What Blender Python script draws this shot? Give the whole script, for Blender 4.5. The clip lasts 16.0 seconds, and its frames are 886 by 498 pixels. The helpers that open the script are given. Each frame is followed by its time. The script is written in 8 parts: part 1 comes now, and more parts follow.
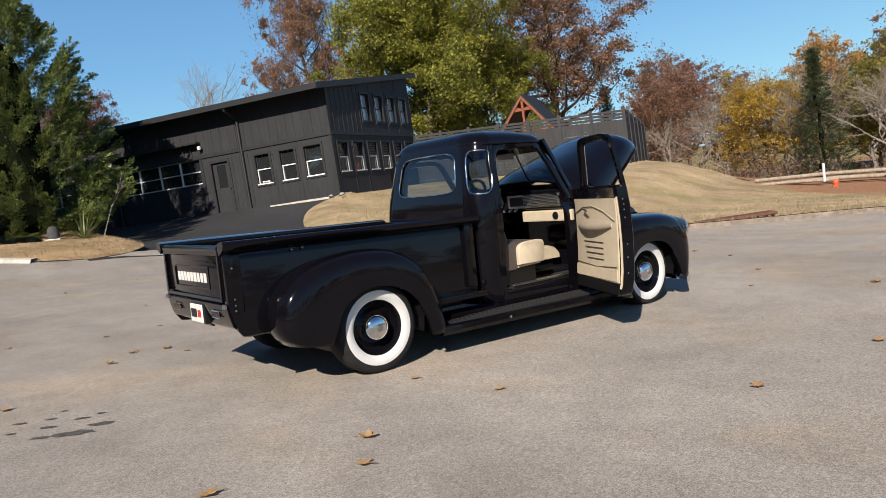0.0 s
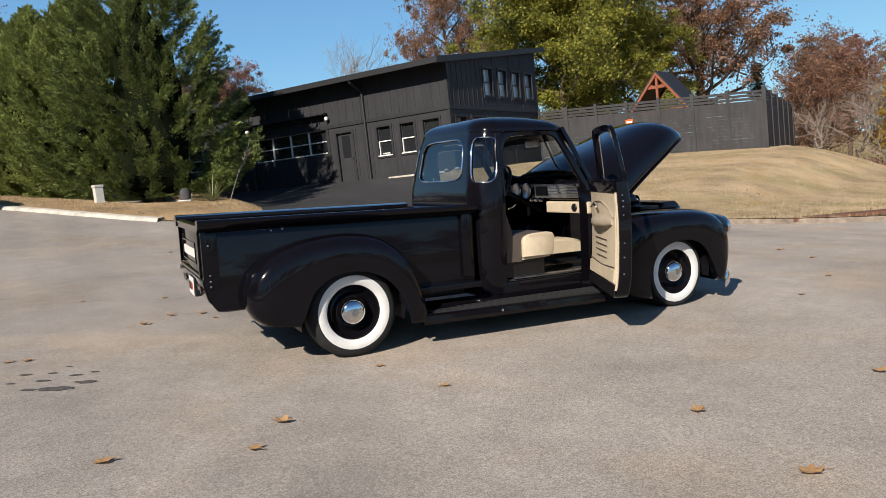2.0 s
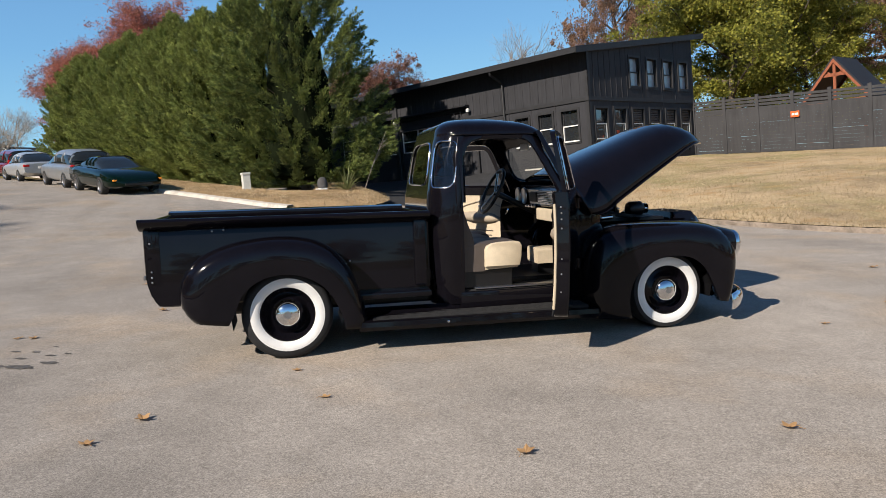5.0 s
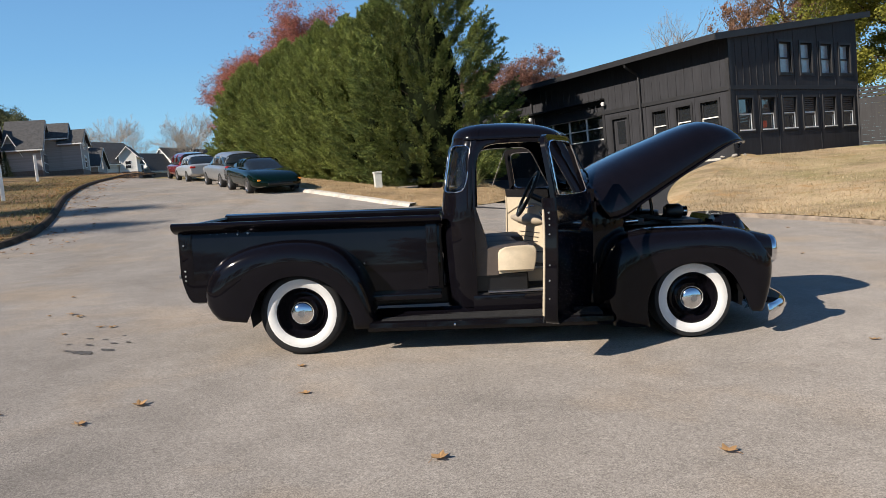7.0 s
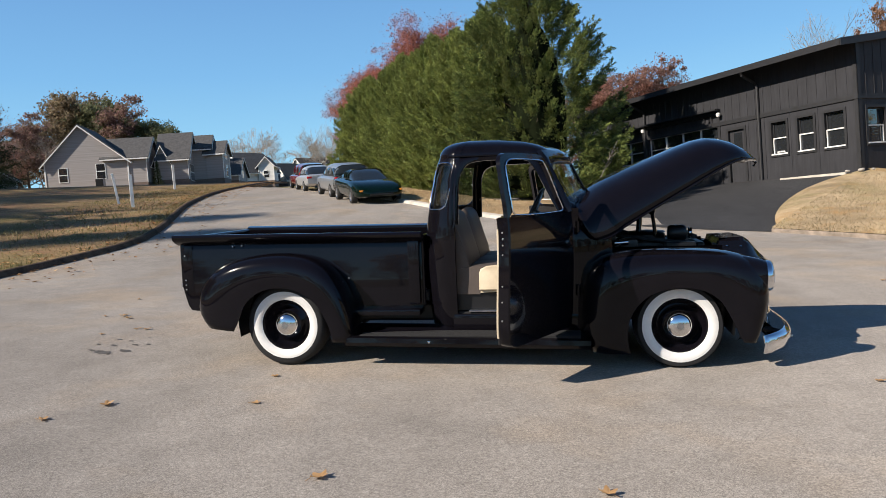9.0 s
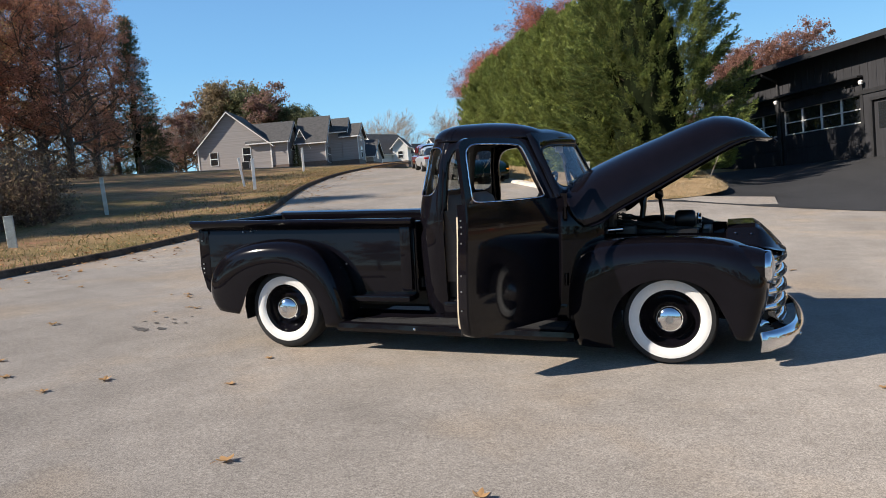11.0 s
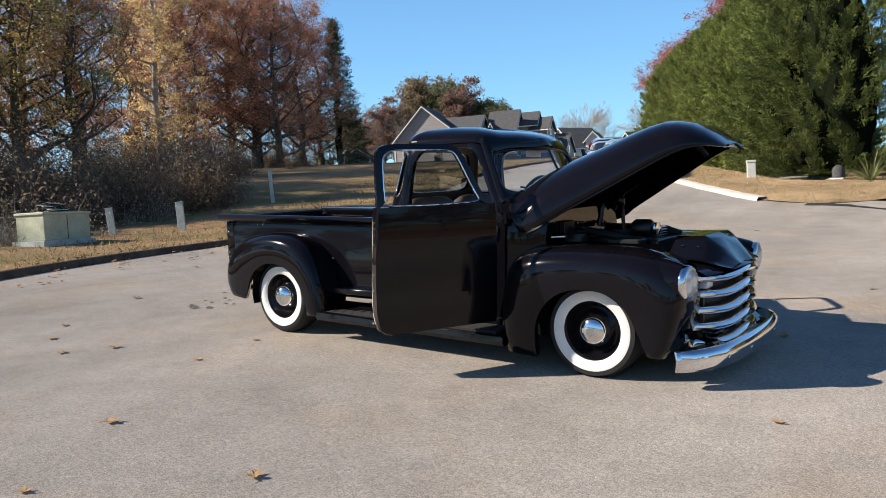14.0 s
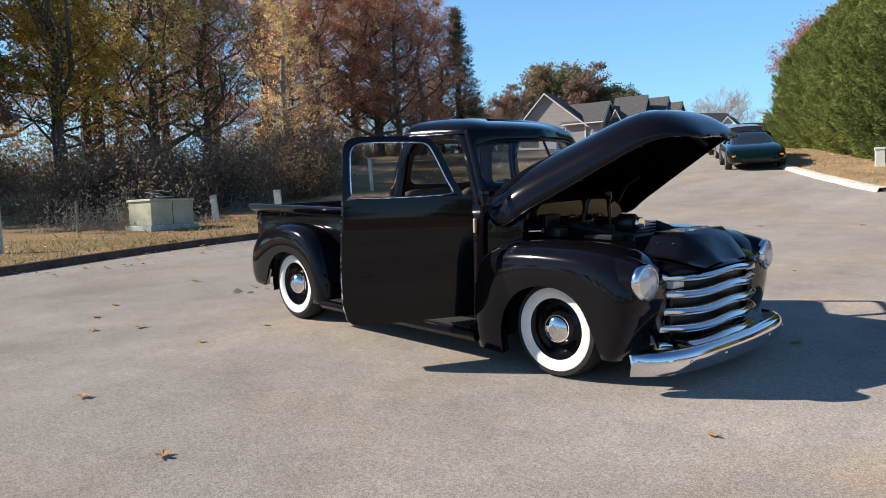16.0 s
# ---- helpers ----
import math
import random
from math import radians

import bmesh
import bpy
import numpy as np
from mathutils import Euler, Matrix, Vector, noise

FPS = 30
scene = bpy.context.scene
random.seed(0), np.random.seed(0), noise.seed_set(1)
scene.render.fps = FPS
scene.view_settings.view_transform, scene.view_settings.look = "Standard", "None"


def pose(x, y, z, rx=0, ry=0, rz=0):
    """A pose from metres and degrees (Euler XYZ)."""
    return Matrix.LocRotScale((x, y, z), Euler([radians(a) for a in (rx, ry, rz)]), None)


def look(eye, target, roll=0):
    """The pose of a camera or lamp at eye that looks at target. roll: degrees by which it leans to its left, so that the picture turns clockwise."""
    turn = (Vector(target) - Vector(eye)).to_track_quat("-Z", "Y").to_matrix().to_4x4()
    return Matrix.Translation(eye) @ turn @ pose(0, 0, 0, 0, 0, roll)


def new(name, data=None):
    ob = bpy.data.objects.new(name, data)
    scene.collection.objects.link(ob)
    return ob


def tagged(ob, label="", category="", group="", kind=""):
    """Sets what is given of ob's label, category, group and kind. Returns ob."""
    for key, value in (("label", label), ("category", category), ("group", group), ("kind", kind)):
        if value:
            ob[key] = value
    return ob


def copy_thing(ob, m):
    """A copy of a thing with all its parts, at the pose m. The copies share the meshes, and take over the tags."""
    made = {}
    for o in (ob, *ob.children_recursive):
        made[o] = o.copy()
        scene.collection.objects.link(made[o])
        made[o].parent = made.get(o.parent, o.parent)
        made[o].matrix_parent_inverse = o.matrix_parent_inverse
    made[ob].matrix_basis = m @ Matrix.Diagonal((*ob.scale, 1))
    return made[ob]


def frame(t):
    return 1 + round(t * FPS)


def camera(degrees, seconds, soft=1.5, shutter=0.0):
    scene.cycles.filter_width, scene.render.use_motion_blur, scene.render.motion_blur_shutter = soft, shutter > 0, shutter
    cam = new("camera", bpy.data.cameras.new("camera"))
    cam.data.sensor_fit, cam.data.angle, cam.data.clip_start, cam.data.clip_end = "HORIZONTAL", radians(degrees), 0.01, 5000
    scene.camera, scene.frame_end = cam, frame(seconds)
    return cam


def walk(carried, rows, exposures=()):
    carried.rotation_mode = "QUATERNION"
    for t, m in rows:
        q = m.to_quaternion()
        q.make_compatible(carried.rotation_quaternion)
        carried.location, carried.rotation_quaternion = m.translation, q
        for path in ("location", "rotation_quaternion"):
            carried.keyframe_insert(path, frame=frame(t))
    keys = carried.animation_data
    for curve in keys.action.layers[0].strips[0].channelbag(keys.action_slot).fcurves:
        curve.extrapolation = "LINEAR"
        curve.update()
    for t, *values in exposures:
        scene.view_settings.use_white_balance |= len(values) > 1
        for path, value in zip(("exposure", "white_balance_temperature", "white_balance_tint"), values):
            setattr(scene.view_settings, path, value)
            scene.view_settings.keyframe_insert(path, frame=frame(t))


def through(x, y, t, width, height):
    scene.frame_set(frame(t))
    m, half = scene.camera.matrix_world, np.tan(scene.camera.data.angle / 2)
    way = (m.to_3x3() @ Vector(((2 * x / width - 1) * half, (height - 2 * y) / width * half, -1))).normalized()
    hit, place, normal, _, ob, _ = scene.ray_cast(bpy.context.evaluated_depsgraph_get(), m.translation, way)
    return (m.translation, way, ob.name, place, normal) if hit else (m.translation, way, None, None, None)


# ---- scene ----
cam = camera(61.97, 16.0, soft=0.8)
PATH = [
    (0, (-2.528, -5.297, 1.194), (-0.198, -2.063, 0.865), -8.56),
    (0.5, (-2.315, -5.432, 1.181), (-0.095, -2.122, 0.840), -7.45),
    (1, (-2.042, -5.527, 1.170), (0.048, -2.135, 0.811), -6.03),
    (1.5, (-1.778, -5.646, 1.157), (0.151, -2.161, 0.788), -7.45),
    (2, (-1.524, -5.804, 1.154), (0.143, -2.187, 0.782), -6.20),
    (2.5, (-1.223, -5.859, 1.127), (0.308, -2.184, 0.735), -6.63),
    (3, (-0.944, -5.932, 1.126), (0.446, -2.202, 0.728), -6.52),
    (3.5, (-0.669, -6.076, 1.129), (0.542, -2.282, 0.753), -5.06),
    (4, (-0.409, -6.129, 1.109), (0.680, -2.297, 0.748), -5.76),
    (4.2, (-0.298, -6.139, 1.118), (0.731, -2.290, 0.755), -5.41),
    (6.5, (0.911, -6.343, 1.086), (1.086, -2.356, 0.808), -5.92),
    (7, (1.212, -6.385, 1.081), (1.146, -2.396, 0.795), -5.42),
    (7.5, (1.492, -6.330, 1.066), (1.273, -2.343, 0.817), -5.10),
    (8, (1.766, -6.283, 1.074), (1.387, -2.305, 0.898), -4.23),
    (8.5, (2.081, -6.300, 1.055), (1.499, -2.346, 0.888), -3.69),
    (9, (2.330, -6.250, 1.034), (1.582, -2.324, 0.865), -4.49),
    (11.5, (3.685, -5.804, 1.000), (2.046, -2.163, 0.765), -4.56),
    (12, (3.988, -5.733, 0.996), (2.188, -2.169, 0.762), -4.42),
    (12.5, (4.246, -5.586, 0.968), (2.286, -2.106, 0.745), -4.18),
    (13, (4.523, -5.451, 0.964), (2.411, -2.060, 0.752), -4.26),
    (13.5, (4.826, -5.340, 0.967), (2.561, -2.049, 0.765), -3.59),
    (14, (5.046, -5.179, 0.943), (2.650, -1.982, 0.755), -3.04),
    (14.5, (5.246, -5.014, 0.947), (2.701, -1.935, 0.747), -2.76),
    (15, (5.493, -4.862, 0.944), (2.811, -1.900, 0.747), -1.60),
    (15.5, (5.666, -4.690, 0.920), (2.856, -1.851, 0.707), -2.55),
    (16, (5.819, -4.463, 0.923), (2.909, -1.728, 0.704), -2.54),
]
walk(cam, [(t, look(eye, target, roll)) for t, eye, target, roll in PATH], exposures=[(0, 0.40), (6.5, 0.46), (9, 0.55), (12, 0.72), (16, 0.84)])

# ---- daylight ----
TO_SUN = Vector((-0.639, -0.534, 0.554)).normalized()
world = bpy.data.worlds.new("sky")
world.use_nodes = True
scene.world = world
wn = world.node_tree.nodes
sky = wn.new("ShaderNodeTexSky")
sky.sky_type = 'NISHITA'
sky.sun_disc = False
sky.sun_elevation = math.asin(TO_SUN.z)
sky.sun_rotation = math.atan2(TO_SUN.x, TO_SUN.y)
sky.altitude = 400
sky.air_density, sky.dust_density, sky.ozone_density = 0.6, 0.25, 0.0
wn["Background"].inputs["Strength"].default_value = 0.088
tone = wn.new("ShaderNodeHueSaturation")
tone.inputs["Saturation"].default_value, tone.inputs["Value"].default_value = 1.2, 1.5
# clear air: the same fall from a pale horizon to a deep zenith all round, blended into the sky's own light
where, split, fall, scaled, blend = wn.new("ShaderNodeTexCoord"), wn.new("ShaderNodeSeparateXYZ"), wn.new("ShaderNodeValToRGB"), wn.new("ShaderNodeMix"), wn.new("ShaderNodeMix")
for k, (p, c) in enumerate(((0.0, (0.30, 0.53, 0.63)), (0.08, (0.235, 0.48, 0.625)), (0.2, (0.156, 0.357, 0.588)), (0.36, (0.104, 0.24, 0.485)), (0.62, (0.04, 0.10, 0.23)), (1.0, (0.015, 0.04, 0.11)))):
    e = fall.color_ramp.elements[k] if k < 2 else fall.color_ramp.elements.new(p)
    e.position, e.color = p, (*c, 1)
for n in (scaled, blend):
    n.data_type = 'RGBA'
scaled.blend_type = 'MULTIPLY'
scaled.inputs[0].default_value, scaled.inputs[7].default_value = 1.0, (11.4, 11.4, 11.4, 1)
blend.inputs[0].default_value = 0.85
air = world.node_tree.links
air.new(where.outputs["Generated"], split.inputs[0])
air.new(split.outputs["Z"], fall.inputs[0])
air.new(fall.outputs[0], scaled.inputs[6])
air.new(sky.outputs[0], tone.inputs["Color"])
air.new(tone.outputs[0], blend.inputs[6])
air.new(scaled.outputs[2], blend.inputs[7])
air.new(blend.outputs[2], wn["Background"].inputs["Color"])
sun_data = bpy.data.lights.new("sun", 'SUN')
sun_data.energy, sun_data.angle, sun_data.color = 5.0, radians(0.53), (1.0, 0.905, 0.79)
sun = new("sun", sun_data)
sun.matrix_world = look(TO_SUN * 60, (0, 0, 0))

# ---- materials ----


def material(name, base=(0.5, 0.5, 0.5), rough=0.6, metal=0.0, coat=0.0, spec=0.5):
    m = bpy.data.materials.new(name)
    m.use_nodes = True
    b = m.node_tree.nodes["Principled BSDF"]
    b.inputs["Base Color"].default_value = (*base, 1)
    b.inputs["Roughness"].default_value = rough
    b.inputs["Metallic"].default_value = metal
    b.inputs["Coat Weight"].default_value = coat
    b.inputs["Coat Roughness"].default_value = 0.03
    b.inputs["Specular IOR Level"].default_value = spec
    return m


class Nodes:
    """Helpers for wiring a material."""

    def __init__(self, m):
        self.m, self.t = m, m.node_tree
        self.b = self.t.nodes["Principled BSDF"]
        self.co = self.t.nodes.new("ShaderNodeTexCoord").outputs["Object"]

    def link(self, a, b):
        self.t.links.new(a, b)

    def scaled(self, sx, sy, sz, turn=0.0):
        n = self.t.nodes.new("ShaderNodeMapping")
        n.inputs["Scale"].default_value = (sx, sy, sz)
        n.inputs["Rotation"].default_value = (0, 0, turn)
        self.link(self.co, n.inputs["Vector"])
        return n.outputs[0]

    def noise(self, scale, detail=4.0, rough=0.55, co=None):
        n = self.t.nodes.new("ShaderNodeTexNoise")
        n.inputs["Scale"].default_value, n.inputs["Detail"].default_value, n.inputs["Roughness"].default_value = scale, detail, rough
        self.link(co or self.co, n.inputs["Vector"])
        return n.outputs["Fac"]

    def voronoi(self, scale, co=None, feature='F1', out="Distance"):
        n = self.t.nodes.new("ShaderNodeTexVoronoi")
        n.feature = feature
        n.inputs["Scale"].default_value = scale
        self.link(co or self.co, n.inputs["Vector"])
        return n.outputs[out]

    def ramp(self, fac, *stops):
        n = self.t.nodes.new("ShaderNodeValToRGB")
        e = n.color_ramp.elements
        while len(e) < len(stops):
            e.new(0.5)
        for k, (p, c) in zip(e, stops):
            k.position = p
            k.color = (*c, 1) if not isinstance(c, (int, float)) else (c, c, c, 1)
        self.link(fac, n.inputs[0])
        return n.outputs[0]

    def mix(self, a, b, fac, mode='MIX'):
        n = self.t.nodes.new("ShaderNodeMix")
        n.data_type, n.blend_type = 'RGBA', mode
        for sock, v in ((n.inputs[6], a), (n.inputs[7], b), (n.inputs[0], fac)):
            if isinstance(v, (int, float)):
                sock.default_value = v
            elif isinstance(v, tuple):
                sock.default_value = (*v, 1)
            else:
                self.link(v, sock)
        return n.outputs[2]

    def random(self):
        return self.t.nodes.new("ShaderNodeObjectInfo").outputs["Random"]

    def island(self):
        return self.t.nodes.new("ShaderNodeNewGeometry").outputs["Random Per Island"]

    def color(self, c):
        self.link(c, self.b.inputs["Base Color"])

    def rough(self, c):
        self.link(c, self.b.inputs["Roughness"])

    def bump(self, h, strength=0.3, dist=0.01):
        n = self.t.nodes.new("ShaderNodeBump")
        n.inputs["Strength"].default_value, n.inputs["Distance"].default_value = strength, dist
        self.link(h, n.inputs["Height"])
        self.link(n.outputs[0], self.b.inputs["Normal"])


def asphalt(name, lo, mid, hi, warm=None):
    m = material(name, mid, 0.9, spec=0.2)
    n = Nodes(m)
    n.b.inputs["Diffuse Roughness"].default_value = 0.25
    grain = n.ramp(n.noise(130, 3, 0.8), (0.37, lo), (0.5, mid), (0.63, hi))
    stone = n.ramp(n.noise(45, 3, 0.75), (0.36, 0.78), (0.5, 1.0), (0.64, 1.2))
    c = n.mix(grain, stone, 0.8, 'MULTIPLY')
    # dark pits between the stones, more of them where the binder has worn away
    pits = n.ramp(n.voronoi(62), (0.06, 0.4), (0.3, 1.0))
    c = n.mix(c, pits, n.ramp(n.noise(0.8, 4, 0.6), (0.35, 0.15), (0.65, 0.75)), 'MULTIPLY')
    # tracks worn along the way of the traffic
    wear = n.ramp(n.noise(0.5, 4, 0.55, n.scaled(1.6, 0.35, 1.0, radians(-28))), (0.34, 0.88), (0.5, 1.0), (0.66, 1.07))
    c = n.mix(c, wear, 1.0, 'MULTIPLY')
    broad = n.ramp(n.noise(0.35, 5, 0.6), (0.33, 0.86), (0.5, 1.0), (0.68, 1.1))
    c = n.mix(c, broad, 1.0, 'MULTIPLY')
    mott = n.ramp(n.noise(2.6, 5, 0.7), (0.35, 0.9), (0.65, 1.08))
    c = n.mix(c, mott, 1.0, 'MULTIPLY')
    if warm:
        patch = n.ramp(n.noise(0.55, 4, 0.6), (0.5, 0.0), (0.68, 1.0))
        c = n.mix(c, n.mix(c, warm, 1.0, 'MULTIPLY'), patch)
    n.color(c)
    n.bump(n.noise(160, 3, 0.7), 0.3, 0.005)
    return m


def grassland(name, a, b, c_dirt, scale=1.0, bare=None, green=None):
    m = material(name, a, 0.95, spec=0.15)
    n = Nodes(m)
    n.b.inputs["Diffuse Roughness"].default_value = 0.25
    fine = n.ramp(n.noise(24 * scale, 8, 0.85), (0.34, tuple(v * 0.4 for v in a)), (0.5, a), (0.66, b))
    patch = n.ramp(n.noise(0.5 * scale, 5, 0.65), (0.36, 0.66), (0.5, 1.0), (0.66, 1.25))
    c = n.mix(fine, patch, 1.0, 'MULTIPLY')
    dirt = n.ramp(n.noise(0.9 * scale, 6, 0.7), (0.54, 0.0), (0.68, 1.0))
    c = n.mix(c, c_dirt, dirt)
    if green:
        # greener growth in broad uneven patches
        grown = n.ramp(n.noise(0.28 * scale, 6, 0.72), (0.47, 0.0), (0.66, 0.75))
        c = n.mix(c, n.mix(fine, green, 1.0, 'MULTIPLY'), grown)
    if bare:
        # bare soil with leaf litter past a line across the ground
        (nx, ny, off), soil, litter = bare
        dot = n.t.nodes.new("ShaderNodeVectorMath")
        dot.operation = 'DOT_PRODUCT'
        dot.inputs[1].default_value = (nx, ny, 0)
        n.link(n.co, dot.inputs[0])
        edge = n.t.nodes.new("ShaderNodeMath")
        edge.operation = 'MULTIPLY_ADD'
        edge.inputs[1].default_value, edge.inputs[2].default_value = 0.12, 0.5 - off * 0.12
        n.link(dot.outputs["Value"], edge.inputs[0])
        wob = n.mix(n.ramp(edge.outputs[0], (0.0, 0.0), (1.0, 1.0)), n.noise(0.5, 5, 0.7), 0.35)
        earth = n.ramp(n.noise(11, 6, 0.8), (0.36, tuple(v * 0.5 for v in soil)), (0.5, soil), (0.64, litter))
        c = n.mix(c, earth, n.ramp(wob, (0.45, 0.0), (0.55, 1.0)))
    n.color(c)
    n.bump(n.noise(38 * scale, 4, 0.7), 0.5, 0.02)
    return m


def siding(name, base):
    m = material(name, base, 0.72, spec=0.3)
    n = Nodes(m)
    streak = n.ramp(n.noise(3.2, 5, 0.65, n.scaled(3.0, 3.0, 0.25)), (0.3, 0.78), (0.6, 1.12))
    blot = n.ramp(n.noise(0.9, 4, 0.6), (0.3, 0.85), (0.7, 1.15))
    n.color(n.mix(n.mix(base, streak, 1.0, 'MULTIPLY'), blot, 1.0, 'MULTIPLY'))
    n.bump(n.noise(14, 4, 0.6, n.scaled(6, 6, 0.3)), 0.35, 0.01)
    return m


def leafy(name, dark, mid, light, rough=0.6, through=0.25):
    m = material(name, mid, rough, spec=0.25)
    n = Nodes(m)
    c = n.ramp(n.island(), (0.0, dark), (0.5, mid), (1.0, light))
    big = n.ramp(n.noise(0.55, 3, 0.5), (0.3, 0.7), (0.7, 1.25))
    spray = n.ramp(n.noise(2.4, 3, 0.6), (0.35, 0.72), (0.65, 1.3))
    n.color(n.mix(n.mix(c, big, 1.0, 'MULTIPLY'), spray, 1.0, 'MULTIPLY'))
    tr = n.t.nodes.new("ShaderNodeBsdfTranslucent")
    n.link(n.mix(c, (1.0, 0.95, 0.5), 0.15), tr.inputs["Color"])
    mx = n.t.nodes.new("ShaderNodeMixShader")
    mx.inputs[0].default_value = through
    n.link(n.b.outputs[0], mx.inputs[1])
    n.link(tr.outputs[0], mx.inputs[2])
    n.link(mx.outputs[0], n.t.nodes["Material Output"].inputs["Surface"])
    return m


def bark(name, a, b):
    m = material(name, a, 0.9, spec=0.2)
    n = Nodes(m)
    f = n.noise(9, 6, 0.7, n.scaled(1, 1, 0.18))
    n.color(n.ramp(f, (0.3, a), (0.7, b)))
    n.bump(f, 0.8, 0.03)
    return m


def paint(name, base, rough=0.06, coat=0.75, orange=0.02):
    m = material(name, base, 0.12, coat=coat, spec=0.07)
    n = Nodes(m)
    n.b.inputs["Coat Roughness"].default_value = rough
    n.b.inputs["Coat IOR"].default_value = 1.34
    n.bump(n.noise(30, 2, 0.5), orange, 0.004)
    dust = n.ramp(n.noise(5, 5, 0.7), (0.3, 1.0), (0.75, 1.5))
    n.color(n.mix(base, dust, 1.0, 'MULTIPLY'))
    return m


def glass(name, tint=(0.9, 0.95, 0.95)):
    """A thin pane: clear straight through, with a mirror gloss at the surface."""
    m = material(name, tint, 0.0)
    t = m.node_tree
    clear, shine, mx = t.nodes.new("ShaderNodeBsdfTransparent"), t.nodes.new("ShaderNodeBsdfGlossy"), t.nodes.new("ShaderNodeMixShader")
    face, steep, fres = t.nodes.new("ShaderNodeLayerWeight"), t.nodes.new("ShaderNodeMath"), t.nodes.new("ShaderNodeMath")
    steep.operation, fres.operation = 'POWER', 'MULTIPLY_ADD'
    steep.inputs[1].default_value, fres.inputs[1].default_value, fres.inputs[2].default_value = 4.0, 0.85, 0.08
    t.links.new(face.outputs["Facing"], steep.inputs[0])
    t.links.new(steep.outputs[0], fres.inputs[0])
    clear.inputs["Color"].default_value = (*tint, 1)
    shine.inputs["Roughness"].default_value = 0.02
    t.links.new(fres.outputs[0], mx.inputs[0])
    t.links.new(clear.outputs[0], mx.inputs[1])
    t.links.new(shine.outputs[0], mx.inputs[2])
    t.links.new(mx.outputs[0], t.nodes["Material Output"].inputs["Surface"])
    return m


def clapboard(name, base):
    """House siding in level boards."""
    m = siding(name, base)
    n = Nodes(m)
    line = n.ramp(n.noise(1.0, 2, 0.6, n.scaled(0.05, 0.05, 7.0)), (0.35, 0.86), (0.6, 1.06))
    n.color(n.mix(base, line, 1.0, 'MULTIPLY'))
    return m


def worn(name, base, rough=0.6, metal=0.0, scale=12.0, depth=0.2, amount=0.25, spec=0.5):
    """A plain paint, plastic or cloth with grain and blotches."""
    m = material(name, base, rough, metal, spec=spec)
    n = Nodes(m)
    f = n.ramp(n.noise(scale, 5, 0.65), (0.3, 1.0 - amount), (0.7, 1.0 + amount))
    g = n.ramp(n.noise(scale * 9, 3, 0.6), (0.3, 1.0 - amount * 0.5), (0.7, 1.0 + amount * 0.5))
    n.color(n.mix(n.mix(base, f, 1.0, 'MULTIPLY'), g, 1.0, 'MULTIPLY'))
    n.bump(n.noise(scale * 9, 3, 0.6), depth, 0.003)
    return m


M_ROAD = asphalt("road_asphalt", (0.18, 0.16, 0.141), (0.282, 0.253, 0.222), (0.392, 0.352, 0.31), (1.1, 1.01, 0.9))
M_DRIVE = asphalt("driveway_asphalt", (0.02, 0.02, 0.021), (0.036, 0.036, 0.038), (0.06, 0.06, 0.062))
M_LAWN = grassland("dry_lawn", (0.35, 0.26, 0.155), (0.57, 0.46, 0.31), (0.33, 0.21, 0.10), 1.0, ((0.748, -0.664, 11.8), (0.27, 0.135, 0.075), (0.42, 0.25, 0.14)), (0.6, 0.72, 0.5))
M_VERGE = grassland("verge_grass", (0.25, 0.16, 0.08), (0.48, 0.335, 0.195), (0.32, 0.165, 0.10), green=(0.5, 0.68, 0.45))
M_FIELD = grassland("far_ground", (0.2, 0.16, 0.07), (0.36, 0.28, 0.14), (0.28, 0.17, 0.08), 0.5)
M_MULCH = grassland("island_needles", (0.33, 0.225, 0.12), (0.54, 0.39, 0.23), (0.2, 0.14, 0.06))
M_CLAY = grassland("red_clay", (0.25, 0.135, 0.08), (0.32, 0.19, 0.115), (0.26, 0.165, 0.1))
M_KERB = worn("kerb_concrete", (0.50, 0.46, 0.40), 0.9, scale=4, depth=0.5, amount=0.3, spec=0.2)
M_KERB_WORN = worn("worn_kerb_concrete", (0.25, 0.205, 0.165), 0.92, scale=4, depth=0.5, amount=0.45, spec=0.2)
# dirt-stained concrete, with the shade on the kerb's face darkened into the colour
M_KERB_STAIN_SHADE = worn("stained_shaded_kerb", (0.085, 0.06, 0.042), 0.95, scale=3, depth=0.6, amount=0.5, spec=0.15)
M_SIDING = siding("charcoal_siding", (0.031, 0.031, 0.035))
M_TRIM = worn("charcoal_trim", (0.018, 0.018, 0.02), 0.6, scale=3)
M_ROOF = worn("dark_roof", (0.014, 0.014, 0.016), 0.6, scale=5)
M_WHITE = worn("white_trim", (0.72, 0.71, 0.68), 0.5, scale=6, amount=0.1)
M_PANE = material("dark_pane", (0.02, 0.022, 0.025), 0.03, coat=1.0, spec=1.0)
M_FENCE = siding("fence_boards", (0.045, 0.044, 0.046))
M_TIMBER = worn("red_timber", (0.26, 0.075, 0.03), 0.7, scale=7)
M_RUST = worn("rusty_iron", (0.14, 0.06, 0.035), 0.85, scale=10, depth=0.5)
M_BLACK = paint("black_paint", (0.0034, 0.003, 0.0044), 0.035)
M_SATIN = worn("satin_black", (0.005, 0.005, 0.006), 0.42, scale=8, amount=0.3)
M_RUBBER = worn("tyre_rubber", (0.018, 0.018, 0.019), 0.75, scale=20, spec=0.3)
M_WALL = worn("whitewall", (0.66, 0.65, 0.63), 0.55, scale=6, amount=0.06)
M_CHROME = material("chrome", (0.78, 0.78, 0.79), 0.06, 1.0)
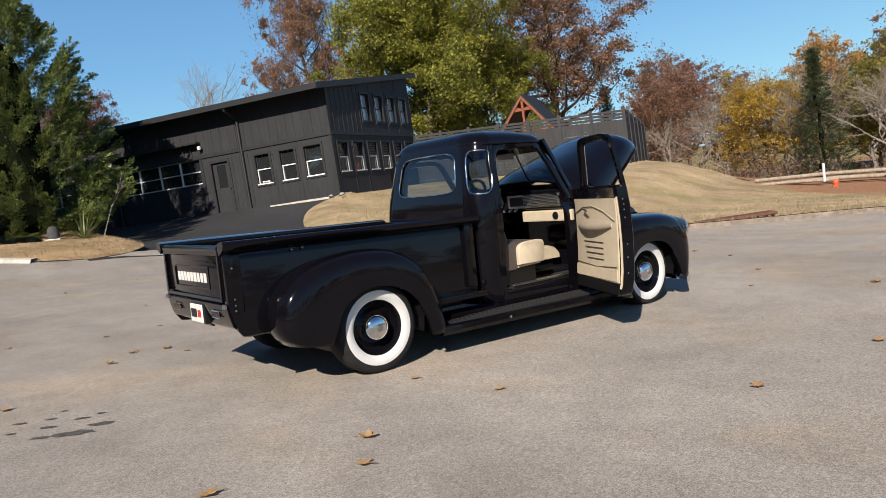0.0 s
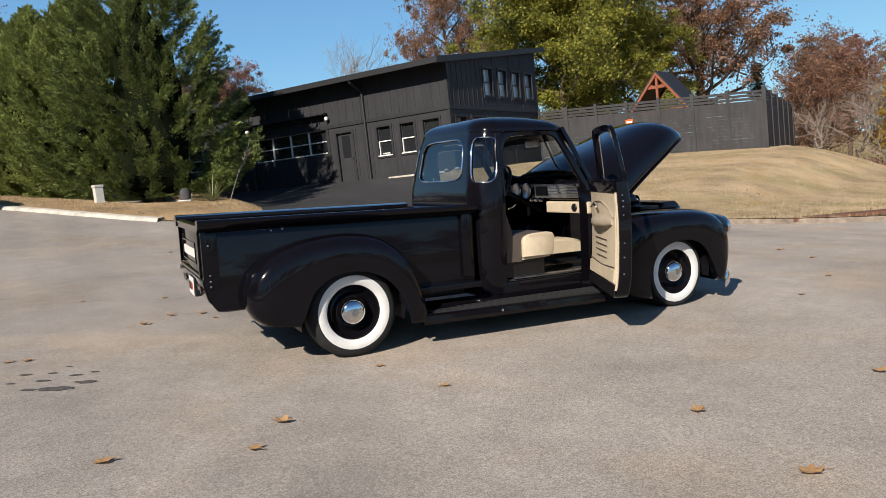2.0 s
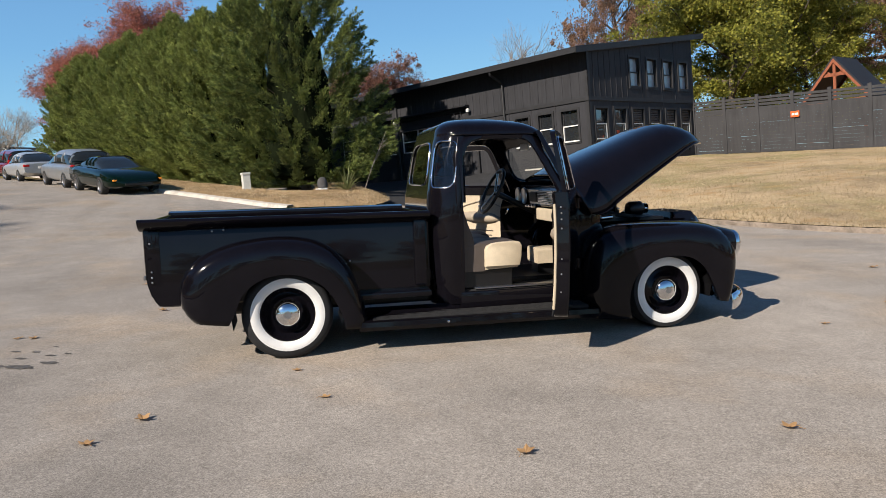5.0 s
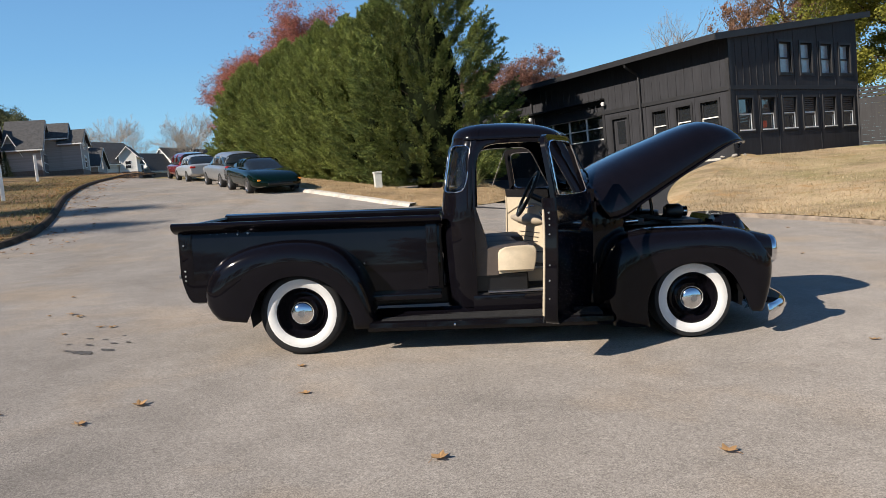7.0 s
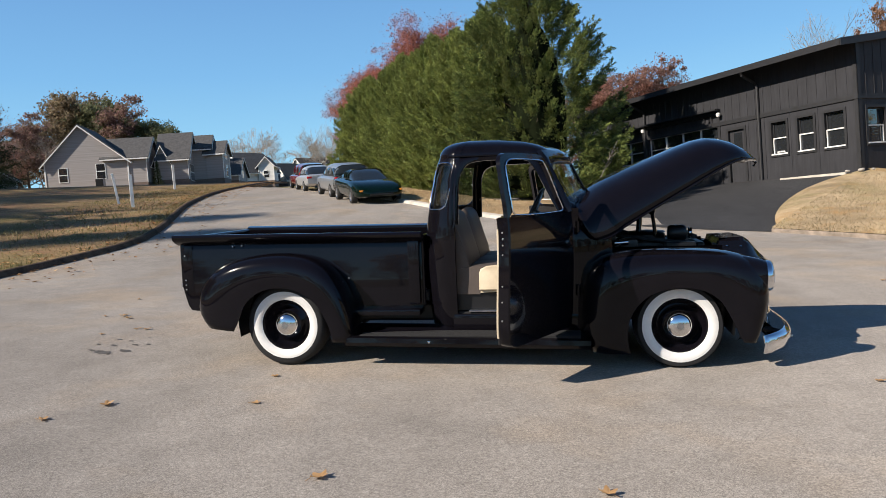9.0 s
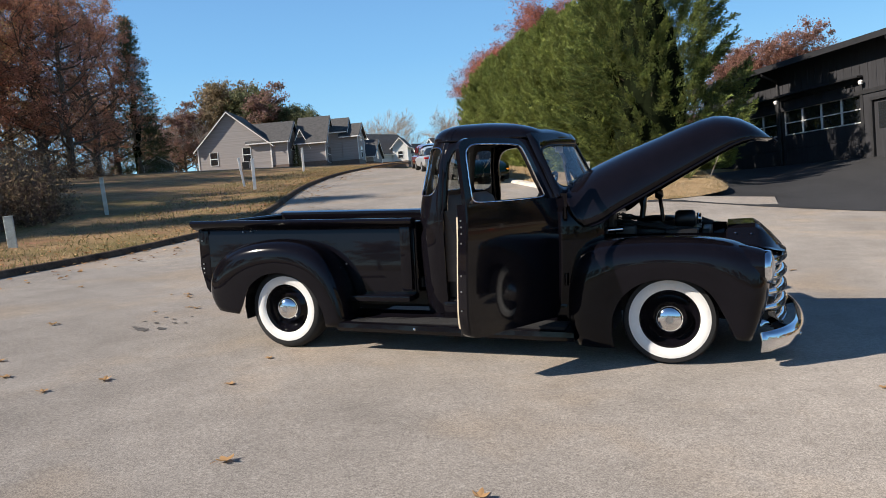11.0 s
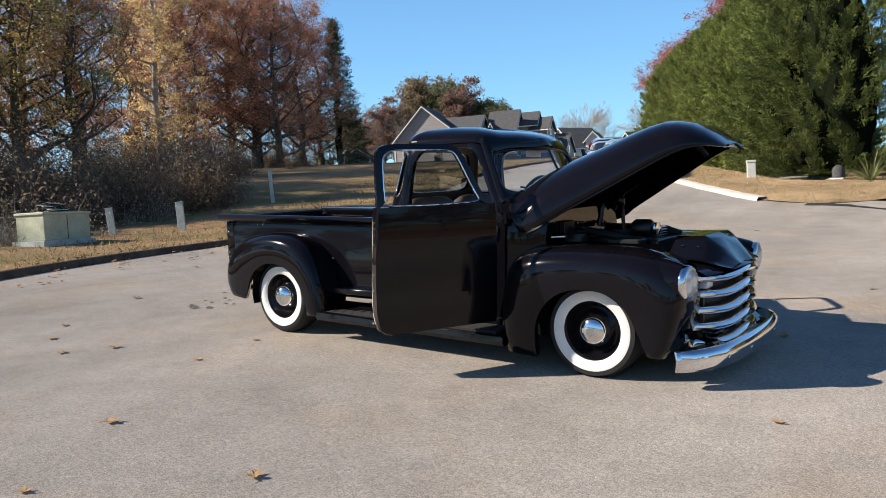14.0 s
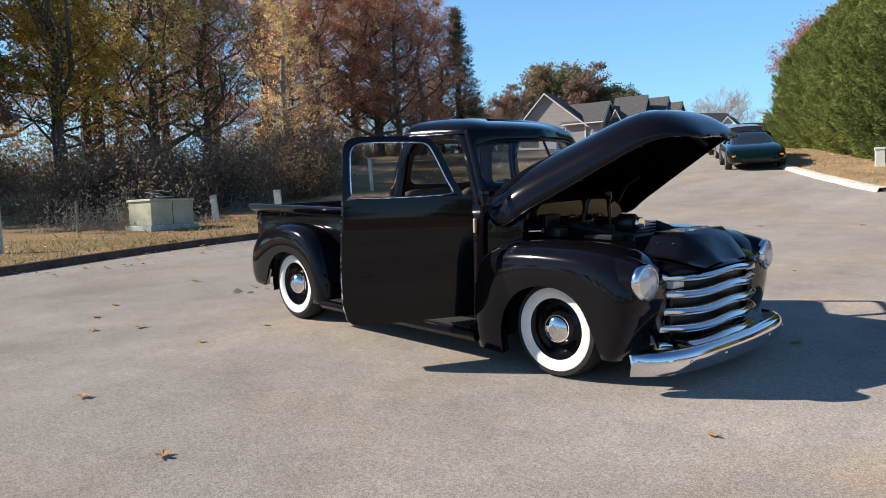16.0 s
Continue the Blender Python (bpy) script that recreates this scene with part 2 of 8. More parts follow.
M_BRUSH = worn("dull_metal", (0.45, 0.45, 0.46), 0.3, 1.0, scale=12)
M_CREAM = worn("cream_vinyl", (0.56, 0.47, 0.34), 0.5, scale=14, amount=0.08)
M_GREY = worn("grey_vinyl", (0.075, 0.06, 0.052), 0.55, scale=14, amount=0.1)
M_CARPET = worn("black_carpet", (0.012, 0.012, 0.013), 0.95, scale=30, depth=0.6)
M_GLASS = glass("clear_glass")
M_TINT = glass("tinted_glass", (0.40, 0.44, 0.45))
M_LENS = material("headlamp_lens", (0.62, 0.64, 0.66), 0.12, 0.35)
M_BARK = bark("grey_bark", (0.05, 0.038, 0.028), (0.17, 0.135, 0.105))
M_PALE = bark("pale_bark", (0.16, 0.13, 0.11), (0.38, 0.33, 0.28))

# ---- making meshes ----


def solid(name, verts, faces, mat, parent=None, smooth=False, label=""):
    me = bpy.data.meshes.new(name)
    me.from_pydata([tuple(v) for v in verts], [], faces)
    me.materials.append(mat)
    if smooth:
        me.polygons.foreach_set("use_smooth", [True] * len(me.polygons))
    ob = new(name, me)
    if parent:
        ob.parent = parent
    if label:
        ob["label"] = label
    return ob


def part(name, bm, mat, parent=None, label="", smooth=None, keep=False):
    """Links a bmesh as one mesh object. smooth: the angle in degrees under which edges are shaded smooth."""
    if not keep:
        bmesh.ops.recalc_face_normals(bm, faces=bm.faces)
    me = bpy.data.meshes.new(name)
    bm.to_mesh(me)
    bm.free()
    me.materials.append(mat)
    if smooth:
        me.polygons.foreach_set("use_smooth", [True] * len(me.polygons))
        me.set_sharp_from_angle(angle=radians(smooth))
    ob = new(name, me)
    if parent:
        ob.parent = parent
    if label:
        ob["label"] = label
    return ob


def thing(name, m=None, label="", category="", group="", kind=""):
    ob = new(name)
    if m is not None:
        ob.matrix_world = m
    return tagged(ob, label, category, group, kind)


def add_box(bm, x0, x1, y0, y1, z0, z1, m=None):
    v = [bm.verts.new((m @ Vector(p)) if m else p) for p in ((x0, y0, z0), (x1, y0, z0), (x1, y1, z0), (x0, y1, z0), (x0, y0, z1), (x1, y0, z1), (x1, y1, z1), (x0, y1, z1))]
    fs = [bm.faces.new([v[i] for i in f]) for f in ((3, 2, 1, 0), (4, 5, 6, 7), (0, 1, 5, 4), (1, 2, 6, 5), (2, 3, 7, 6), (3, 0, 4, 7))]
    return v, fs


def box(x0, x1, y0, y1, z0, z1, bevel=0.0, m=None, segs=1):
    bm = bmesh.new()
    add_box(bm, x0, x1, y0, y1, z0, z1, m)
    if bevel:
        bmesh.ops.bevel(bm, geom=bm.edges[:], offset=bevel, segments=segs, affect='EDGES', profile=0.6)
    return bm


def loft(rings, closed=False, cap=False, bm=None):
    """Quads between rings of points. closed: each ring closes on itself."""
    bm = bm or bmesh.new()
    rows = [[bm.verts.new(p) for p in r] for r in rings]
    n = len(rows[0])
    for a, b in zip(rows, rows[1:]):
        for i in range(n if closed else n - 1):
            j = (i + 1) % n
            bm.faces.new((a[i], a[j], b[j], b[i]))
    if cap and closed:
        bm.faces.new(rows[0][::-1])
        bm.faces.new(rows[-1])
    return bm


def tube(pts, r, sides=8, bm=None, flat=1.0, cap=True, closed=False):
    """A tube of radius r (one number or one a point) along points. flat squeezes it along its second axis."""
    pts = [Vector(p) for p in pts]
    rings = []
    n = len(pts)
    for i, p in enumerate(pts):
        a = pts[(i - 1) % n] if closed else pts[max(i - 1, 0)]
        b = pts[(i + 1) % n] if closed else pts[min(i + 1, n - 1)]
        d = (b - a).normalized()
        up = Vector((0, 0, 1)) if abs(d.z) < 0.9 else Vector((1, 0, 0))
        s = d.cross(up).normalized()
        t = s.cross(d)
        rr = r[i] if isinstance(r, (list, tuple)) else r
        rings.append([p + s * (rr * math.cos(k * math.tau / sides)) + t * (rr * flat * math.sin(k * math.tau / sides)) for k in range(sides)])
    if closed:
        rings.append(rings[0])
    bm = loft(rings, True, cap and not closed, bm)
    if closed:
        bmesh.ops.remove_doubles(bm, verts=bm.verts[:], dist=1e-6)
    return bm


def lathe(profile, sides=48, axis='Y', bm=None):
    """Turns a profile of (radius, along) round an axis."""
    rings = []
    for k in range(sides):
        a = k * math.tau / sides
        c, s = math.cos(a), math.sin(a)
        rings.append([{'Y': (r * c, h, r * s), 'Z': (r * c, r * s, h), 'X': (h, r * c, r * s)}[axis] for r, h in profile])
    rings.append(rings[0])
    bm = loft(rings, False, False, bm)
    bmesh.ops.remove_doubles(bm, verts=bm.verts[:], dist=1e-5)
    return bm


def smooth_line(pts, n):
    """n points evenly spread on a Catmull-Rom curve through pts."""
    p = [Vector(q) for q in pts]
    p = [2 * p[0] - p[1], *p, 2 * p[-1] - p[-2]]
    fine = []
    for i in range(1, len(p) - 2):
        for k in range(16):
            t = k / 16
            a, b, c, d = p[i - 1 : i + 3]
            fine.append(0.5 * (2 * b + (c - a) * t + (2 * a - 5 * b + 4 * c - d) * t * t + (3 * b - a - 3 * c + d) * t**3))
    fine.append(p[-2])
    return even(fine, n)


def even(pts, n):
    pts = [Vector(q) for q in pts]
    run = [0.0]
    for a, b in zip(pts, pts[1:]):
        run.append(run[-1] + (b - a).length)
    out, j = [], 0
    for k in range(n):
        s = run[-1] * k / (n - 1)
        while j < len(run) - 2 and run[j + 1] < s:
            j += 1
        f = (s - run[j]) / max(run[j + 1] - run[j], 1e-9)
        out.append(pts[j].lerp(pts[j + 1], min(max(f, 0), 1)))
    return out


def table(rows, x):
    """Linear look-up in rows of (x, value, value, ...)."""
    if x <= rows[0][0]:
        return rows[0][1:]
    for a, b in zip(rows, rows[1:]):
        if x <= b[0]:
            f = (x - a[0]) / (b[0] - a[0])
            return tuple(p + (q - p) * f for p, q in zip(a[1:], b[1:]))
    return rows[-1][1:]

# ---- the lie of the land ----
RISE = ((7, 0), (13, .10), (17, .10), (20, .06), (28, .05), (40, .035), (60, .03), (110, 0.0), (900, 0.0))


def lie(x, y):
    """The height of the road and of the open ground at a place."""
    d = -.42 * x + .906 * y
    z = -.048 * max(min(x, 60), -90) + .027 * max(min(y, 120), -60)
    for (a, sa), (b, sb) in zip(RISE, RISE[1:]):
        if d <= a:
            break
        e = min(d, b)
        z += (2 * sa + (sb - sa) * (e - a) / (b - a)) / 2 * (e - a)
    return z


def on(x, y, up=0.0):
    return Vector((x, y, lie(x, y) + up))


# one sheet of ground to the horizon, a little below the road and the lawns that lie on it
steps = [s * v for v in (700, 450, 300, 200, 150, 120, 100, 80, 60) for s in (-1, 1)] + list(range(-50, 51, 5))
steps = sorted(set(steps))
gv = [(x + 10, y + 15, lie(x + 10, y + 15) - 0.45) for y in steps for x in steps]
gw = len(steps)
ground = solid("ground", gv, [(r * gw + c, r * gw + c + 1, r * gw + gw + c + 1, r * gw + gw + c) for r in range(gw - 1) for c in range(gw - 1)], M_FIELD, smooth=True)
tagged(ground, "dry brown grass and soil reaching to the horizon", "ground", kind="structure")

# the road: a wide sheet of grey asphalt that the kerbs and lawns overlap
rx = [v * 1.5 for v in range(-40, 27)]
ry = [v * 1.5 for v in range(-16, 70)]
rv = [on(x, y) for y in ry for x in rx]
road = solid("road", rv, [(r * len(rx) + c, r * len(rx) + c + 1, (r + 1) * len(rx) + c + 1, (r + 1) * len(rx) + c) for r in range(len(ry) - 1) for c in range(len(rx) - 1) if not (rx[c] > 1.2 and ry[r] > 16.4) and rx[c] < 15.5 - 0.95 * ry[r] + (3 if ry[r] > 3 else 0)], M_ROAD, smooth=True)
tagged(road, "worn light grey asphalt road with fine stones and stains", "road", kind="structure")

KERB_L = smooth_line([(-3.2, -9, 0), (-4.6, -5.5, 0), (-6.1, -1.9, 0), (-7.5, 1.6, 0), (-8.2, 5.5, 0), (-8.42, 8.6, 0), (-8.45, 10.3, 0), (-9.05, 12.3, 0), (-10.1, 14.9, 0), (-12.7, 20.7, 0), (-16.4, 30.2, 0), (-19.8, 40.0, 0), (-25, 54.5, 0), (-31, 75, 0), (-41, 100, 0)], 90)
KERB_R = smooth_line([(24, -10, 0), (17.5, -3.2, 0), (13.4, 1.5, 0), (12.1, 2.6, 0), (10.5, 4.0, 0), (9.6, 5.9, 0), (9.2, 8.0, 0), (8.6, 10.2, 0), (7.8, 11.9, 0), (7.0, 13.1, 0)], 60)
KERB_H = smooth_line([(-0.05, 15.7, 0), (-0.5, 16.0, 0), (-1.5, 17.1, 0), (-2.3, 17.9, 0), (-4.3, 20.6, 0), (-6.2, 24.0, 0), (-9.6, 30.8, 0), (-15.4, 43.4, 0), (-23, 61, 0), (-36, 100, 0)], 90)


def side(line, i):
    a, b = line[max(i - 1, 0)], line[min(i + 1, len(line) - 1)]
    d = (b - a).normalized()
    return Vector((d.y, -d.x, 0))


def kerb(name, line, sign, wide, high, label, mat):
    """A kerb along a line: a sloping face towards the road and a flat top, its side away from the road at sign * its right."""
    rings = []
    for i, p in enumerate(line):
        n = side(line, i) * sign
        prof = ((-0.02, -0.12), (0.0, 0.004), (0.05, high * 0.85), (0.08, high), (wide - 0.02, high), (wide, high - 0.02), (wide, -0.12))
        rings.append([on((p + n * o).x, (p + n * o).y, h) for o, h in prof])
    ob = part(name, loft(rings), mat, smooth=35)
    return tagged(ob, label, "kerb", kind="structure")


kerb("kerb", KERB_L, -1, 0.16, 0.12, "weathered concrete kerb with leaves gathered along it", M_KERB_STAIN_SHADE)
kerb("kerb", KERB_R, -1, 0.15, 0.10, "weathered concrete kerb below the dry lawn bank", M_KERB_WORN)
kerb("kerb", KERB_H, 1, 0.34, 0.10, "broad pale concrete kerb in front of the hedge", M_KERB)


def bank(name, rows, mat, label, kind="structure", rough=0.0):
    """A surface through rows of places, each row as long as the others."""
    bm = loft(rows)
    if rough:
        for v in bm.verts:
            v.co.z += rough * noise.noise(v.co * 0.9)
    ob = part(name, bm, mat, smooth=80)
    return tagged(ob, label, name, kind=kind)


# verge beyond the kerb that runs up the street, towards the woods and the houses
rows = []
for off, up in ((0.14, 0.10), (0.6, 0.12), (1.3, 0.12), (2.6, 0.10), (5, 0.12), (9, 0.15), (16, 0.2), (28, 0.2), (50, 0.2), (120, 0.3), (300, 0.4)):
    row = []
    for i, p in enumerate(KERB_L):
        n = -(side(KERB_L, i) if off < 4 else Vector((0.86, 0.5, 0)))
        q = p + n * off
        row.append(on(q.x, q.y, up + (0.04 * noise.noise(q * 0.7) if 1 < off else 0)))
    rows.append(row)
bank("verge", rows, M_VERGE, "patchy green and straw-coloured grass verge strewn with leaves")

# the bank that rises to the building and its fence
UPPER = [Vector(p) for p in ((60, -40, -3.7), (42, -14, -2.4), (31, 7, -1.3), (29, 11, -1.0), (27.5, 13.3, -0.45), (26.3, 14.8, 0.5), (25.0, 16.0, 1.0), (22.6, 19.6, 1.22), (19.5, 24.6, 1.5), (15.5, 23.3, 1.5), (11.7, 20.5, 1.46))]
upper = even(UPPER, 60)
lower = KERB_R
rows = []
for f in (0.0, 0.04, 0.1, 0.18, 0.28, 0.4, 0.52, 0.65, 0.78, 0.9, 1.0, 1.02):
    row = []
    for i in range(60):
        n = -side(lower, i)
        a = on((lower[i] + n * 0.15).x, (lower[i] + n * 0.15).y, 0.115)
        q = a.lerp(upper[i], f)
        q.z = a.z + (upper[i].z - a.z) * (f ** 0.85 if f > 0 else 0)
        if 0 < f < 1:
            q.z += 0.035 * noise.noise(q * 0.35)
        row.append(q)
    rows.append(row)
bank("lawn", rows, M_LAWN, "dry straw-coloured lawn bank rising from the kerb")
rows = []
for out, up in ((0, 0.02), (6, 0.1), (16, 0.2), (40, 0.0), (120, -2)):
    rows.append([Vector((q.x + out * 0.75, q.y + out * 0.66, q.z - 0.02 + up + 0.15 * noise.noise(q * 0.2 + Vector((out, 0, 0))))) for q in even(UPPER[:8], 40)])
bank("clay_ground", rows, M_CLAY, "bare reddish clay and leaf litter before the woods")

# black driveway up to the garage doors
EDGE_IN = smooth_line([(1.2, 15.2, 0.0), (2.2, 15.3, 0), (4.5, 14.2, 0), (7.05, 12.95, 0)], 14)
WALL_LINE = even([(2.3, 35.0, 1.62), (7.0, 27.7, 1.55), (11.6, 20.6, 1.47)], 14)
BULGE_R = smooth_line([(7.05, 12.95, 0), (7.6, 15.5, 0), (8.6, 18.0, 0), (10.0, 20.0, 0), (11.6, 20.6, 0)], 13)
rows = []
for k in range(13):
    f = k / 12
    row = []
    for i, (a, b) in enumerate(zip(EDGE_IN, WALL_LINE)):
        q = a.lerp(b, f)
        w = i / 13
        q = q + (BULGE_R[k] - EDGE_IN[-1].lerp(WALL_LINE[-1], f)) * w * w
        z0 = lie(q.x, q.y)
        q.z = (lie(a.x, a.y) * (1 - f) + b.z * f) + 0.012 - 0.12 * math.sin(f * math.pi)
        q.z += (z0 + 0.012 - q.z) * max(0, 1 - i / 5) * (1 - f * f)
        row.append(q)
    rows.append(row)
bank("driveway", rows, M_DRIVE, "fresh black asphalt driveway up to the garage doors")

# lawn tongue between the driveway edge and the bank, laid over both
rows = []
for f in (0, 0.12, 0.3, 0.5, 0.75, 1.0):
    row = []
    for k, p in enumerate(BULGE_R):
        t = k / 12
        z = lie(7.05, 12.95) * (1 - t) + 1.47 * t
        a = Vector((p.x - 0.02, p.y, z + 0.03 + 0.05 * min(f * 8, 1) - 0.1 * math.sin(t * math.pi)))
        foot = on((lower[58] - side(lower, 58) * 0.15).x, (lower[58] - side(lower, 58) * 0.15).y, 0.115)
        b = foot.lerp(upper[58], t)
        b.z = foot.z + (upper[58].z - foot.z) * t ** 0.85 - 0.03
        row.append(a.lerp(b, f) + Vector((0, 0, 0.07 * math.sin(f * math.pi))))
    rows.append(row)
bank("lawn", rows, M_LAWN, "dry lawn edge curving along the black driveway")

# island of needles and dry grass under the hedge
IN = smooth_line([(-9.0, 31.2, 0), (-6.0, 24.2, 0), (-4.0, 20.7, 0), (-2.0, 18.0, 0), (-0.2, 16.0, 0), (1.3, 15.6, 0), (2.4, 16.3, 0), (3.2, 17.6, 0), (3.3, 18.8, 0), (2.9, 21, 0), (2.0, 26, 0), (0.5, 33, 0)], 50)
OUT = even([(-8.0, 33, 0), (-4, 26, 0), (-1.5, 21.5, 0), (-0.3, 20, 0), (0.4, 19.8, 0), (1, 20, 0), (1, 24, 0), (-1, 33, 0)], 50)
rows = [[on(a.lerp(b, f).x, a.lerp(b, f).y, 0.02 + 0.09 * min(f * 6, 1) + 0.04 * noise.noise(a.lerp(b, f))) for a, b in zip(IN, OUT)] for f in (0, 0.06, 0.15, 0.3, 0.5, 0.75, 1.0)]
bank("island", rows, M_MULCH, "island of fallen needles and dry grass below the hedge")

# ---- the black building ----
# its own axes: x along the front wall away from the corner, y along the side wall to the back
CORNER = Vector((11.6, 20.6, 0))
BUILD = Matrix.Translation(CORNER) @ Matrix(((math.cos(radians(123)), math.cos(radians(33)), 0, 0), (math.sin(radians(123)), math.sin(radians(33)), 0, 0), (0, 0, 1, 0), (0, 0, 0, 1)))


def wall_with_holes(length, z0, z1, holes, thick, top=None):
    """A wall along x with its outer face at y = 0 and its inner at y = thick; holes are (x0, x1, z0, z1)."""
    bm = bmesh.new()
    xs = sorted({0.0, length, *[h[0] for h in holes], *[h[1] for h in holes]})
    zs = sorted({z0, z1, *[h[2] for h in holes], *[h[3] for h in holes]})

    def lift(x, z):
        return z if top is None or z < z1 - 1e-6 else top(x)

    for xa, xb in zip(xs, xs[1:]):
        for za, zb in zip(zs, zs[1:]):
            cx, cz = (xa + xb) / 2, (za + zb) / 2
            if any(h[0] < cx < h[1] and h[2] < cz < h[3] for h in holes):
                continue
            for y, turn in ((0, 1), (thick, -1)):
                q = [(xa, y, za), (xb, y, za), (xb, y, lift(xb, zb)), (xa, y, lift(xa, zb))]
                bm.faces.new([bm.verts.new(p) for p in q[::turn]])
    for h in holes:
        a, b, c, d = h
        for q in (((a, c), (b, c)), ((b, c), (b, d)), ((b, d), (a, d)), ((a, d), (a, c))):
            (xa, za), (xb, zb) = q
            bm.faces.new([bm.verts.new(p) for p in ((xa, 0, za), (xa, thick, za), (xb, thick, zb), (xb, 0, zb))])
    bmesh.ops.remove_doubles(bm, verts=bm.verts[:], dist=1e-4)
    return bm


building = thing("building", BUILD, "black-painted modern workshop building with a sloping roof", "building")
FRONT = [(0.55, 1.32, 2.42, 3.62), (1.78, 2.46, 2.42, 3.62), (2.97, 3.66, 2.42, 3.62), (5.02, 5.86, 1.52, 3.62), (6.42, 10.9, 1.6, 4.36), (11.3, 15.7, 1.6, 4.36)]
SIDE = [(0.38 + 1.37 * k, 1.22 + 1.37 * k, 2.42, 3.6) for k in range(6)]
UPW = [(3.05 + 1.38 * k, 3.82 + 1.38 * k, 4.52, 5.70) for k in range(4)]
FRONT = [(round(a, 3), round(b, 3), c, d) for a, b, c, d in FRONT]


def roofline(s):
    return 5.78 + 0.125 * s


def wall_part(name, bm, m, mat, label=""):
    bm.transform(m)
    return part(name, bm, mat, building, label)


TURN_SIDE = Matrix(((0, 1, 0, 0), (1, 0, 0, 0), (0, 0, 1, 0), (0, 0, 0, 1)))
wall_part("front_wall", wall_with_holes(17.0, 0.9, 5.9, FRONT, 0.2), Matrix(), M_SIDING)
wall_part("side_wall", wall_with_holes(8.5, 0.9, 5.75, SIDE + UPW, 0.2, roofline), TURN_SIDE, M_SIDING)
wall_part("back_wall", wall_with_holes(17.0, 0.9, 6.7, [], 0.2), Matrix.Translation((0, 8.3, 0)), M_SIDING)
wall_part("end_wall", wall_with_holes(8.5, 0.9, 5.75, [], 0.2, roofline), Matrix.Translation((16.8, 0, 0)) @ TURN_SIDE, M_SIDING)
# upright battens over the joints of the sheets
for k in range(1, 42):
    x = k * 0.4
    for z0, z1 in ((4.06, 5.5), (1.3, 3.9)):
        if z0 < 4 and any(a - 0.16 < x < b + 0.16 for a, b, _, _ in FRONT):
            continue
        wall_part("batten", box(x - 0.014, x + 0.014, -0.014, 0.0, z0, z1), Matrix(), M_SIDING)
for k in range(1, 21):
    x = k * 0.4
    for z0, z1 in ((4.06, roofline(x) - 0.1), (1.2, 3.9)):
        if any(a - 0.12 < x < b + 0.12 and not (d < z0 or c > z1) for a, b, c, d in SIDE + UPW):
            continue
        wall_part("batten", box(x - 0.014, x + 0.014, -0.014, 0.0, z0, z1), TURN_SIDE, M_SIDING)
# roof slab with deep front eaves, rising to the back
bm = bmesh.new()
add_box(bm, -0.14, 17.6, -0.85, 9.4, 0.0, 0.13)
for v in bm.verts:
    v.co.z += roofline(v.co.y) + 0.02
roof = part("roof", bm, M_ROOF, building)
bm = bmesh.new()
add_box(bm, -0.16, 17.62, -0.89, -0.85, roofline(-0.85) - 0.05, roofline(-0.85) + 0.17)
part("fascia", bm, M_ROOF, roof)
bm = bmesh.new()
add_box(bm, -0.18, -0.14, -0.89, 9.4, 0.0, 0.24)
for v in bm.verts:
    v.co.z += roofline(v.co.y) - 0.06
part("fascia", bm, M_TRIM, roof)
bm = box(-0.03, 17.0, -0.05, 0.0, 3.9, 4.06)
part("band", bm, M_TRIM, building)
bm = box(-0.045, 0.0, -0.05, 8.5, 3.9, 4.06)
part("band", bm, M_TRIM, building)
for a, b in (((-0.03, 0.12), (-0.03, 0.0)), ((-0.03, 0.0), (-0.03, 0.12))):
    part("corner_board", box(a[0], a[1], b[0], b[1], 1.2, 5.75), M_TRIM, building)


def window(h, m, cross, bright, blind, glazing=M_PANE):
    """A sash window in a hole, with its frame, sill, sashes and panes."""
    a, b, c, d = h
    w = thing("window", None)
    w.parent = building

    def put(name, bm, mat, label=""):
        bm.transform(m)
        return part(name, bm, mat, w, label)

    bm = bmesh.new()
    for x0, x1, z0, z1 in ((a - 0.09, a, c - 0.09, d + 0.09), (b, b + 0.09, c - 0.09, d + 0.09), (a, b, d, d + 0.09), (a, b, c - 0.09, c)):
        add_box(bm, x0, x1, -0.035, 0.06, z0, z1)
    put("frame", bm, M_TRIM)
    put("sill", box(a - 0.03, b + 0.03, -0.05, 0.12, c - 0.02, c + 0.025), M_WHITE if bright else M_TRIM, "white sill" if bright else "")
    mid = (c + d) / 2
    bm = bmesh.new()
    t = 0.035
    for x0, x1, z0, z1 in ((a, a + t, c, mid), (b - t, b, c, mid), (a + t, b - t, c, c + t), (a, b, mid - 0.02, mid + 0.025)):
        add_box(bm, x0, x1, 0.05, 0.09, z0, z1)
    put("sash", bm, M_WHITE if bright else M_TRIM, "white lower sash" if bright else "")
    bm = bmesh.new()
    for x0, x1, z0, z1 in ((a, a + t, mid, d), (b - t, b, mid, d), (a + t, b - t, d - t, d)):
        add_box(bm, x0, x1, 0.08, 0.12, z0, z1)
    put("sash", bm, M_TRIM)
    put("pane", box(a, b, 0.1, 0.106, c, mid), glazing)
    put("pane", box(a, b, 0.125, 0.131, mid, d), glazing)
    if blind:
        for k in range(9):
            z = d - 0.06 - k * 0.075
            put("slat", box(a + 0.04, b - 0.04, 0.06, 0.075, z - 0.024, z + 0.024), M_GREY)


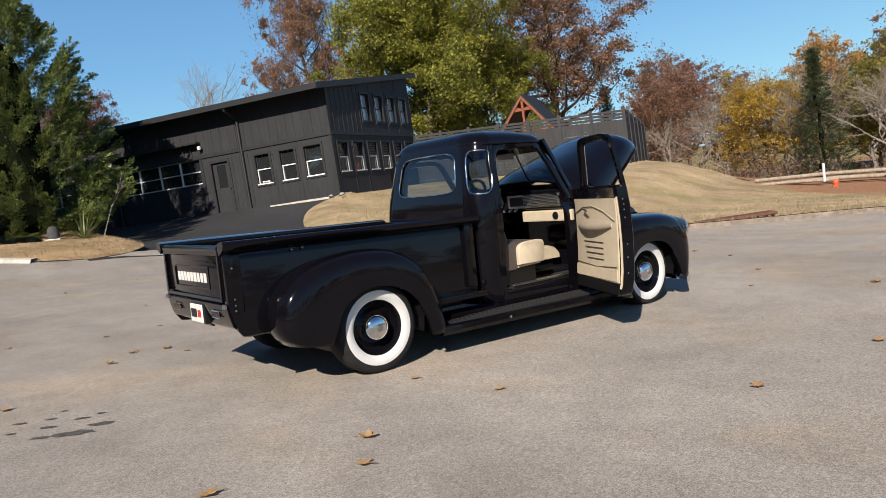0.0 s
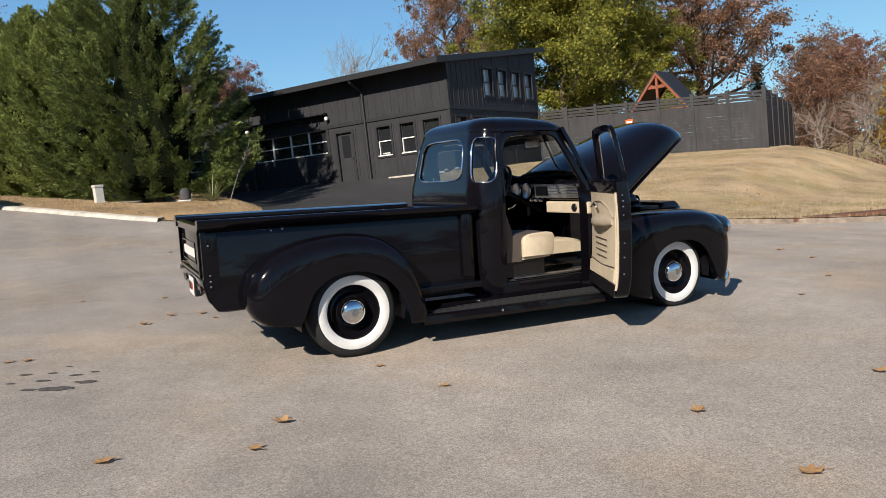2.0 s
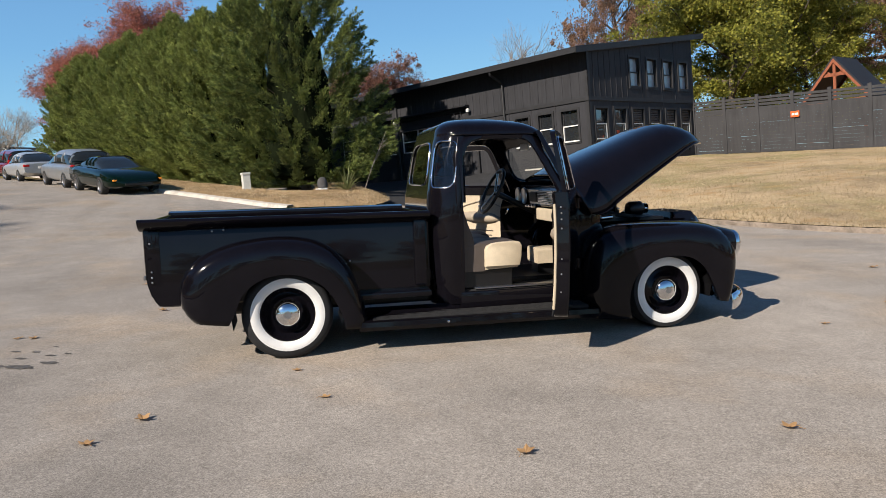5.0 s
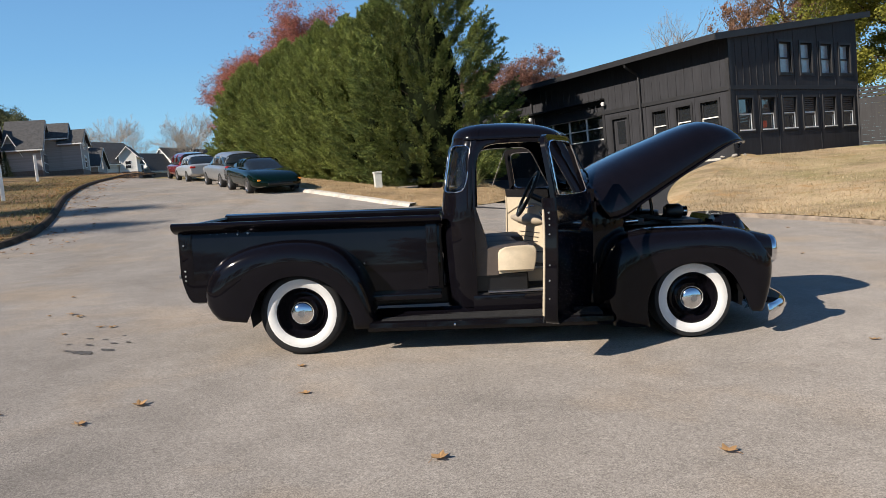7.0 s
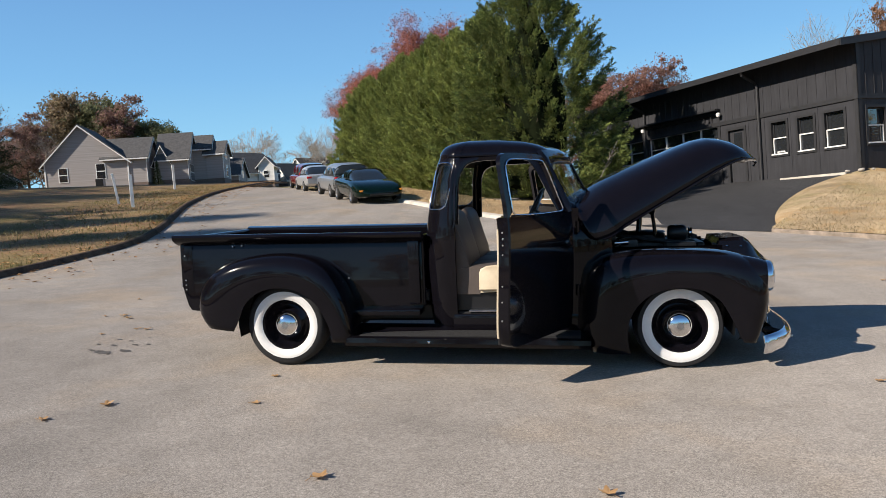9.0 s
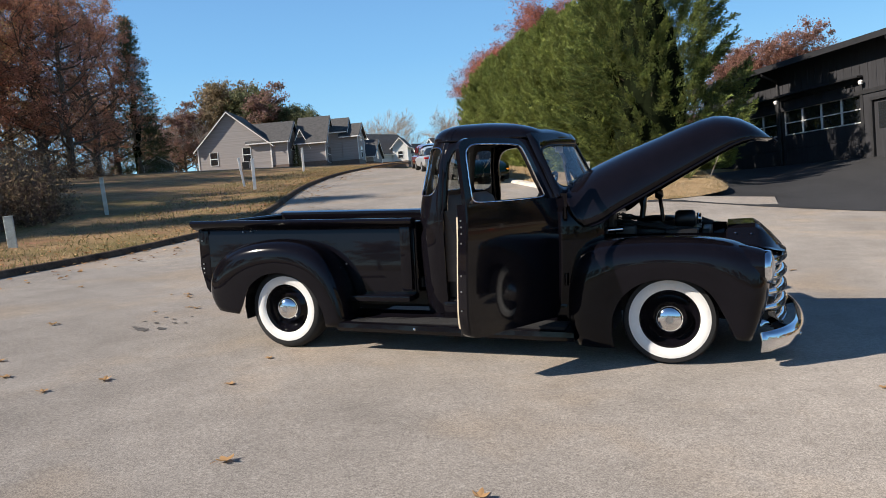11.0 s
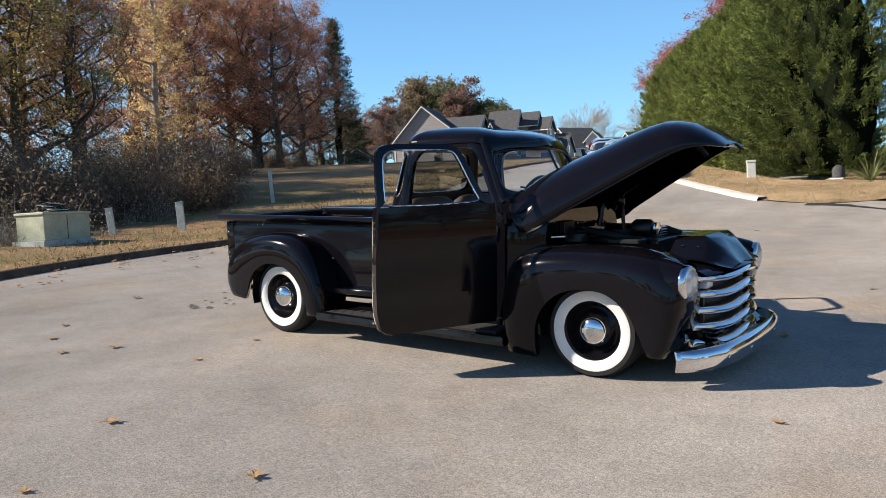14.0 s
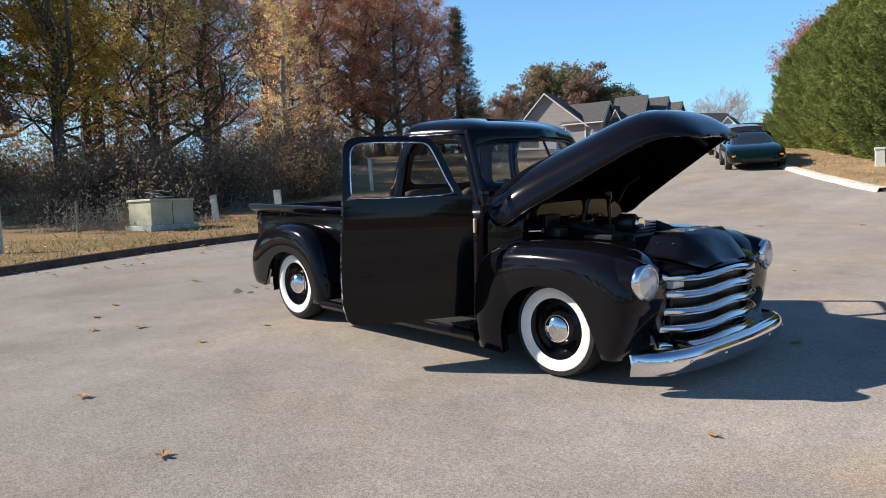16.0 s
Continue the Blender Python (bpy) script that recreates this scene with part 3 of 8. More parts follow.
# upper panes: the sky's reflection painted in as a pale base colour
M_SKY_PANE = worn("painted_sky_reflection_pane", (0.26, 0.29, 0.33), 0.12, scale=3, depth=0.0, amount=0.15, spec=0.8)
for h in FRONT[:3]:
    window(h, Matrix(), True, True, False)
for h in SIDE:
    window(h, TURN_SIDE, True, True, h[0] > 2.5)
for h in UPW:
    window(h, TURN_SIDE, True, False, False, M_SKY_PANE)
# the small door
a, b, c, d = FRONT[3]
door = thing("door", None)
door.parent = building
part("leaf", box(a, b, 0.08, 0.13, c, d, 0.004), M_SIDING, door)
bm = bmesh.new()
for x0, x1, z0, z1 in ((a - 0.1, a, c, d + 0.1), (b, b + 0.1, c, d + 0.1), (a, b, d, d + 0.1)):
    add_box(bm, x0, x1, -0.03, 0.07, z0, z1)
part("frame", bm, M_TRIM, door)
part("pane", box(a + 0.2, b - 0.2, 0.07, 0.079, 2.55, 3.5), M_PANE, door)
part("knob", tube([(a + 0.08, 0.08, 2.5), (a + 0.08, 0.0, 2.5)], 0.03), M_BRUSH, door, "bright round knob")
# two sectional garage doors, each with two rows of four panes
for a, b, c, d in FRONT[4:]:
    g = thing("garage_door", None)
    g.parent = building
    rows_z = [(1.6, 2.24), (2.24, 2.88), (2.88, 3.38), (3.38, 3.9), (3.9, 4.36)]
    for k, (z0, z1) in enumerate(rows_z):
        if k in (2, 3):
            w = (b - a) / 4
            for j in range(4):
                part("pane", box(a + j * w + 0.04, a + (j + 1) * w - 0.04, 0.13, 0.136, z0 + 0.02, z1 - 0.02), M_PANE, g)
        else:
            part("panel", box(a, b, 0.1, 0.15, z0 + 0.004, z1 - 0.004, 0.006), M_SIDING, g)
    for j in range(5):
        x = a + (b - a) * j / 4
        part("mullion", box(max(x - 0.035, a), min(x + 0.035, b), 0.085, 0.13, 2.88, 3.9), M_WHITE, g, "white mullion")
    for z in (2.88, 3.38, 3.9):
        part("rail", box(a, b, 0.08, 0.128, z - 0.022, z + 0.022), M_WHITE, g, "white rail")
    bm = bmesh.new()
    for x0, x1, z0, z1 in ((a - 0.14, a, 1.5, d + 0.14), (b, b + 0.14, 1.5, d + 0.14), (a, b, d, d + 0.14)):
        add_box(bm, x0, x1, -0.03, 0.09, z0, z1)
    part("frame", bm, M_TRIM, g)
# wall lamps and downpipes
for x in (6.2, 11.1):
    w = thing("wall_lamp", None)
    w.parent = building
    part("bracket", tube([(x, 0, 4.3), (x, -0.14, 4.42)], 0.02), M_BRUSH, w)
    part("head", lathe([(0.0, -0.02), (0.07, -0.01), (0.085, 0.1), (0.05, 0.14), (0, 0.15)], 12, 'Z'), M_WHITE, w).matrix_local = pose(x, -0.16, 4.28)
for x in (4.2, 11.05):
    z = roofline(-0.85)
    part("downpipe", tube([(x, -0.85, z - 0.03), (x, -0.8, z - 0.15), (x, -0.2, z - 0.42), (x, -0.07, z - 0.55), (x, -0.07, 1.5)], 0.055), M_TRIM, building)
# shallow hood over each garage door, and a pale edging strip along the foot of the wall
for a, b, c, d in FRONT[4:]:
    part("door_hood", box(a - 0.2, b + 0.2, -0.3, -0.03, d + 0.16, d + 0.24, 0.01), M_ROOF, building)
edging = part("edging_strip", box(0.35, 3.1, -0.34, -0.28, 1.40, 1.505, 0.008), M_KERB)
edging.matrix_world = BUILD
tagged(edging, "narrow pale edging strip along the wall's foot", "edging")
M_STONE = worn("rough_stone", (0.34, 0.31, 0.27), 0.9, scale=14, depth=0.6, amount=0.3)
for x, y, r in ((-0.25, -0.35, 0.10), (0.15, -0.5, 0.08), (-0.5, -0.1, 0.06)):
    bm = bmesh.new()
    bmesh.ops.create_icosphere(bm, subdivisions=2, radius=r)
    for v in bm.verts:
        v.co *= 1 + 0.3 * noise.noise(v.co * 9 + Vector((x * 9, 0, 0)))
        v.co.z *= 0.6
    rock = part("stone", bm, M_STONE)
    rock.matrix_world = BUILD @ pose(x, y, 1.53)
    tagged(rock, "pale stone lying at the building's corner", "stone", "stones at the wall")

# ---- slatted fence beside the building ----
FENCE = Matrix.Translation((18.64, 25.17, 0)) @ Matrix.Rotation(radians(-57), 4, 'Z')


def fence_top(s):
    return 3.98 - 0.048 * s


def fence_foot(s):
    return 1.55 - 0.05 * s


def fence_run(m, length, label, bays):
    f = thing("fence", m, label, "fence")
    for k in range(bays + 1):
        x = length * k / bays
        part("post", box(x - 0.07, x + 0.07, -0.06, 0.08, fence_foot(x) - 0.4, fence_top(x) + 0.06), M_FENCE, f)
    for k in range(bays):
        x0, x1 = length * k / bays + 0.07, length * (k + 1) / bays - 0.07
        for j in range(17):
            t = j / 17
            h = 0.14
            gap = (0.0015 if (j * 7 + k * 5) % 11 else 0.006) if j < 13 else 0.04
            bm = bmesh.new()
            add_box(bm, x0, x1, -0.02, 0.01, 0, 1)
            for v in bm.verts:
                lo = fence_foot(v.co.x) + (fence_top(v.co.x) - fence_foot(v.co.x)) * t
                hi = fence_foot(v.co.x) + (fence_top(v.co.x) - fence_foot(v.co.x)) * (j + 1) / 17 - gap
                v.co.z = hi if v.co.z > 0.5 else lo
            part("board", bm, M_FENCE, f)
    return f


fence_run(FENCE, 10.25, "tall dark grey fence of level boards with gaps at the top", 7)
fence_run(FENCE @ Matrix.Translation((10.25, 0, 0)) @ Matrix.Rotation(radians(90), 4, 'Z') @ Matrix.Translation((0, 0, -0.45)), 9.0, "tall dark fence run going back from the corner post", 5)
sign = part("notice", box(4.33, 4.68, -0.1, -0.085, 2.72, 2.97, 0.003), material("orange_sheet", (0.75, 0.12, 0.02), 0.5))
sign.matrix_world = FENCE
tagged(sign, "small orange notice fixed to the fence boards", "sign")
for k, (x, w) in enumerate(((4.38, 0.1), (4.5, 0.13))):
    part("line", box(x, x + w, -0.104, -0.1, 2.8, 2.89), M_WHITE, sign)

# notices behind the panes
note = part("notice", box(1.90, 2.16, 0.088, 0.096, 2.5, 2.75, 0.002), material("red_notice", (0.6, 0.09, 0.03), 0.6))
note.matrix_world = BUILD @ TURN_SIDE
tagged(note, "square red notice behind the workshop window", "notice")
strip = part("notice", box(2.2 + 0.95, 2.2 + 1.35, 0.085, 0.095, 2.46, 2.56, 0.002), M_TRIM)
strip.matrix_world = BUILD
tagged(strip, "dark notice strip with pale lettering bars in the window", "notice")
for k in range(5):
    part("lettering_bar", box(3.17 + 0.074 * k, 3.225 + 0.074 * k, 0.080, 0.0852, 2.485, 2.535), M_WHITE, strip)

# ---- open timber shelter behind the fence ----
shelter = thing("shelter", Matrix.Translation((25.5, 24.3, -0.32)) @ Matrix.Rotation(radians(-60), 4, 'Z') @ Matrix.Diagonal((0.76, 0.6, 1, 1)), "open timber shelter with a steep red-brown gable", "shelter")
for x in (-1.6, 1.6):
    for y in (0, 4):
        part("post", box(x - 0.08, x + 0.08, y - 0.08, y + 0.08, 1.0, 3.9), M_TIMBER, shelter)
for sx in (-1, 1):
    bm = loft([[(0, y, 5.75), (0, y, 5.87), (sx * 2.1, y, 3.87), (sx * 2.1, y, 3.75)] for y in (-0.4, 4.4)], True, True)
    part("roof_slope", bm, M_ROOF, shelter)
    for y in (-0.42, 4.3):
        part("rafter", loft([[(0, y, 5.58), (0, y, 5.76), (sx * 2.1, y, 3.76), (sx * 2.1, y, 3.58)], [(0, y + 0.1, 5.58), (0, y + 0.1, 5.76), (sx * 2.1, y + 0.1, 3.76), (sx * 2.1, y + 0.1, 3.58)]], True, True), M_TIMBER, shelter)
    part("brace", tube([(0, -0.2, 4.9), (sx * 0.5, -0.2, 5.2)], 0.06, 4), M_TIMBER, shelter)
part("king_post", box(-0.08, 0.08, -0.3, -0.14, 3.7, 5.7), M_TIMBER, shelter)
part("tie_beam", box(-0.75, 0.75, -0.3, -0.14, 4.95, 5.1), M_TIMBER, shelter)
part("beam", box(-1.8, 1.8, -0.1, 0.1, 3.65, 3.85), M_TIMBER, shelter)

# ---- trees ----


def leaf_cloud(name, centres, normals, sizes, aspect, mat, parent, droop=0.0, seed=1, kind=""):
    """Many small leaves as one mesh: a bent quad at each centre, facing its normal."""
    rng = np.random.default_rng(seed)
    n = len(centres)
    nn = normals / np.maximum(np.linalg.norm(normals, axis=1, keepdims=True), 1e-6)
    t = rng.normal(size=(n, 3))
    t -= (t * nn).sum(1, keepdims=True) * nn
    t /= np.maximum(np.linalg.norm(t, axis=1, keepdims=True), 1e-6)
    b = np.cross(nn, t)
    s = sizes[:, None]
    quad = np.stack([centres - t * s, centres - b * s * aspect - nn * s * 0.15, centres + t * s - nn * s * 0.3, centres + b * s * aspect - nn * s * 0.15], 1).reshape(-1, 3)
    me = bpy.data.meshes.new(name)
    me.vertices.add(4 * n)
    me.vertices.foreach_set("co", quad.ravel())
    me.loops.add(4 * n)
    me.loops.foreach_set("vertex_index", np.arange(4 * n))
    me.polygons.add(n)
    me.polygons.foreach_set("loop_start", np.arange(n) * 4)
    me.update(calc_edges=True)
    me.materials.append(mat)
    ob = new(name, me)
    ob.parent = parent
    return ob


def limbs(height, spread, first, count, seed, r0, twigs=3):
    """A tapered trunk with limbs and twigs as one bmesh, and the twig ends."""
    rng = random.Random(seed)
    bm = bmesh.new()
    trunk = [Vector((0.03 * height * math.sin(k * 1.3 + seed) * k / 8, 0.03 * height * math.cos(k * 1.7 + seed) * k / 8, -0.3 + height * 0.94 * k / 8)) for k in range(9)]
    tube(trunk, [r0 * (1.25 if k == 0 else 1 - 0.88 * k / 8) for k in range(9)], 8, bm)
    ends = []
    for i in range(count):
        f = first + (0.95 - first) * (i + rng.random() * 0.6) / count
        base = trunk[min(int(f * 8), 7)].lerp(trunk[min(int(f * 8) + 1, 8)], f * 8 - int(f * 8))
        a = i * 2.4 + rng.random()
        reach = spread * (1.05 - 0.55 * max(0, f - 0.4) / 0.6) * rng.uniform(0.65, 1.05)
        tip = base + Vector((math.cos(a) * reach, math.sin(a) * reach, reach * rng.uniform(0.25, 0.9)))
        mid = base.lerp(tip, 0.5) + Vector((0, 0, -0.08 * reach)) + Vector((rng.uniform(-.1, .1), rng.uniform(-.1, .1), 0)) * reach
        r = r0 * (1 - 0.8 * f) * 0.5
        tube([base, mid, tip], [r, r * 0.6, r * 0.15], 5, bm)
        ends += [mid, tip]
        for _ in range(twigs):
            q = base.lerp(tip, rng.uniform(0.35, 1.0))
            e = q + Vector((rng.uniform(-1, 1), rng.uniform(-1, 1), rng.uniform(-0.1, 1))) * reach * 0.42
            tube([q, q.lerp(e, 0.5) + Vector((0, 0, 0.04 * reach)), e], [r * 0.35, r * 0.22, r * 0.07], 4, bm)
            ends.append(e)
    return bm, ends


def broadleaf(name, height, spread, mat, count, seed, size=0.16, first=0.3, bark_mat=None, thin=1.0, label="", category="tree", r0=None, group="", lush=0.5):
    """A broadleaved tree, built at the origin. lush: how evenly its sprays carry leaves."""
    rng = np.random.default_rng(seed)
    tr = thing(name, None, label, category, group)
    bm, ends = limbs(height, spread, first, 24, seed, r0 or height * 0.02, 7)
    part("trunk", bm, bark_mat or M_BARK, tr, smooth=60)
    e = np.array([tuple(v) for v in ends])
    # each limb end carries several small sprays, some of them nearly bare
    sprays = 5
    sp = np.repeat(e, sprays, 0) + rng.normal(size=(len(e) * sprays, 3)) * spread * 0.13 * (1, 1, 0.8)
    weight = rng.gamma(lush, 1.0, len(sp)) + 0.02
    pick = rng.choice(len(sp), count, p=weight / weight.sum())
    blob = rng.uniform(0.35, 1.0, len(sp))[pick] * spread * 0.085 * thin
    c = sp[pick] + rng.normal(size=(count, 3)) * blob[:, None] * (1.0, 1.0, 0.7)
    nrm = rng.normal(size=(count, 3)) + (0, 0, 0.7)
    leaf_cloud("crown", c, nrm, size * rng.uniform(0.6, 1.3, count), 0.62, mat, tr, seed=seed)
    return tr


def cypress(name, height, radius, mat, boughs, seed, label, group, sweep=1.1, sprays=15, leaves=44, full=2.2, core=0.40):
    """A dense evergreen: upswept boughs, each carrying flat sprays of small scale leaves, with dark gaps between the boughs."""
    rng = np.random.default_rng(seed)
    tr = thing(name, None, label, "tree", group)
    bm, _ = limbs(height * 0.9, radius * 0.5, 0.1, 12, seed, height * 0.018, 1)
    part("trunk", bm, M_BARK, tr, smooth=60)

    def unit(v):
        return v / np.maximum(np.linalg.norm(v, axis=-1, keepdims=True), 1e-6)

    # boughs, spread evenly over the height by a golden turn
    k = np.arange(boughs)
    h = ((k + rng.uniform(0, 1, boughs)) / boughs) ** 1.15
    a = k * 2.39996 + rng.normal(size=boughs) * 0.25
    prof = radius * np.clip(1.02 * (1 - h ** full), 0.03, None) * np.clip(0.76 + h * 2.0, 0, 1)
    lump = 1 + 0.10 * np.sin(a * 3 + h * 9 + seed) + 0.08 * np.sin(a * 5 - h * 14) + rng.normal(size=boughs) * 0.09
    reach = prof * lump
    rad = np.stack([np.cos(a), np.sin(a), np.zeros(boughs)], 1)
    way = unit(rad + np.array((0, 0, 1.0)) * (sweep * (0.45 + 1.25 * h[:, None])) + rng.normal(size=(boughs, 3)) * 0.16)
    long = rng.uniform(0.75, 1.5, boughs) * (1 - 0.35 * h) * height / 8.2
    # the bough ends at the crown's outline
    tip = rad * reach[:, None] + np.array((0, 0, 1.0)) * (0.1 + h * (height - 0.5))[:, None]
    root = tip - way * long[:, None]
    # sprays along each bough, shorter towards its tip
    n = boughs * sprays
    b = np.repeat(k, sprays)
    f = np.tile((np.arange(sprays) + 0.5) / sprays, boughs) + rng.normal(size=n) * 0.03
    at = root[b] + way[b] * (f * long[b])[:, None]
    off = unit(np.cross(way[b], rng.normal(size=(n, 3))))
    dirs = unit(way[b] * 1.0 + off * rng.uniform(0.2, 0.75, n)[:, None] + rad[b] * 0.2)
    size = rng.uniform(0.28, 0.55, n) * (1.15 - 0.55 * f) * height / 8.2
    flat = unit(np.cross(dirs, rng.normal(size=(n, 3))))
    # small leaves in a flat fan on each spray
    m = n * leaves
    q = np.repeat(np.arange(n), leaves)
    g = rng.uniform(0.0, 1.0, m) ** 0.8
    sway = rng.normal(size=m) * 0.22 * (1.05 - g)
    c = at[q] + (dirs[q] * g[:, None] + flat[q] * sway[:, None]) * size[q][:, None] + rng.normal(size=(m, 3)) * 0.018
    c[:, 2] = np.maximum(c[:, 2], 0.05)
    d = unit(dirs[q] + flat[q] * (sway * 2.2)[:, None] + rng.normal(size=(m, 3)) * 0.25)
    w = unit(np.cross(d, np.cross(dirs[q], flat[q]) + rng.normal(size=(m, 3)) * 0.5))
    ln = rng.uniform(0.05, 0.11, m)[:, None]
    wd = ln * 0.17
    quad = np.stack([c, c + d * ln * 0.45 - w * wd, c + d * ln, c + d * ln * 0.45 + w * wd], 1).reshape(-1, 3)
    me = bpy.data.meshes.new("crown")
    me.vertices.add(4 * m)
    me.vertices.foreach_set("co", quad.ravel())
    me.loops.add(4 * m)
    me.loops.foreach_set("vertex_index", np.arange(4 * m))
    me.polygons.add(m)
    me.polygons.foreach_set("loop_start", np.arange(m) * 4)
    me.update(calc_edges=True)
    me.materials.append(mat)
    crown = new("crown", me)
    crown.parent = tr
    # near-black core: the shade deep inside the crown, put into its colour
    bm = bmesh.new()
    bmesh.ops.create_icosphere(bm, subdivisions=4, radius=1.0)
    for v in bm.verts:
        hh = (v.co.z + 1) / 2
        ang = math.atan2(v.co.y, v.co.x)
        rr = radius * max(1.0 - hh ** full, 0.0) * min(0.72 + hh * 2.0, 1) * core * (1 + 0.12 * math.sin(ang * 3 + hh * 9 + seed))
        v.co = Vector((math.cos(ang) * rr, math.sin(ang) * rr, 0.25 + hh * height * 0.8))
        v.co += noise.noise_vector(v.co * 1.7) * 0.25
    part("inner_crown", bm, M_CROWN_SHADE, tr)
    return tr


M_CYP = leafy("cypress_leaf", (0.055, 0.082, 0.02), (0.165, 0.21, 0.048), (0.36, 0.39, 0.105), 0.55, 0.3)
M_CYPD = leafy("dark_cypress_leaf", (0.028, 0.046, 0.014), (0.092, 0.128, 0.031), (0.24, 0.275, 0.07), 0.55, 0.22)
# colour of the shade inside the crowns, not of any wood
M_CROWN_SHADE = worn("painted_crown_shade", (0.008, 0.011, 0.005), 1.0, scale=4, spec=0.02)
M_OAKG = leafy("oak_green", (0.103, 0.115, 0.017), (0.23, 0.23, 0.034), (0.414, 0.38, 0.069), 0.55, 0.45)
M_OAKB = leafy("oak_brown", (0.12, 0.062, 0.04), (0.25, 0.13, 0.085), (0.42, 0.25, 0.16), 0.6, 0.45)
M_RUSS = leafy("russet_leaf", (0.14, 0.06, 0.05), (0.27, 0.125, 0.10), (0.42, 0.23, 0.18), 0.6, 0.45)
M_GOLD = leafy("gold_leaf", (0.22, 0.13, 0.02), (0.44, 0.28, 0.04), (0.66, 0.47, 0.09), 0.6, 0.45)
M_TAN = leafy("tan_leaf", (0.24, 0.135, 0.053), (0.48, 0.285, 0.112), (0.75, 0.48, 0.21), 0.6, 0.5)
M_OLIVE = leafy("olive_leaf", (0.095, 0.091, 0.023), (0.228, 0.209, 0.048), (0.456, 0.38, 0.095), 0.6, 0.5)
M_RED = leafy("red_leaf", (0.17, 0.045, 0.04), (0.36, 0.105, 0.09), (0.55, 0.22, 0.18), 0.6, 0.45)
M_PINE = leafy("pine_leaf", (0.014, 0.026, 0.012), (0.035, 0.055, 0.02), (0.07, 0.09, 0.035), 0.6, 0.15)


def place(ob, x, y, turn=0.0, scale=1.0, up=None, tall=1.0):
    ob.matrix_world = Matrix.Translation((x, y, lie(x, y) if up is None else up)) @ Matrix.Rotation(turn, 4, 'Z') @ Matrix.Diagonal((scale, scale, scale * tall, 1))
    return ob


def again(ob, x, y, turn, scale, up=None, label="", tall=1.0):
    c = copy_thing(ob, Matrix())
    place(c, x, y, turn, scale, up, tall)
    if label:
        c["label"] = label
    return c


# hedge of tall evergreens along the street
HEDGE = "row of evergreens along the street"
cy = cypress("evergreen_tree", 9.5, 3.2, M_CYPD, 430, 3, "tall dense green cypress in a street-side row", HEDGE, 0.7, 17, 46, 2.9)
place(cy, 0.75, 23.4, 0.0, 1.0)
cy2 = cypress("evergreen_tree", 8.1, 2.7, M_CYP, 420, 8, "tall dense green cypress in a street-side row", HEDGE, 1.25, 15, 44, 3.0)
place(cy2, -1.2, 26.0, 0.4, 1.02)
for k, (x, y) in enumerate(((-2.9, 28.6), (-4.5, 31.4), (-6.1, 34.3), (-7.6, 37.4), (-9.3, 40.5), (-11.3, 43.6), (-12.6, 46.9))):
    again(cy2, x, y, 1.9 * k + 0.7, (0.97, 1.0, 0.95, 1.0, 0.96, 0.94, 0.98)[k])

# ---- broadleaved trees behind the building and the fence ----
oak = broadleaf("oak_tree", 12.5, 5.6, M_OAKG, 150000, 21, 0.085, 0.16, lush=0.9, label="broad oak with yellow-green leaves behind the building")
place(oak, 28.2, 36.5, 0.3, 1.12, 1.5)
again(oak, 33.5, 36.5, 2.2, 0.8, 1.2)
oakb = broadleaf("oak_tree", 13.5, 6.3, M_OAKB, 60000, 22, 0.085, 0.22, thin=0.8, r0=0.42, label="tall oak with sparse rust-brown leaves and bare limbs")
place(oakb, 33.8, 64.0, 0.0, 0.85, 3.0, 1.75)
again(oakb, 42.5, 38.5, 1.1, 1.22, 0.5)

# prototypes for the autumn woods
M_WRED = leafy("woodland_red", (0.13, 0.045, 0.04), (0.34, 0.12, 0.09), (0.58, 0.27, 0.19), 0.6, 0.55)
M_WBRO = leafy("woodland_brown", (0.18, 0.08, 0.05), (0.42, 0.19, 0.11), (0.64, 0.36, 0.21), 0.6, 0.55)
M_WTAN = leafy("woodland_tan", (0.33, 0.22, 0.09), (0.57, 0.4, 0.18), (0.78, 0.59, 0.32), 0.6, 0.6)
M_WOLI = leafy("woodland_olive", (0.15, 0.11, 0.04), (0.36, 0.26, 0.085), (0.62, 0.45, 0.16), 0.6, 0.6)
russet = broadleaf("autumn_tree", 11.5, 3.3, M_RUSS, 24000, 31, 0.09, 0.22, label="tall tree with dark russet leaves", group="autumn woods")
place(russet, 52.0, 33.0, 0.0, 0.85, -1.2)
brown = broadleaf("autumn_tree", 12.0, 3.6, M_OAKB, 22000, 32, 0.09, 0.2, label="tall tree with rust-brown leaves", group="autumn woods")
place(brown, 56.0, 38.0, 0.5, 0.95, -1.0)
tan = broadleaf("autumn_tree", 11.5, 2.6, M_TAN, 14000, 33, 0.085, 0.2, M_PALE, 0.9, "slender tree with thin tan and yellow leaves", group="autumn woods")
place(tan, 60.0, 25.0, 0.2, 1.0, -2.5)
olive = broadleaf("autumn_tree", 9.5, 3.2, M_OLIVE, 24000, 34, 0.09, 0.12, label="leafy tree in olive and dull gold", group="autumn woods")
place(olive, 66.0, 31.0, 0.0, 1.0, -2.5)
gold = broadleaf("autumn_tree", 8.0, 3.2, M_GOLD, 22000, 35, 0.062, 0.2, label="tree with bright golden-yellow leaves", group="autumn woods")
place(gold, 37.0, 17.5, 0.0, 0.9, -2.4)


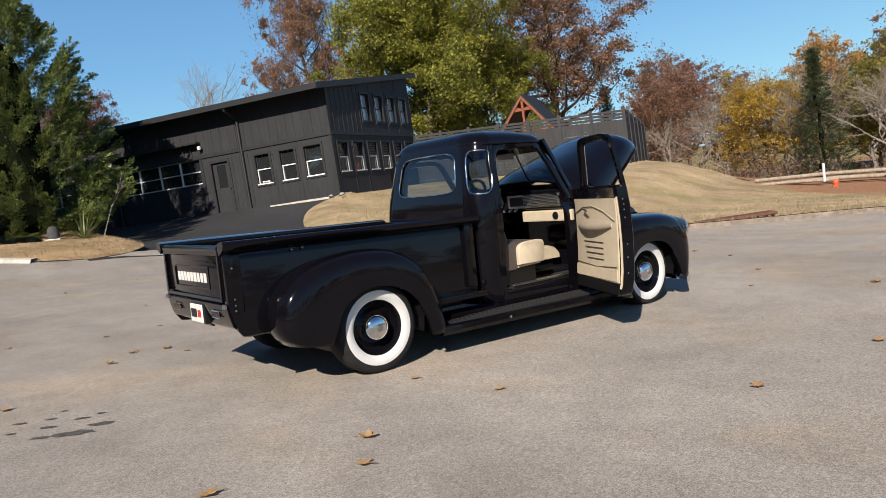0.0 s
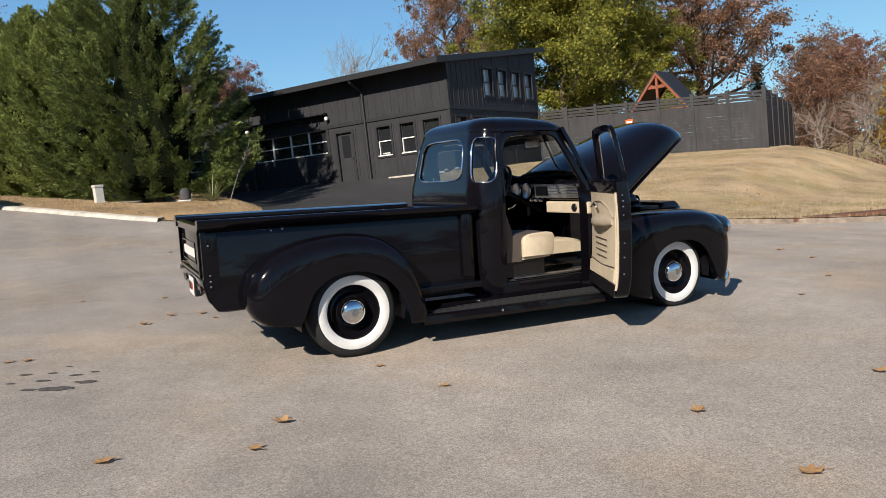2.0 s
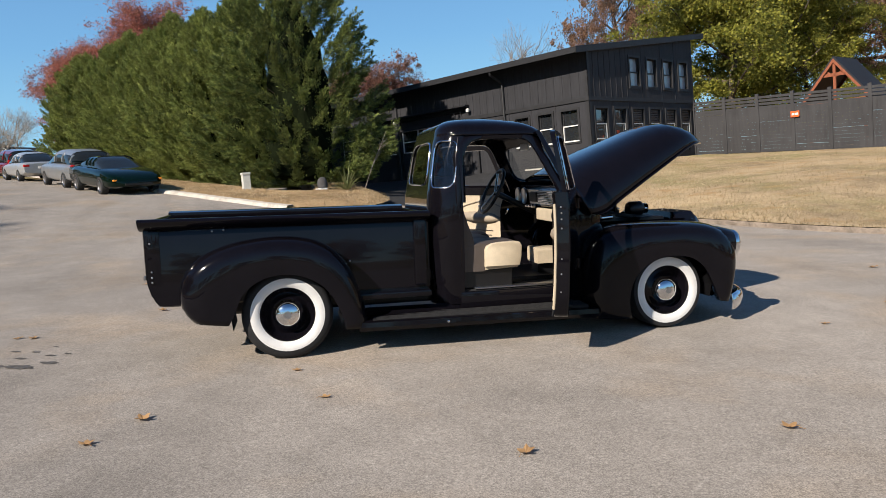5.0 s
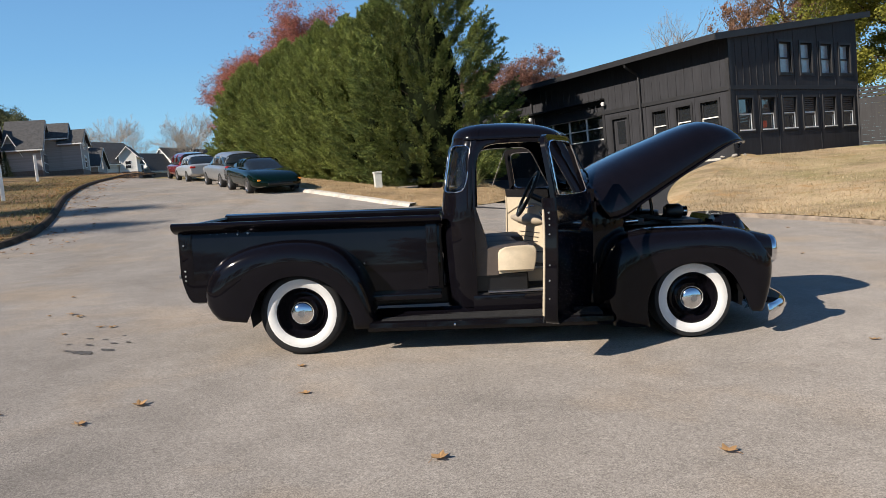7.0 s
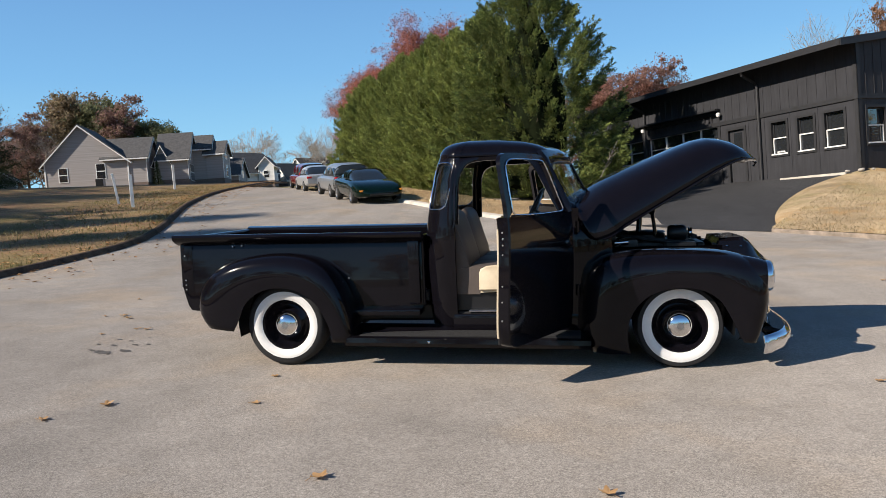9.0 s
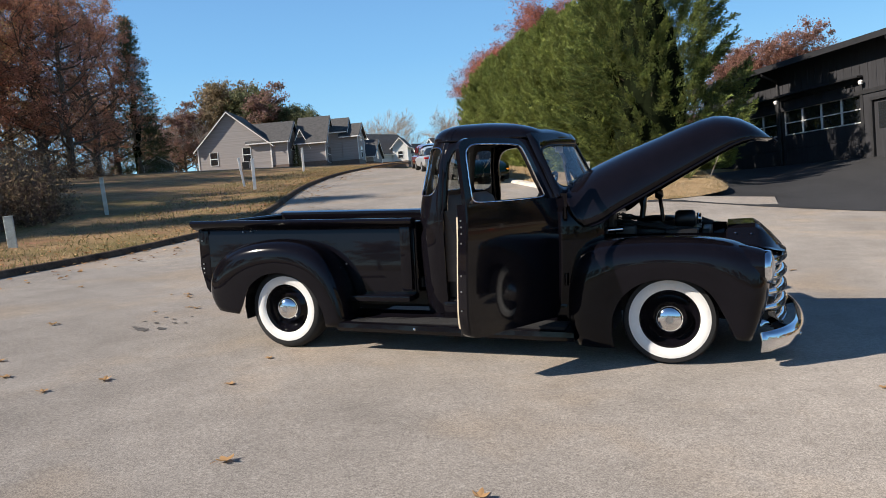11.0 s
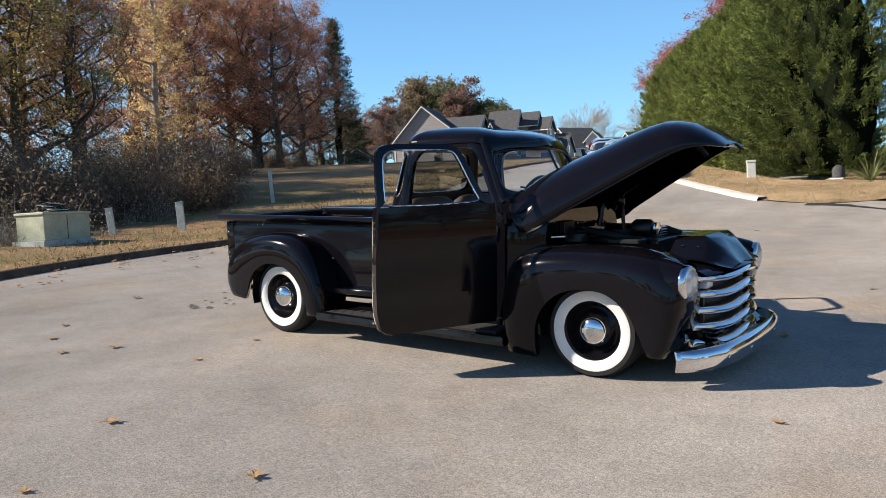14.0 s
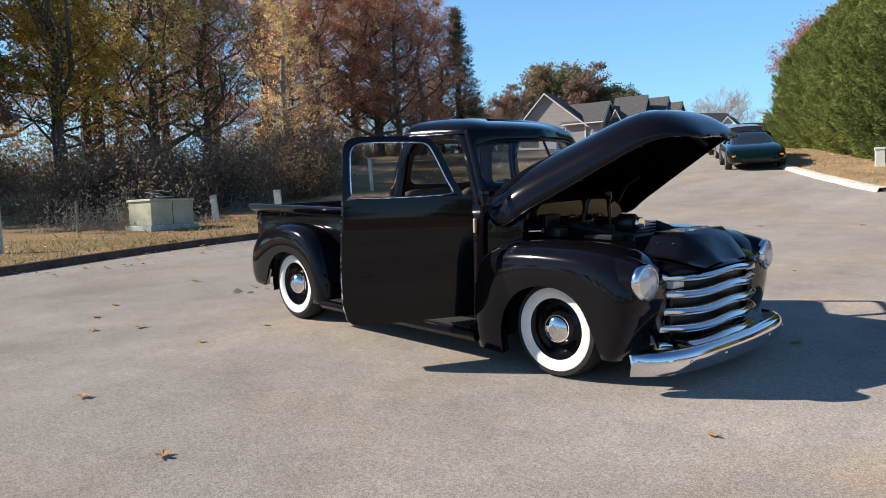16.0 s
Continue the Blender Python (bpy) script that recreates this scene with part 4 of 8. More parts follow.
def bare(name, height, spread, seed, label, mat=None, depth=6, fine=0.0045):
    """A leafless tree that forks again and again into fine twigs."""
    rg = random.Random(seed)
    tr = thing(name, None, label, "tree")
    bm = bmesh.new()
    wide = spread / height
    todo = [(Vector((0, 0, -0.3)), Vector((0, 0, 1)), height * 0.30, height * 0.017, 0)]
    while todo:
        p, d, ln, r, lv = todo.pop()
        side_way = Vector((rg.gauss(0, 1), rg.gauss(0, 1), rg.gauss(0, 0.4))) * 0.08 * ln
        mid, end = p + d * ln * 0.5 + side_way, p + d * ln
        tube([p, mid, end], [r, r * 0.85, r * 0.68], 6 if lv < 2 else (4 if lv < 4 else 3), bm, cap=False)
        if lv >= depth:
            continue
        for k in range(3 if lv < 4 else 2 + (rg.random() < 0.6)):
            at_f = 1.0 if k == 0 else rg.uniform(0.45, 1.0)
            turn = Vector((rg.gauss(0, 1), rg.gauss(0, 1), rg.gauss(0, 0.5)))
            nd = (d + turn.normalized() * (0.35 if k == 0 else 0.75) * (0.6 + wide) + Vector((0, 0, 0.16))).normalized()
            todo.append((p.lerp(end, at_f), nd, ln * rg.uniform(0.62, 0.85), max(r * (0.68 if k == 0 else 0.5), fine * height / 10), lv + 1))
    part("trunk", bm, mat or M_PALE, tr, smooth=60)
    return tr


naked = bare("bare_tree", 10.0, 6.5, 43, "leafless tree with fine grey twigs")
place(naked, 26.0, 82.0, 0.0, 1.55, 4.0, 1.15)
pine = cypress("pine_tree", 9.5, 1.8, M_PINE, 260, 51, "dark green narrow conifer", "conifers", 0.15, 10, 26, 1.3, 0.12)
place(pine, 35.1, 13.4, 0.0, 0.82, -2.2)
again(pine, 22.5, 82.0, 1.0, 1.15, 3.2)
again(pine, 27.5, 83.0, 2.0, 1.15, 3.2)
again(pine, 47.0, 37.0, 3.0, 0.9, -0.6)
red = broadleaf("maple_tree", 12.0, 4.2, M_RED, 110000, 61, 0.065, 0.15, label="red maple behind the hedge", lush=4.0, thin=1.5)
place(red, -8.5, 47.5, 0.0, 0.91)
again(red, -13.7, 53.0, 2.0, 0.78)
plum = broadleaf("plum_tree", 9.0, 3.4, M_RUSS, 60000, 62, 0.07, 0.2, lush=1.2, label="dark red ornamental tree beyond the garage")
place(plum, 7.2, 44.5, 0.0, 0.84, 1.9)
again(plum, 4.0, 47.0, 1.2, 0.8, 2.2)

# the tall woods beyond the verge
rng = random.Random(12)
WOOD = "autumn woods beyond the verge"
tall_red = broadleaf("woodland_tree", 20.0, 4.6, M_WRED, 26000, 131, 0.08, 0.08, thin=1.15, label="tall tree with dark russet-red leaves", group=WOOD)
tall_brown = broadleaf("woodland_tree", 21.0, 5.0, M_WBRO, 21000, 132, 0.08, 0.1, thin=1.1, label="tall tree with rust-brown leaves", group=WOOD)
tall_gold = broadleaf("woodland_tree", 19.0, 3.6, M_WTAN, 20000, 133, 0.075, 0.08, M_PALE, 1.0, "slender pale-stemmed tree with thin yellow and tan leaves", group=WOOD)
tall_olive = broadleaf("woodland_tree", 15.0, 4.4, M_WOLI, 26000, 134, 0.07, 0.10, thin=1.1, label="leafy tree in olive and dull gold", group=WOOD)
tall_bare = bare("bare_tree", 19.0, 5.5, 141, "tall half-bare tree with crooked dark limbs", M_BARK)
place(tall_red, -48.4, 41.4, 0.3, 0.9)
place(tall_brown, -58.0, 38.0, 1.3, 1.05)
place(tall_gold, -56.0, 42.0, 0.6, 1.05)
place(tall_olive, -34.0, 12.0, 0.6, 1.0)
place(tall_bare, -31.0, 6.3, 2.0, 0.95)
WOODS = [(-56, 54, tall_red, 0.94), (-51.4, 48.1, tall_red, 0.9), (-53, 42.5, tall_brown, 0.9), (-50.5, 41, tall_red, 0.95), (-61, 46, tall_brown, 1.1), (-53, 36, tall_red, 1.05),
         (-51, 31, tall_red, 0.95), (-47, 27, tall_gold, 0.95), (-43, 17, tall_red, 0.95), (-46, 22, tall_red, 0.9), (-44, 6, tall_brown, 1.0), (-32.0, 7.5, gold, 1.15), (-36.5, 15.5, tall_brown, 0.7),
         (-41, 11, tall_red, 0.95), (-36, 2, tall_gold, 0.9), (-33, -2, tall_olive, 0.9), 
         # these stand out of view, added to shade the verge and the brush
         (-30, -5, olive, 1.4), (-33, -1, brown, 1.3), (-33, -19, olive, 1.5), (-31.5, 1, russet, 1.2), (-35, -15, russet, 1.4), (-37, -4, tall_brown, 0.85), (-36, 0, tall_brown, 0.85), (-39, -8, tall_red, 0.9)]
for x, y, proto, k in WOODS:
    again(proto, x + rng.uniform(-.8, .8), y + rng.uniform(-.8, .8), rng.uniform(0, 6.28), k * rng.uniform(0.94, 1.06))
again(pine, -55.2, 56.4, 0.7, 1.84)
again(pine, -60.0, 34.0, 0.2, 1.9)
again(tall_bare, -37.0, 9.5, 0.7, 1.0)
again(tall_bare, -45.0, 14.0, 3.7, 1.0)
again(tall_bare, -34.5, -7.0, 4.7, 0.95)
# two unseen pines, added to throw narrow shadow streaks across the road
again(pine, -36.0, -11.4, 1.2, 1.95, tall=1.4)
again(pine, -36.0, -7.2, 2.2, 1.9, tall=1.4)
again(tall_bare, -58.0, 33.0, 1.7, 1.1)

# the woods past the clay bank
EAST = [(40.5, 26.5, brown, 0.72), (37.5, 25.0, brown, 0.6), (36.0, 26.0, naked, 0.6), (38.5, 22.8, naked, 0.7), (42, 22.5, brown, 0.66), (38.6, 20.6, naked, 0.72), (36.2, 19.3, naked, 0.62), (39.0, 18.6, naked, 0.8), (39.6, 17.0, naked, 0.78), (37.8, 15.6, naked, 0.66), (43.5, 14.0, naked, 0.85), (40.5, 15.2, naked, 0.75), (40.5, 18.2, naked, 0.85), (42.5, 16.5, tan, 0.8), (36.8, 15.4, naked, 0.55), (41.0, 13.0, olive, 0.75), (38.0, 12.4, naked, 0.7), (42.0, 10.5, tan, 0.78), (36.6, 10.2, naked, 0.66), (40.5, 8.0, tan, 0.85), (44.5, 12, brown, 0.8), (45, 19, naked, 0.85), (44, 6, russet, 0.8), (47.5, 15.5, olive, 0.9), (46, 24, naked, 0.75), (34.8, 22.2, naked, 0.55), (38.5, 4.5, tan, 0.75), (42, 1.0, brown, 0.85), (46, -4, olive, 0.9), (49, 9, naked, 1.0)]
for x, y, proto, s in EAST:
    again(proto, x, y, rng.uniform(0, 6.28), s, -0.2 - 0.055 * max(0, x - 24) + 0.03 * max(0, y - 14) - 0.9)

# woods on the far side of the road, which the paint of the truck mirrors
for k in range(26):
    a = radians(188 + k * 6.4)
    d = 44 + rng.uniform(-5, 6)
    x, y = 3 + d * math.cos(a), -5 + d * math.sin(a)
    again((russet, brown, tan, olive)[k % 4], x, y, rng.uniform(0, 6.28), rng.uniform(0.62, 0.8))

# far treetops beyond the houses
farred = broadleaf("far_tree", 11.5, 3.6, leafy("far_red", (0.12, 0.065, 0.06), (0.22, 0.115, 0.11), (0.34, 0.19, 0.18), 0.7, 0.4), 16000, 231, 0.13, 0.2, thin=1.2, label="dull red treetop beyond the houses", group="treetops beyond the houses")
place(farred, -84.0, 92.0, 0.0, 0.9, 8.0)
farbrown = broadleaf("far_tree", 11.5, 3.6, leafy("far_brown", (0.09, 0.065, 0.045), (0.19, 0.13, 0.085), (0.3, 0.21, 0.14), 0.7, 0.4), 14000, 232, 0.13, 0.2, thin=1.2, label="thin brown treetop beyond the houses", group="treetops beyond the houses")
place(farbrown, -86.0, 95.0, 0.0, 0.9, 8.0)
fargreen = broadleaf("far_tree", 11.5, 4.0, leafy("far_green", (0.05, 0.06, 0.03), (0.10, 0.115, 0.06), (0.19, 0.20, 0.10), 0.7, 0.35), 26000, 233, 0.14, 0.2, thin=1.5, label="dull green treetop beyond the houses", group="treetops beyond the houses")
place(fargreen, -88.0, 97.0, 0.0, 0.9, 8.0)
farpale = bare("far_tree", 14.5, 9.0, 234, "pale leafless treetop beyond the houses", bark("far_pale_bark", (0.26, 0.21, 0.17), (0.46, 0.40, 0.33)), 7, 0.011)
farpale["group"] = "treetops beyond the houses"
place(farpale, -70.0, 140.0, 0.0, 0.8, 8.0)
for k, (az, d, s, proto) in enumerate(((129.6, 118, 0.95, farred), (128.6, 122, 1.0, farbrown), (127.0, 128, 1.45, farbrown), (125.6, 128, 1.45, farbrown), (124.6, 126, 1.3, fargreen), (123.7, 122, 1.2, farred), (121.6, 122, 1.0, fargreen), (120.6, 120, 0.85, fargreen), (131.2, 112, 1.0, naked), (130.4, 115, 0.95, naked), (128.9, 112, 0.9, naked), (132.3, 106, 0.8, farbrown), (115.6, 155, 0.75, farpale), (114.4, 160, 1.1, farpale), (113.4, 158, 1.0, farpale), (112.6, 162, 0.7, farpale), (110.4, 158, 1.0, farpale), (109.5, 150, 0.95, farpale), (108.6, 150, 0.9, farpale), (133.6, 100, 0.8, naked), (135.5, 96, 0.9, brown))):
    x, y = 2.3 + d * math.cos(radians(az)), -6.25 + d * math.sin(radians(az))
    again(proto, x, y, k * 1.3, s, 8.0)


def thicket(name, spots, mat, count, size, high, seed, label, stem=None):
    """Bushes made of many arching stems with small leaves, in one mesh; each spot is (x, y, lift, reach)."""
    rg = np.random.default_rng(seed)
    sp = np.array(spots)
    # several rounded bushes about each spot
    per = 14
    hub = np.repeat(sp, per, 0)
    hub[:, :2] += rg.normal(size=(len(hub), 2)) * hub[:, 3:4] * 0.9
    tall = high * rg.uniform(0.45, 1.0, len(hub))
    wide = np.maximum(tall * rg.uniform(0.35, 0.6, len(hub)), 0.15)
    foot = np.array([lie(x, y) for x, y in hub[:, :2]]) + hub[:, 2]
    pick = rg.choice(len(hub), count, p=tall * wide / (tall * wide).sum())
    a, u, v = rg.uniform(0, math.tau, count), rg.uniform(0, 1, count) ** 0.45, rg.uniform(-0.1, 1, count)
    el = np.arcsin(np.clip(v, 0, 1))
    r = u * (1 + 0.22 * np.sin(a * 3 + pick) + 0.16 * np.sin(a * 7 + el * 5))
    pts = np.stack([hub[pick, 0] + wide[pick] * r * np.cos(a) * np.cos(el * 0.92), hub[pick, 1] + wide[pick] * r * np.sin(a) * np.cos(el * 0.92), foot[pick] + 0.05 + tall[pick] * r * np.sin(el)], 1)
    holder = thing(name, None, label, "brush", kind="stuff")
    leaf_cloud("leaves", pts, rg.normal(size=(count, 3)) + (0, 0, 0.3), size * rg.uniform(0.5, 1.4, count), 0.45, mat, holder, seed=seed)
    if stem:
        m = count // 8
        b = pick[:m]
        base = np.stack([hub[b, 0] + rg.normal(size=m) * wide[b] * 0.2, hub[b, 1] + rg.normal(size=m) * wide[b] * 0.2, foot[b] - 0.05], 1)
        top = pts[:m] + rg.normal(size=(m, 3)) * 0.08 + (0, 0, 0.1)
        mid = base * 0.45 + top * 0.55 + np.stack([np.zeros(m), np.zeros(m), tall[b] * 0.16], 1) + rg.normal(size=(m, 3)) * 0.06
        side_v = np.stack([rg.normal(size=m), rg.normal(size=m), np.zeros(m)], 1)
        side_v /= np.linalg.norm(side_v, axis=1, keepdims=True)
        wv = side_v * 0.008
        vs = np.stack([base - wv, base + wv, mid + wv * 0.7, mid - wv * 0.7, top + wv * 0.3, top - wv * 0.3], 1).reshape(-1, 3)
        me = bpy.data.meshes.new("stems")
        me.from_pydata(vs.tolist(), [], [f for k in range(m) for f in ((6 * k, 6 * k + 1, 6 * k + 2, 6 * k + 3), (6 * k + 3, 6 * k + 2, 6 * k + 4, 6 * k + 5))])
        me.materials.append(stem)
        o = new("stems", me)
        o.parent = holder
    return holder


M_BRUSH_LEAF = leafy("brush_leaf", (0.085, 0.052, 0.036), (0.165, 0.105, 0.072), (0.3, 0.205, 0.14), 0.8, 0.35)
M_STEM = worn("brush_stem", (0.15, 0.095, 0.07), 0.9, scale=8, amount=0.4)
M_SEED = leafy("seed_heads", (0.16, 0.14, 0.10), (0.3, 0.28, 0.22), (0.5, 0.47, 0.4), 0.9, 0.3)
M_BLADE = leafy("grass_blade", (0.06, 0.07, 0.02), (0.19, 0.15, 0.06), (0.42, 0.33, 0.18), 0.7, 0.3)
thicket("brush", [(-15.2, 9.2, 0, 0.9), (-15.2, 6.6, 0, 0.9), (-15.6, 4.2, 0, 1.0), (-16.5, 9.5, 0, 1.4), (-17.5, 6.0, 0, 1.6), (-17.0, 3.0, 0, 1.3), (-20.5, 9.0, 0, 2.0), (-21, 4.5, 0, 2.0), (-27, 8, 0, 2.5), (-27, 14, 0, 1.8), (-30, 14, 0, 3), (-32, 20, 0, 3), (-31, 7, 0, 3), (-38, 24, 0, 3), (-44, 30, 0, 3), (-50, 40, 0, 3.5), (-57, 48, 0, 3.5), (-63, 58, 0, 3.5)], M_BRUSH_LEAF, 150000, 0.05, 2.6, 71, "dense grey-brown brush along the edge of the woods", M_STEM)
thicket("brush", [(-14.2, 6.6, 0, 0.38), (-13.4, 2.0, 0, 0.55), (-13.9, 2.8, 0, 0.5), (-13.0, 1.2, 0, 0.28), (-14.4, 7.4, 0, 0.3), (-12.6, 1.6, 0, 0.5), (-13.2, 3.6, 0, 0.4)], M_SEED, 4500, 0.026, 1.2, 72, "pale weeds with fluffy seed heads by the verge", M_PALE)
thicket("brush", [(34.5, 20.5, -1.0, 1.5), (35.0, 17.0, -1.2, 1.5), (35.0, 13.5, -1.4, 1.6), (34.5, 9.5, -1.2, 1.6), (36, 24, -0.8, 1.5), (36.5, 6, -1.2, 2)], M_BRUSH_LEAF, 50000, 0.07, 3.4, 73, "leafless grey brush before the far woods", M_PALE)

M_UNDER = leafy("undergrowth_leaf", (0.10, 0.06, 0.03), (0.24, 0.15, 0.07), (0.42, 0.29, 0.13), 0.8, 0.45)
thicket("undergrowth", [(-38, 2, 0, 3), (-40, 8, 0, 3), (-42, 14, 0, 3), (-46, 22, 0, 3), (-50, 28, 0, 3), (-36, -4, 0, 3), (-45, 4, 0, 3), (-48, 12, 0, 3), (-55, 36, 0, 3), (-60, 46, 0, 3), (-66, 54, 0, 3.5), (-54, 20, 0, 4), (-50, 0, 0, 4)], M_UNDER, 40000, 0.10, 4.6, 74, "leafy undergrowth and saplings under the tall trees", M_BARK)


def grass_strip(name, line, sgn, near, far, count, high, seed, label, mat, height_at=None):
    """Blades of grass along a line, in one mesh."""
    rg = random.Random(seed)
    vs, fs = [], []
    for k in range(count):
        i = rg.randrange(1, len(line) - 1)
        n = side(line, i) * sgn
        o = near + (far - near) * rg.random() ** 1.6
        p = line[i].lerp(line[i + 1], rg.random()) + n * o
        z = (height_at or lie)(p.x, p.y) + 0.085
        a, h, w = rg.uniform(0, 6.28), high * rg.uniform(0.4, 1.3), rg.uniform(0.006, 0.014)
        dx, dy, lx, ly = math.cos(a) * w, math.sin(a) * w, rg.gauss(0, 0.4) * h, rg.gauss(0, 0.4) * h
        b = len(vs)
        vs += [(p.x - dx, p.y - dy, z), (p.x + dx, p.y + dy, z), (p.x + lx * 0.4 + dx * 0.7, p.y + ly * 0.4 + dy * 0.7, z + h * 0.6), (p.x + lx, p.y + ly, z + h)]
        fs.append((b, b + 1, b + 2, b + 3))
    ob = solid(name, vs, fs, mat)
    return tagged(ob, label, "grass", kind="stuff")


grass_strip("grass", KERB_L[:48], -1, 0.2, 4.2, 15000, 0.10, 81, "tufts of green and straw grass on the verge", M_BLADE)

# short dry blades on the lawn bank
rg = random.Random(84)
vs, fs = [], []
for _ in range(52000):
    i = rg.uniform(14, 58.9)
    k = int(i)
    f = rg.random() ** 1.3
    lo = lower[k].lerp(lower[k + 1], i - k)
    up = upper[k].lerp(upper[k + 1], i - k)
    n = -side(lower, k)
    a = on((lo + n * 0.15).x, (lo + n * 0.15).y, 0.115)
    q = a.lerp(up, f)
    if 0.748 * q.x - 0.664 * q.y > 11.6 + 1.5 * noise.noise(q * 0.5):
        continue
    q.z = a.z + (up.z - a.z) * f ** 0.85 + 0.035 * noise.noise(q * 0.35) - 0.01
    t, h, w = rg.uniform(0, 6.28), rg.uniform(0.025, 0.075), rg.uniform(0.006, 0.014)
    dx, dy, lx, ly = math.cos(t) * w, math.sin(t) * w, rg.gauss(0, 0.5) * h, rg.gauss(0, 0.5) * h
    b = len(vs)
    vs += [(q.x - dx, q.y - dy, q.z), (q.x + dx, q.y + dy, q.z), (q.x + lx, q.y + ly, q.z + h)]
    fs.append((b, b + 1, b + 2))
M_STRAW = leafy("straw_blade", (0.25, 0.185, 0.10), (0.39, 0.30, 0.18), (0.52, 0.42, 0.28), 0.8, 0.25)
tagged(solid("dry_grass", vs, fs, M_STRAW), "short dry straw-coloured grass on the bank", "grass", kind="stuff")

# dry grass and needles standing up on the island
rg = random.Random(86)
vs, fs = [], []
for _ in range(16000):
    i = rg.uniform(0, 48.9)
    k = int(i)
    f = rg.random() ** 1.6
    q = IN[k].lerp(IN[k + 1], i - k).lerp(OUT[k].lerp(OUT[k + 1], i - k), f)
    z = lie(q.x, q.y) + 0.02 + 0.09 * min(f * 6, 1) - 0.01
    t, h, w = rg.uniform(0, 6.28), rg.uniform(0.03, 0.09), rg.uniform(0.005, 0.011)
    dx, dy, lx, ly = math.cos(t) * w, math.sin(t) * w, rg.gauss(0, 0.8) * h, rg.gauss(0, 0.8) * h
    b = len(vs)
    vs += [(q.x - dx, q.y - dy, z), (q.x + dx, q.y + dy, z), (q.x + lx, q.y + ly, z + h)]
    fs.append((b, b + 1, b + 2))
tagged(solid("dry_grass", vs, fs, M_STRAW), "short dry grass and needles on the island", "grass", kind="stuff")

# ---- houses up the street ----
M_VINYL = clapboard("grey_vinyl_siding", (0.33, 0.305, 0.295))
M_CREAMW = clapboard("white_vinyl_siding", (0.66, 0.65, 0.62))
M_SHING = worn("grey_shingles", (0.07, 0.068, 0.068), 0.9, scale=3, depth=0.6, amount=0.35)
M_BRICK = worn("foundation_brick", (0.16, 0.12, 0.10), 0.9, scale=6)


def house(x, y, z, turn, w, deep, eave, rise, wall, label, windows=(), side_windows=(), apex=0.0):
    """A gabled house: origin at the middle of its gable wall's foot, gable towards -y."""
    h = thing("house", Matrix.Translation((x, y, z)) @ Matrix.Rotation(radians(turn), 4, 'Z'), label, "house")
    bm = loft([[(-w / 2, d, -1.5), (w / 2, d, -1.5), (w / 2, d, eave), (apex, d, eave + rise), (-w / 2, d, eave)] for d in (0, deep)], True, True)
    part("house_body", bm, wall, h)
    part("foundation", box(-w / 2 - 0.03, w / 2 + 0.03, -0.03, deep + 0.03, -1.6, 0.25), M_BRICK, h)
    for sg in (-1, 1):
        k = rise / (w / 2 - sg * apex)
        o = 0.45
        bm = loft([[(apex, d, eave + rise + 0.03), (apex, d, eave + rise + 0.2), (sg * (w / 2 + o), d, eave - k * o + 0.2), (sg * (w / 2 + o), d, eave - k * o + 0.03)] for d in (-0.4, deep + 0.4)], True, True)
        part("roof_slope", bm, M_SHING, h)
        bm = loft([[(apex, d, eave + rise - 0.12), (apex, d, eave + rise + 0.06), (sg * (w / 2 + o), d, eave - k * o + 0.06), (sg * (w / 2 + o), d, eave - k * o - 0.12)] for d in (-0.46, -0.40)], True, True)
        part("barge_board", bm, M_WHITE, h)
        part("corner_board", box(sg * w / 2 - 0.08, sg * w / 2 + 0.08, -0.06, 0.0, 0.2, eave), M_WHITE, h)
        part("gutter", box(min(sg * (w / 2 + o), sg * (w / 2 + o + 0.12)), max(sg * (w / 2 + o), sg * (w / 2 + o + 0.12)), -0.3, deep + 0.3, eave - k * o - 0.05, eave - k * o + 0.1), M_WHITE, h)
    for wx, wz, ww, wh in windows:
        win = part("window", box(wx - ww / 2, wx + ww / 2, -0.05, 0.02, wz, wz + wh), M_WHITE, h)
        for q in (0, 1):
            part("pane", box(wx - ww / 2 + 0.09, wx + ww / 2 - 0.09, -0.058, -0.05, wz + 0.08 + q * wh / 2, wz + wh / 2 - 0.04 + q * wh / 2), M_PANE, win)
    for wy, wz, ww, wh, sg in side_windows:
        a, b = sorted((sg * (w / 2 - 0.02), sg * (w / 2 + 0.05)))
        win = part("window", box(a, b, wy - ww / 2, wy + ww / 2, wz, wz + wh), M_WHITE, h)
        a, b = sorted((sg * (w / 2 + 0.05), sg * (w / 2 + 0.058)))
        part("pane", box(a, b, wy - ww / 2 + 0.1, wy + ww / 2 - 0.1, wz + 0.1, wz + wh - 0.1), M_PANE, win)
    return h


def far(az, d):
    return 2.3 + d * math.cos(radians(az)), -6.25 + d * math.sin(radians(az))


# the nearest house: a broad gable wall, with wings beside it whose gables face the street
x, y = far(125.55, 100)
NEAR = Matrix.Translation((x, y, 8.1)) @ Matrix.Rotation(radians(20), 4, 'Z')


def beside(px, py, up, turn, *rest, **more):
    p = NEAR @ Vector((px, py, up))
    return house(p.x, p.y, p.z, 20 + turn, *rest, **more)


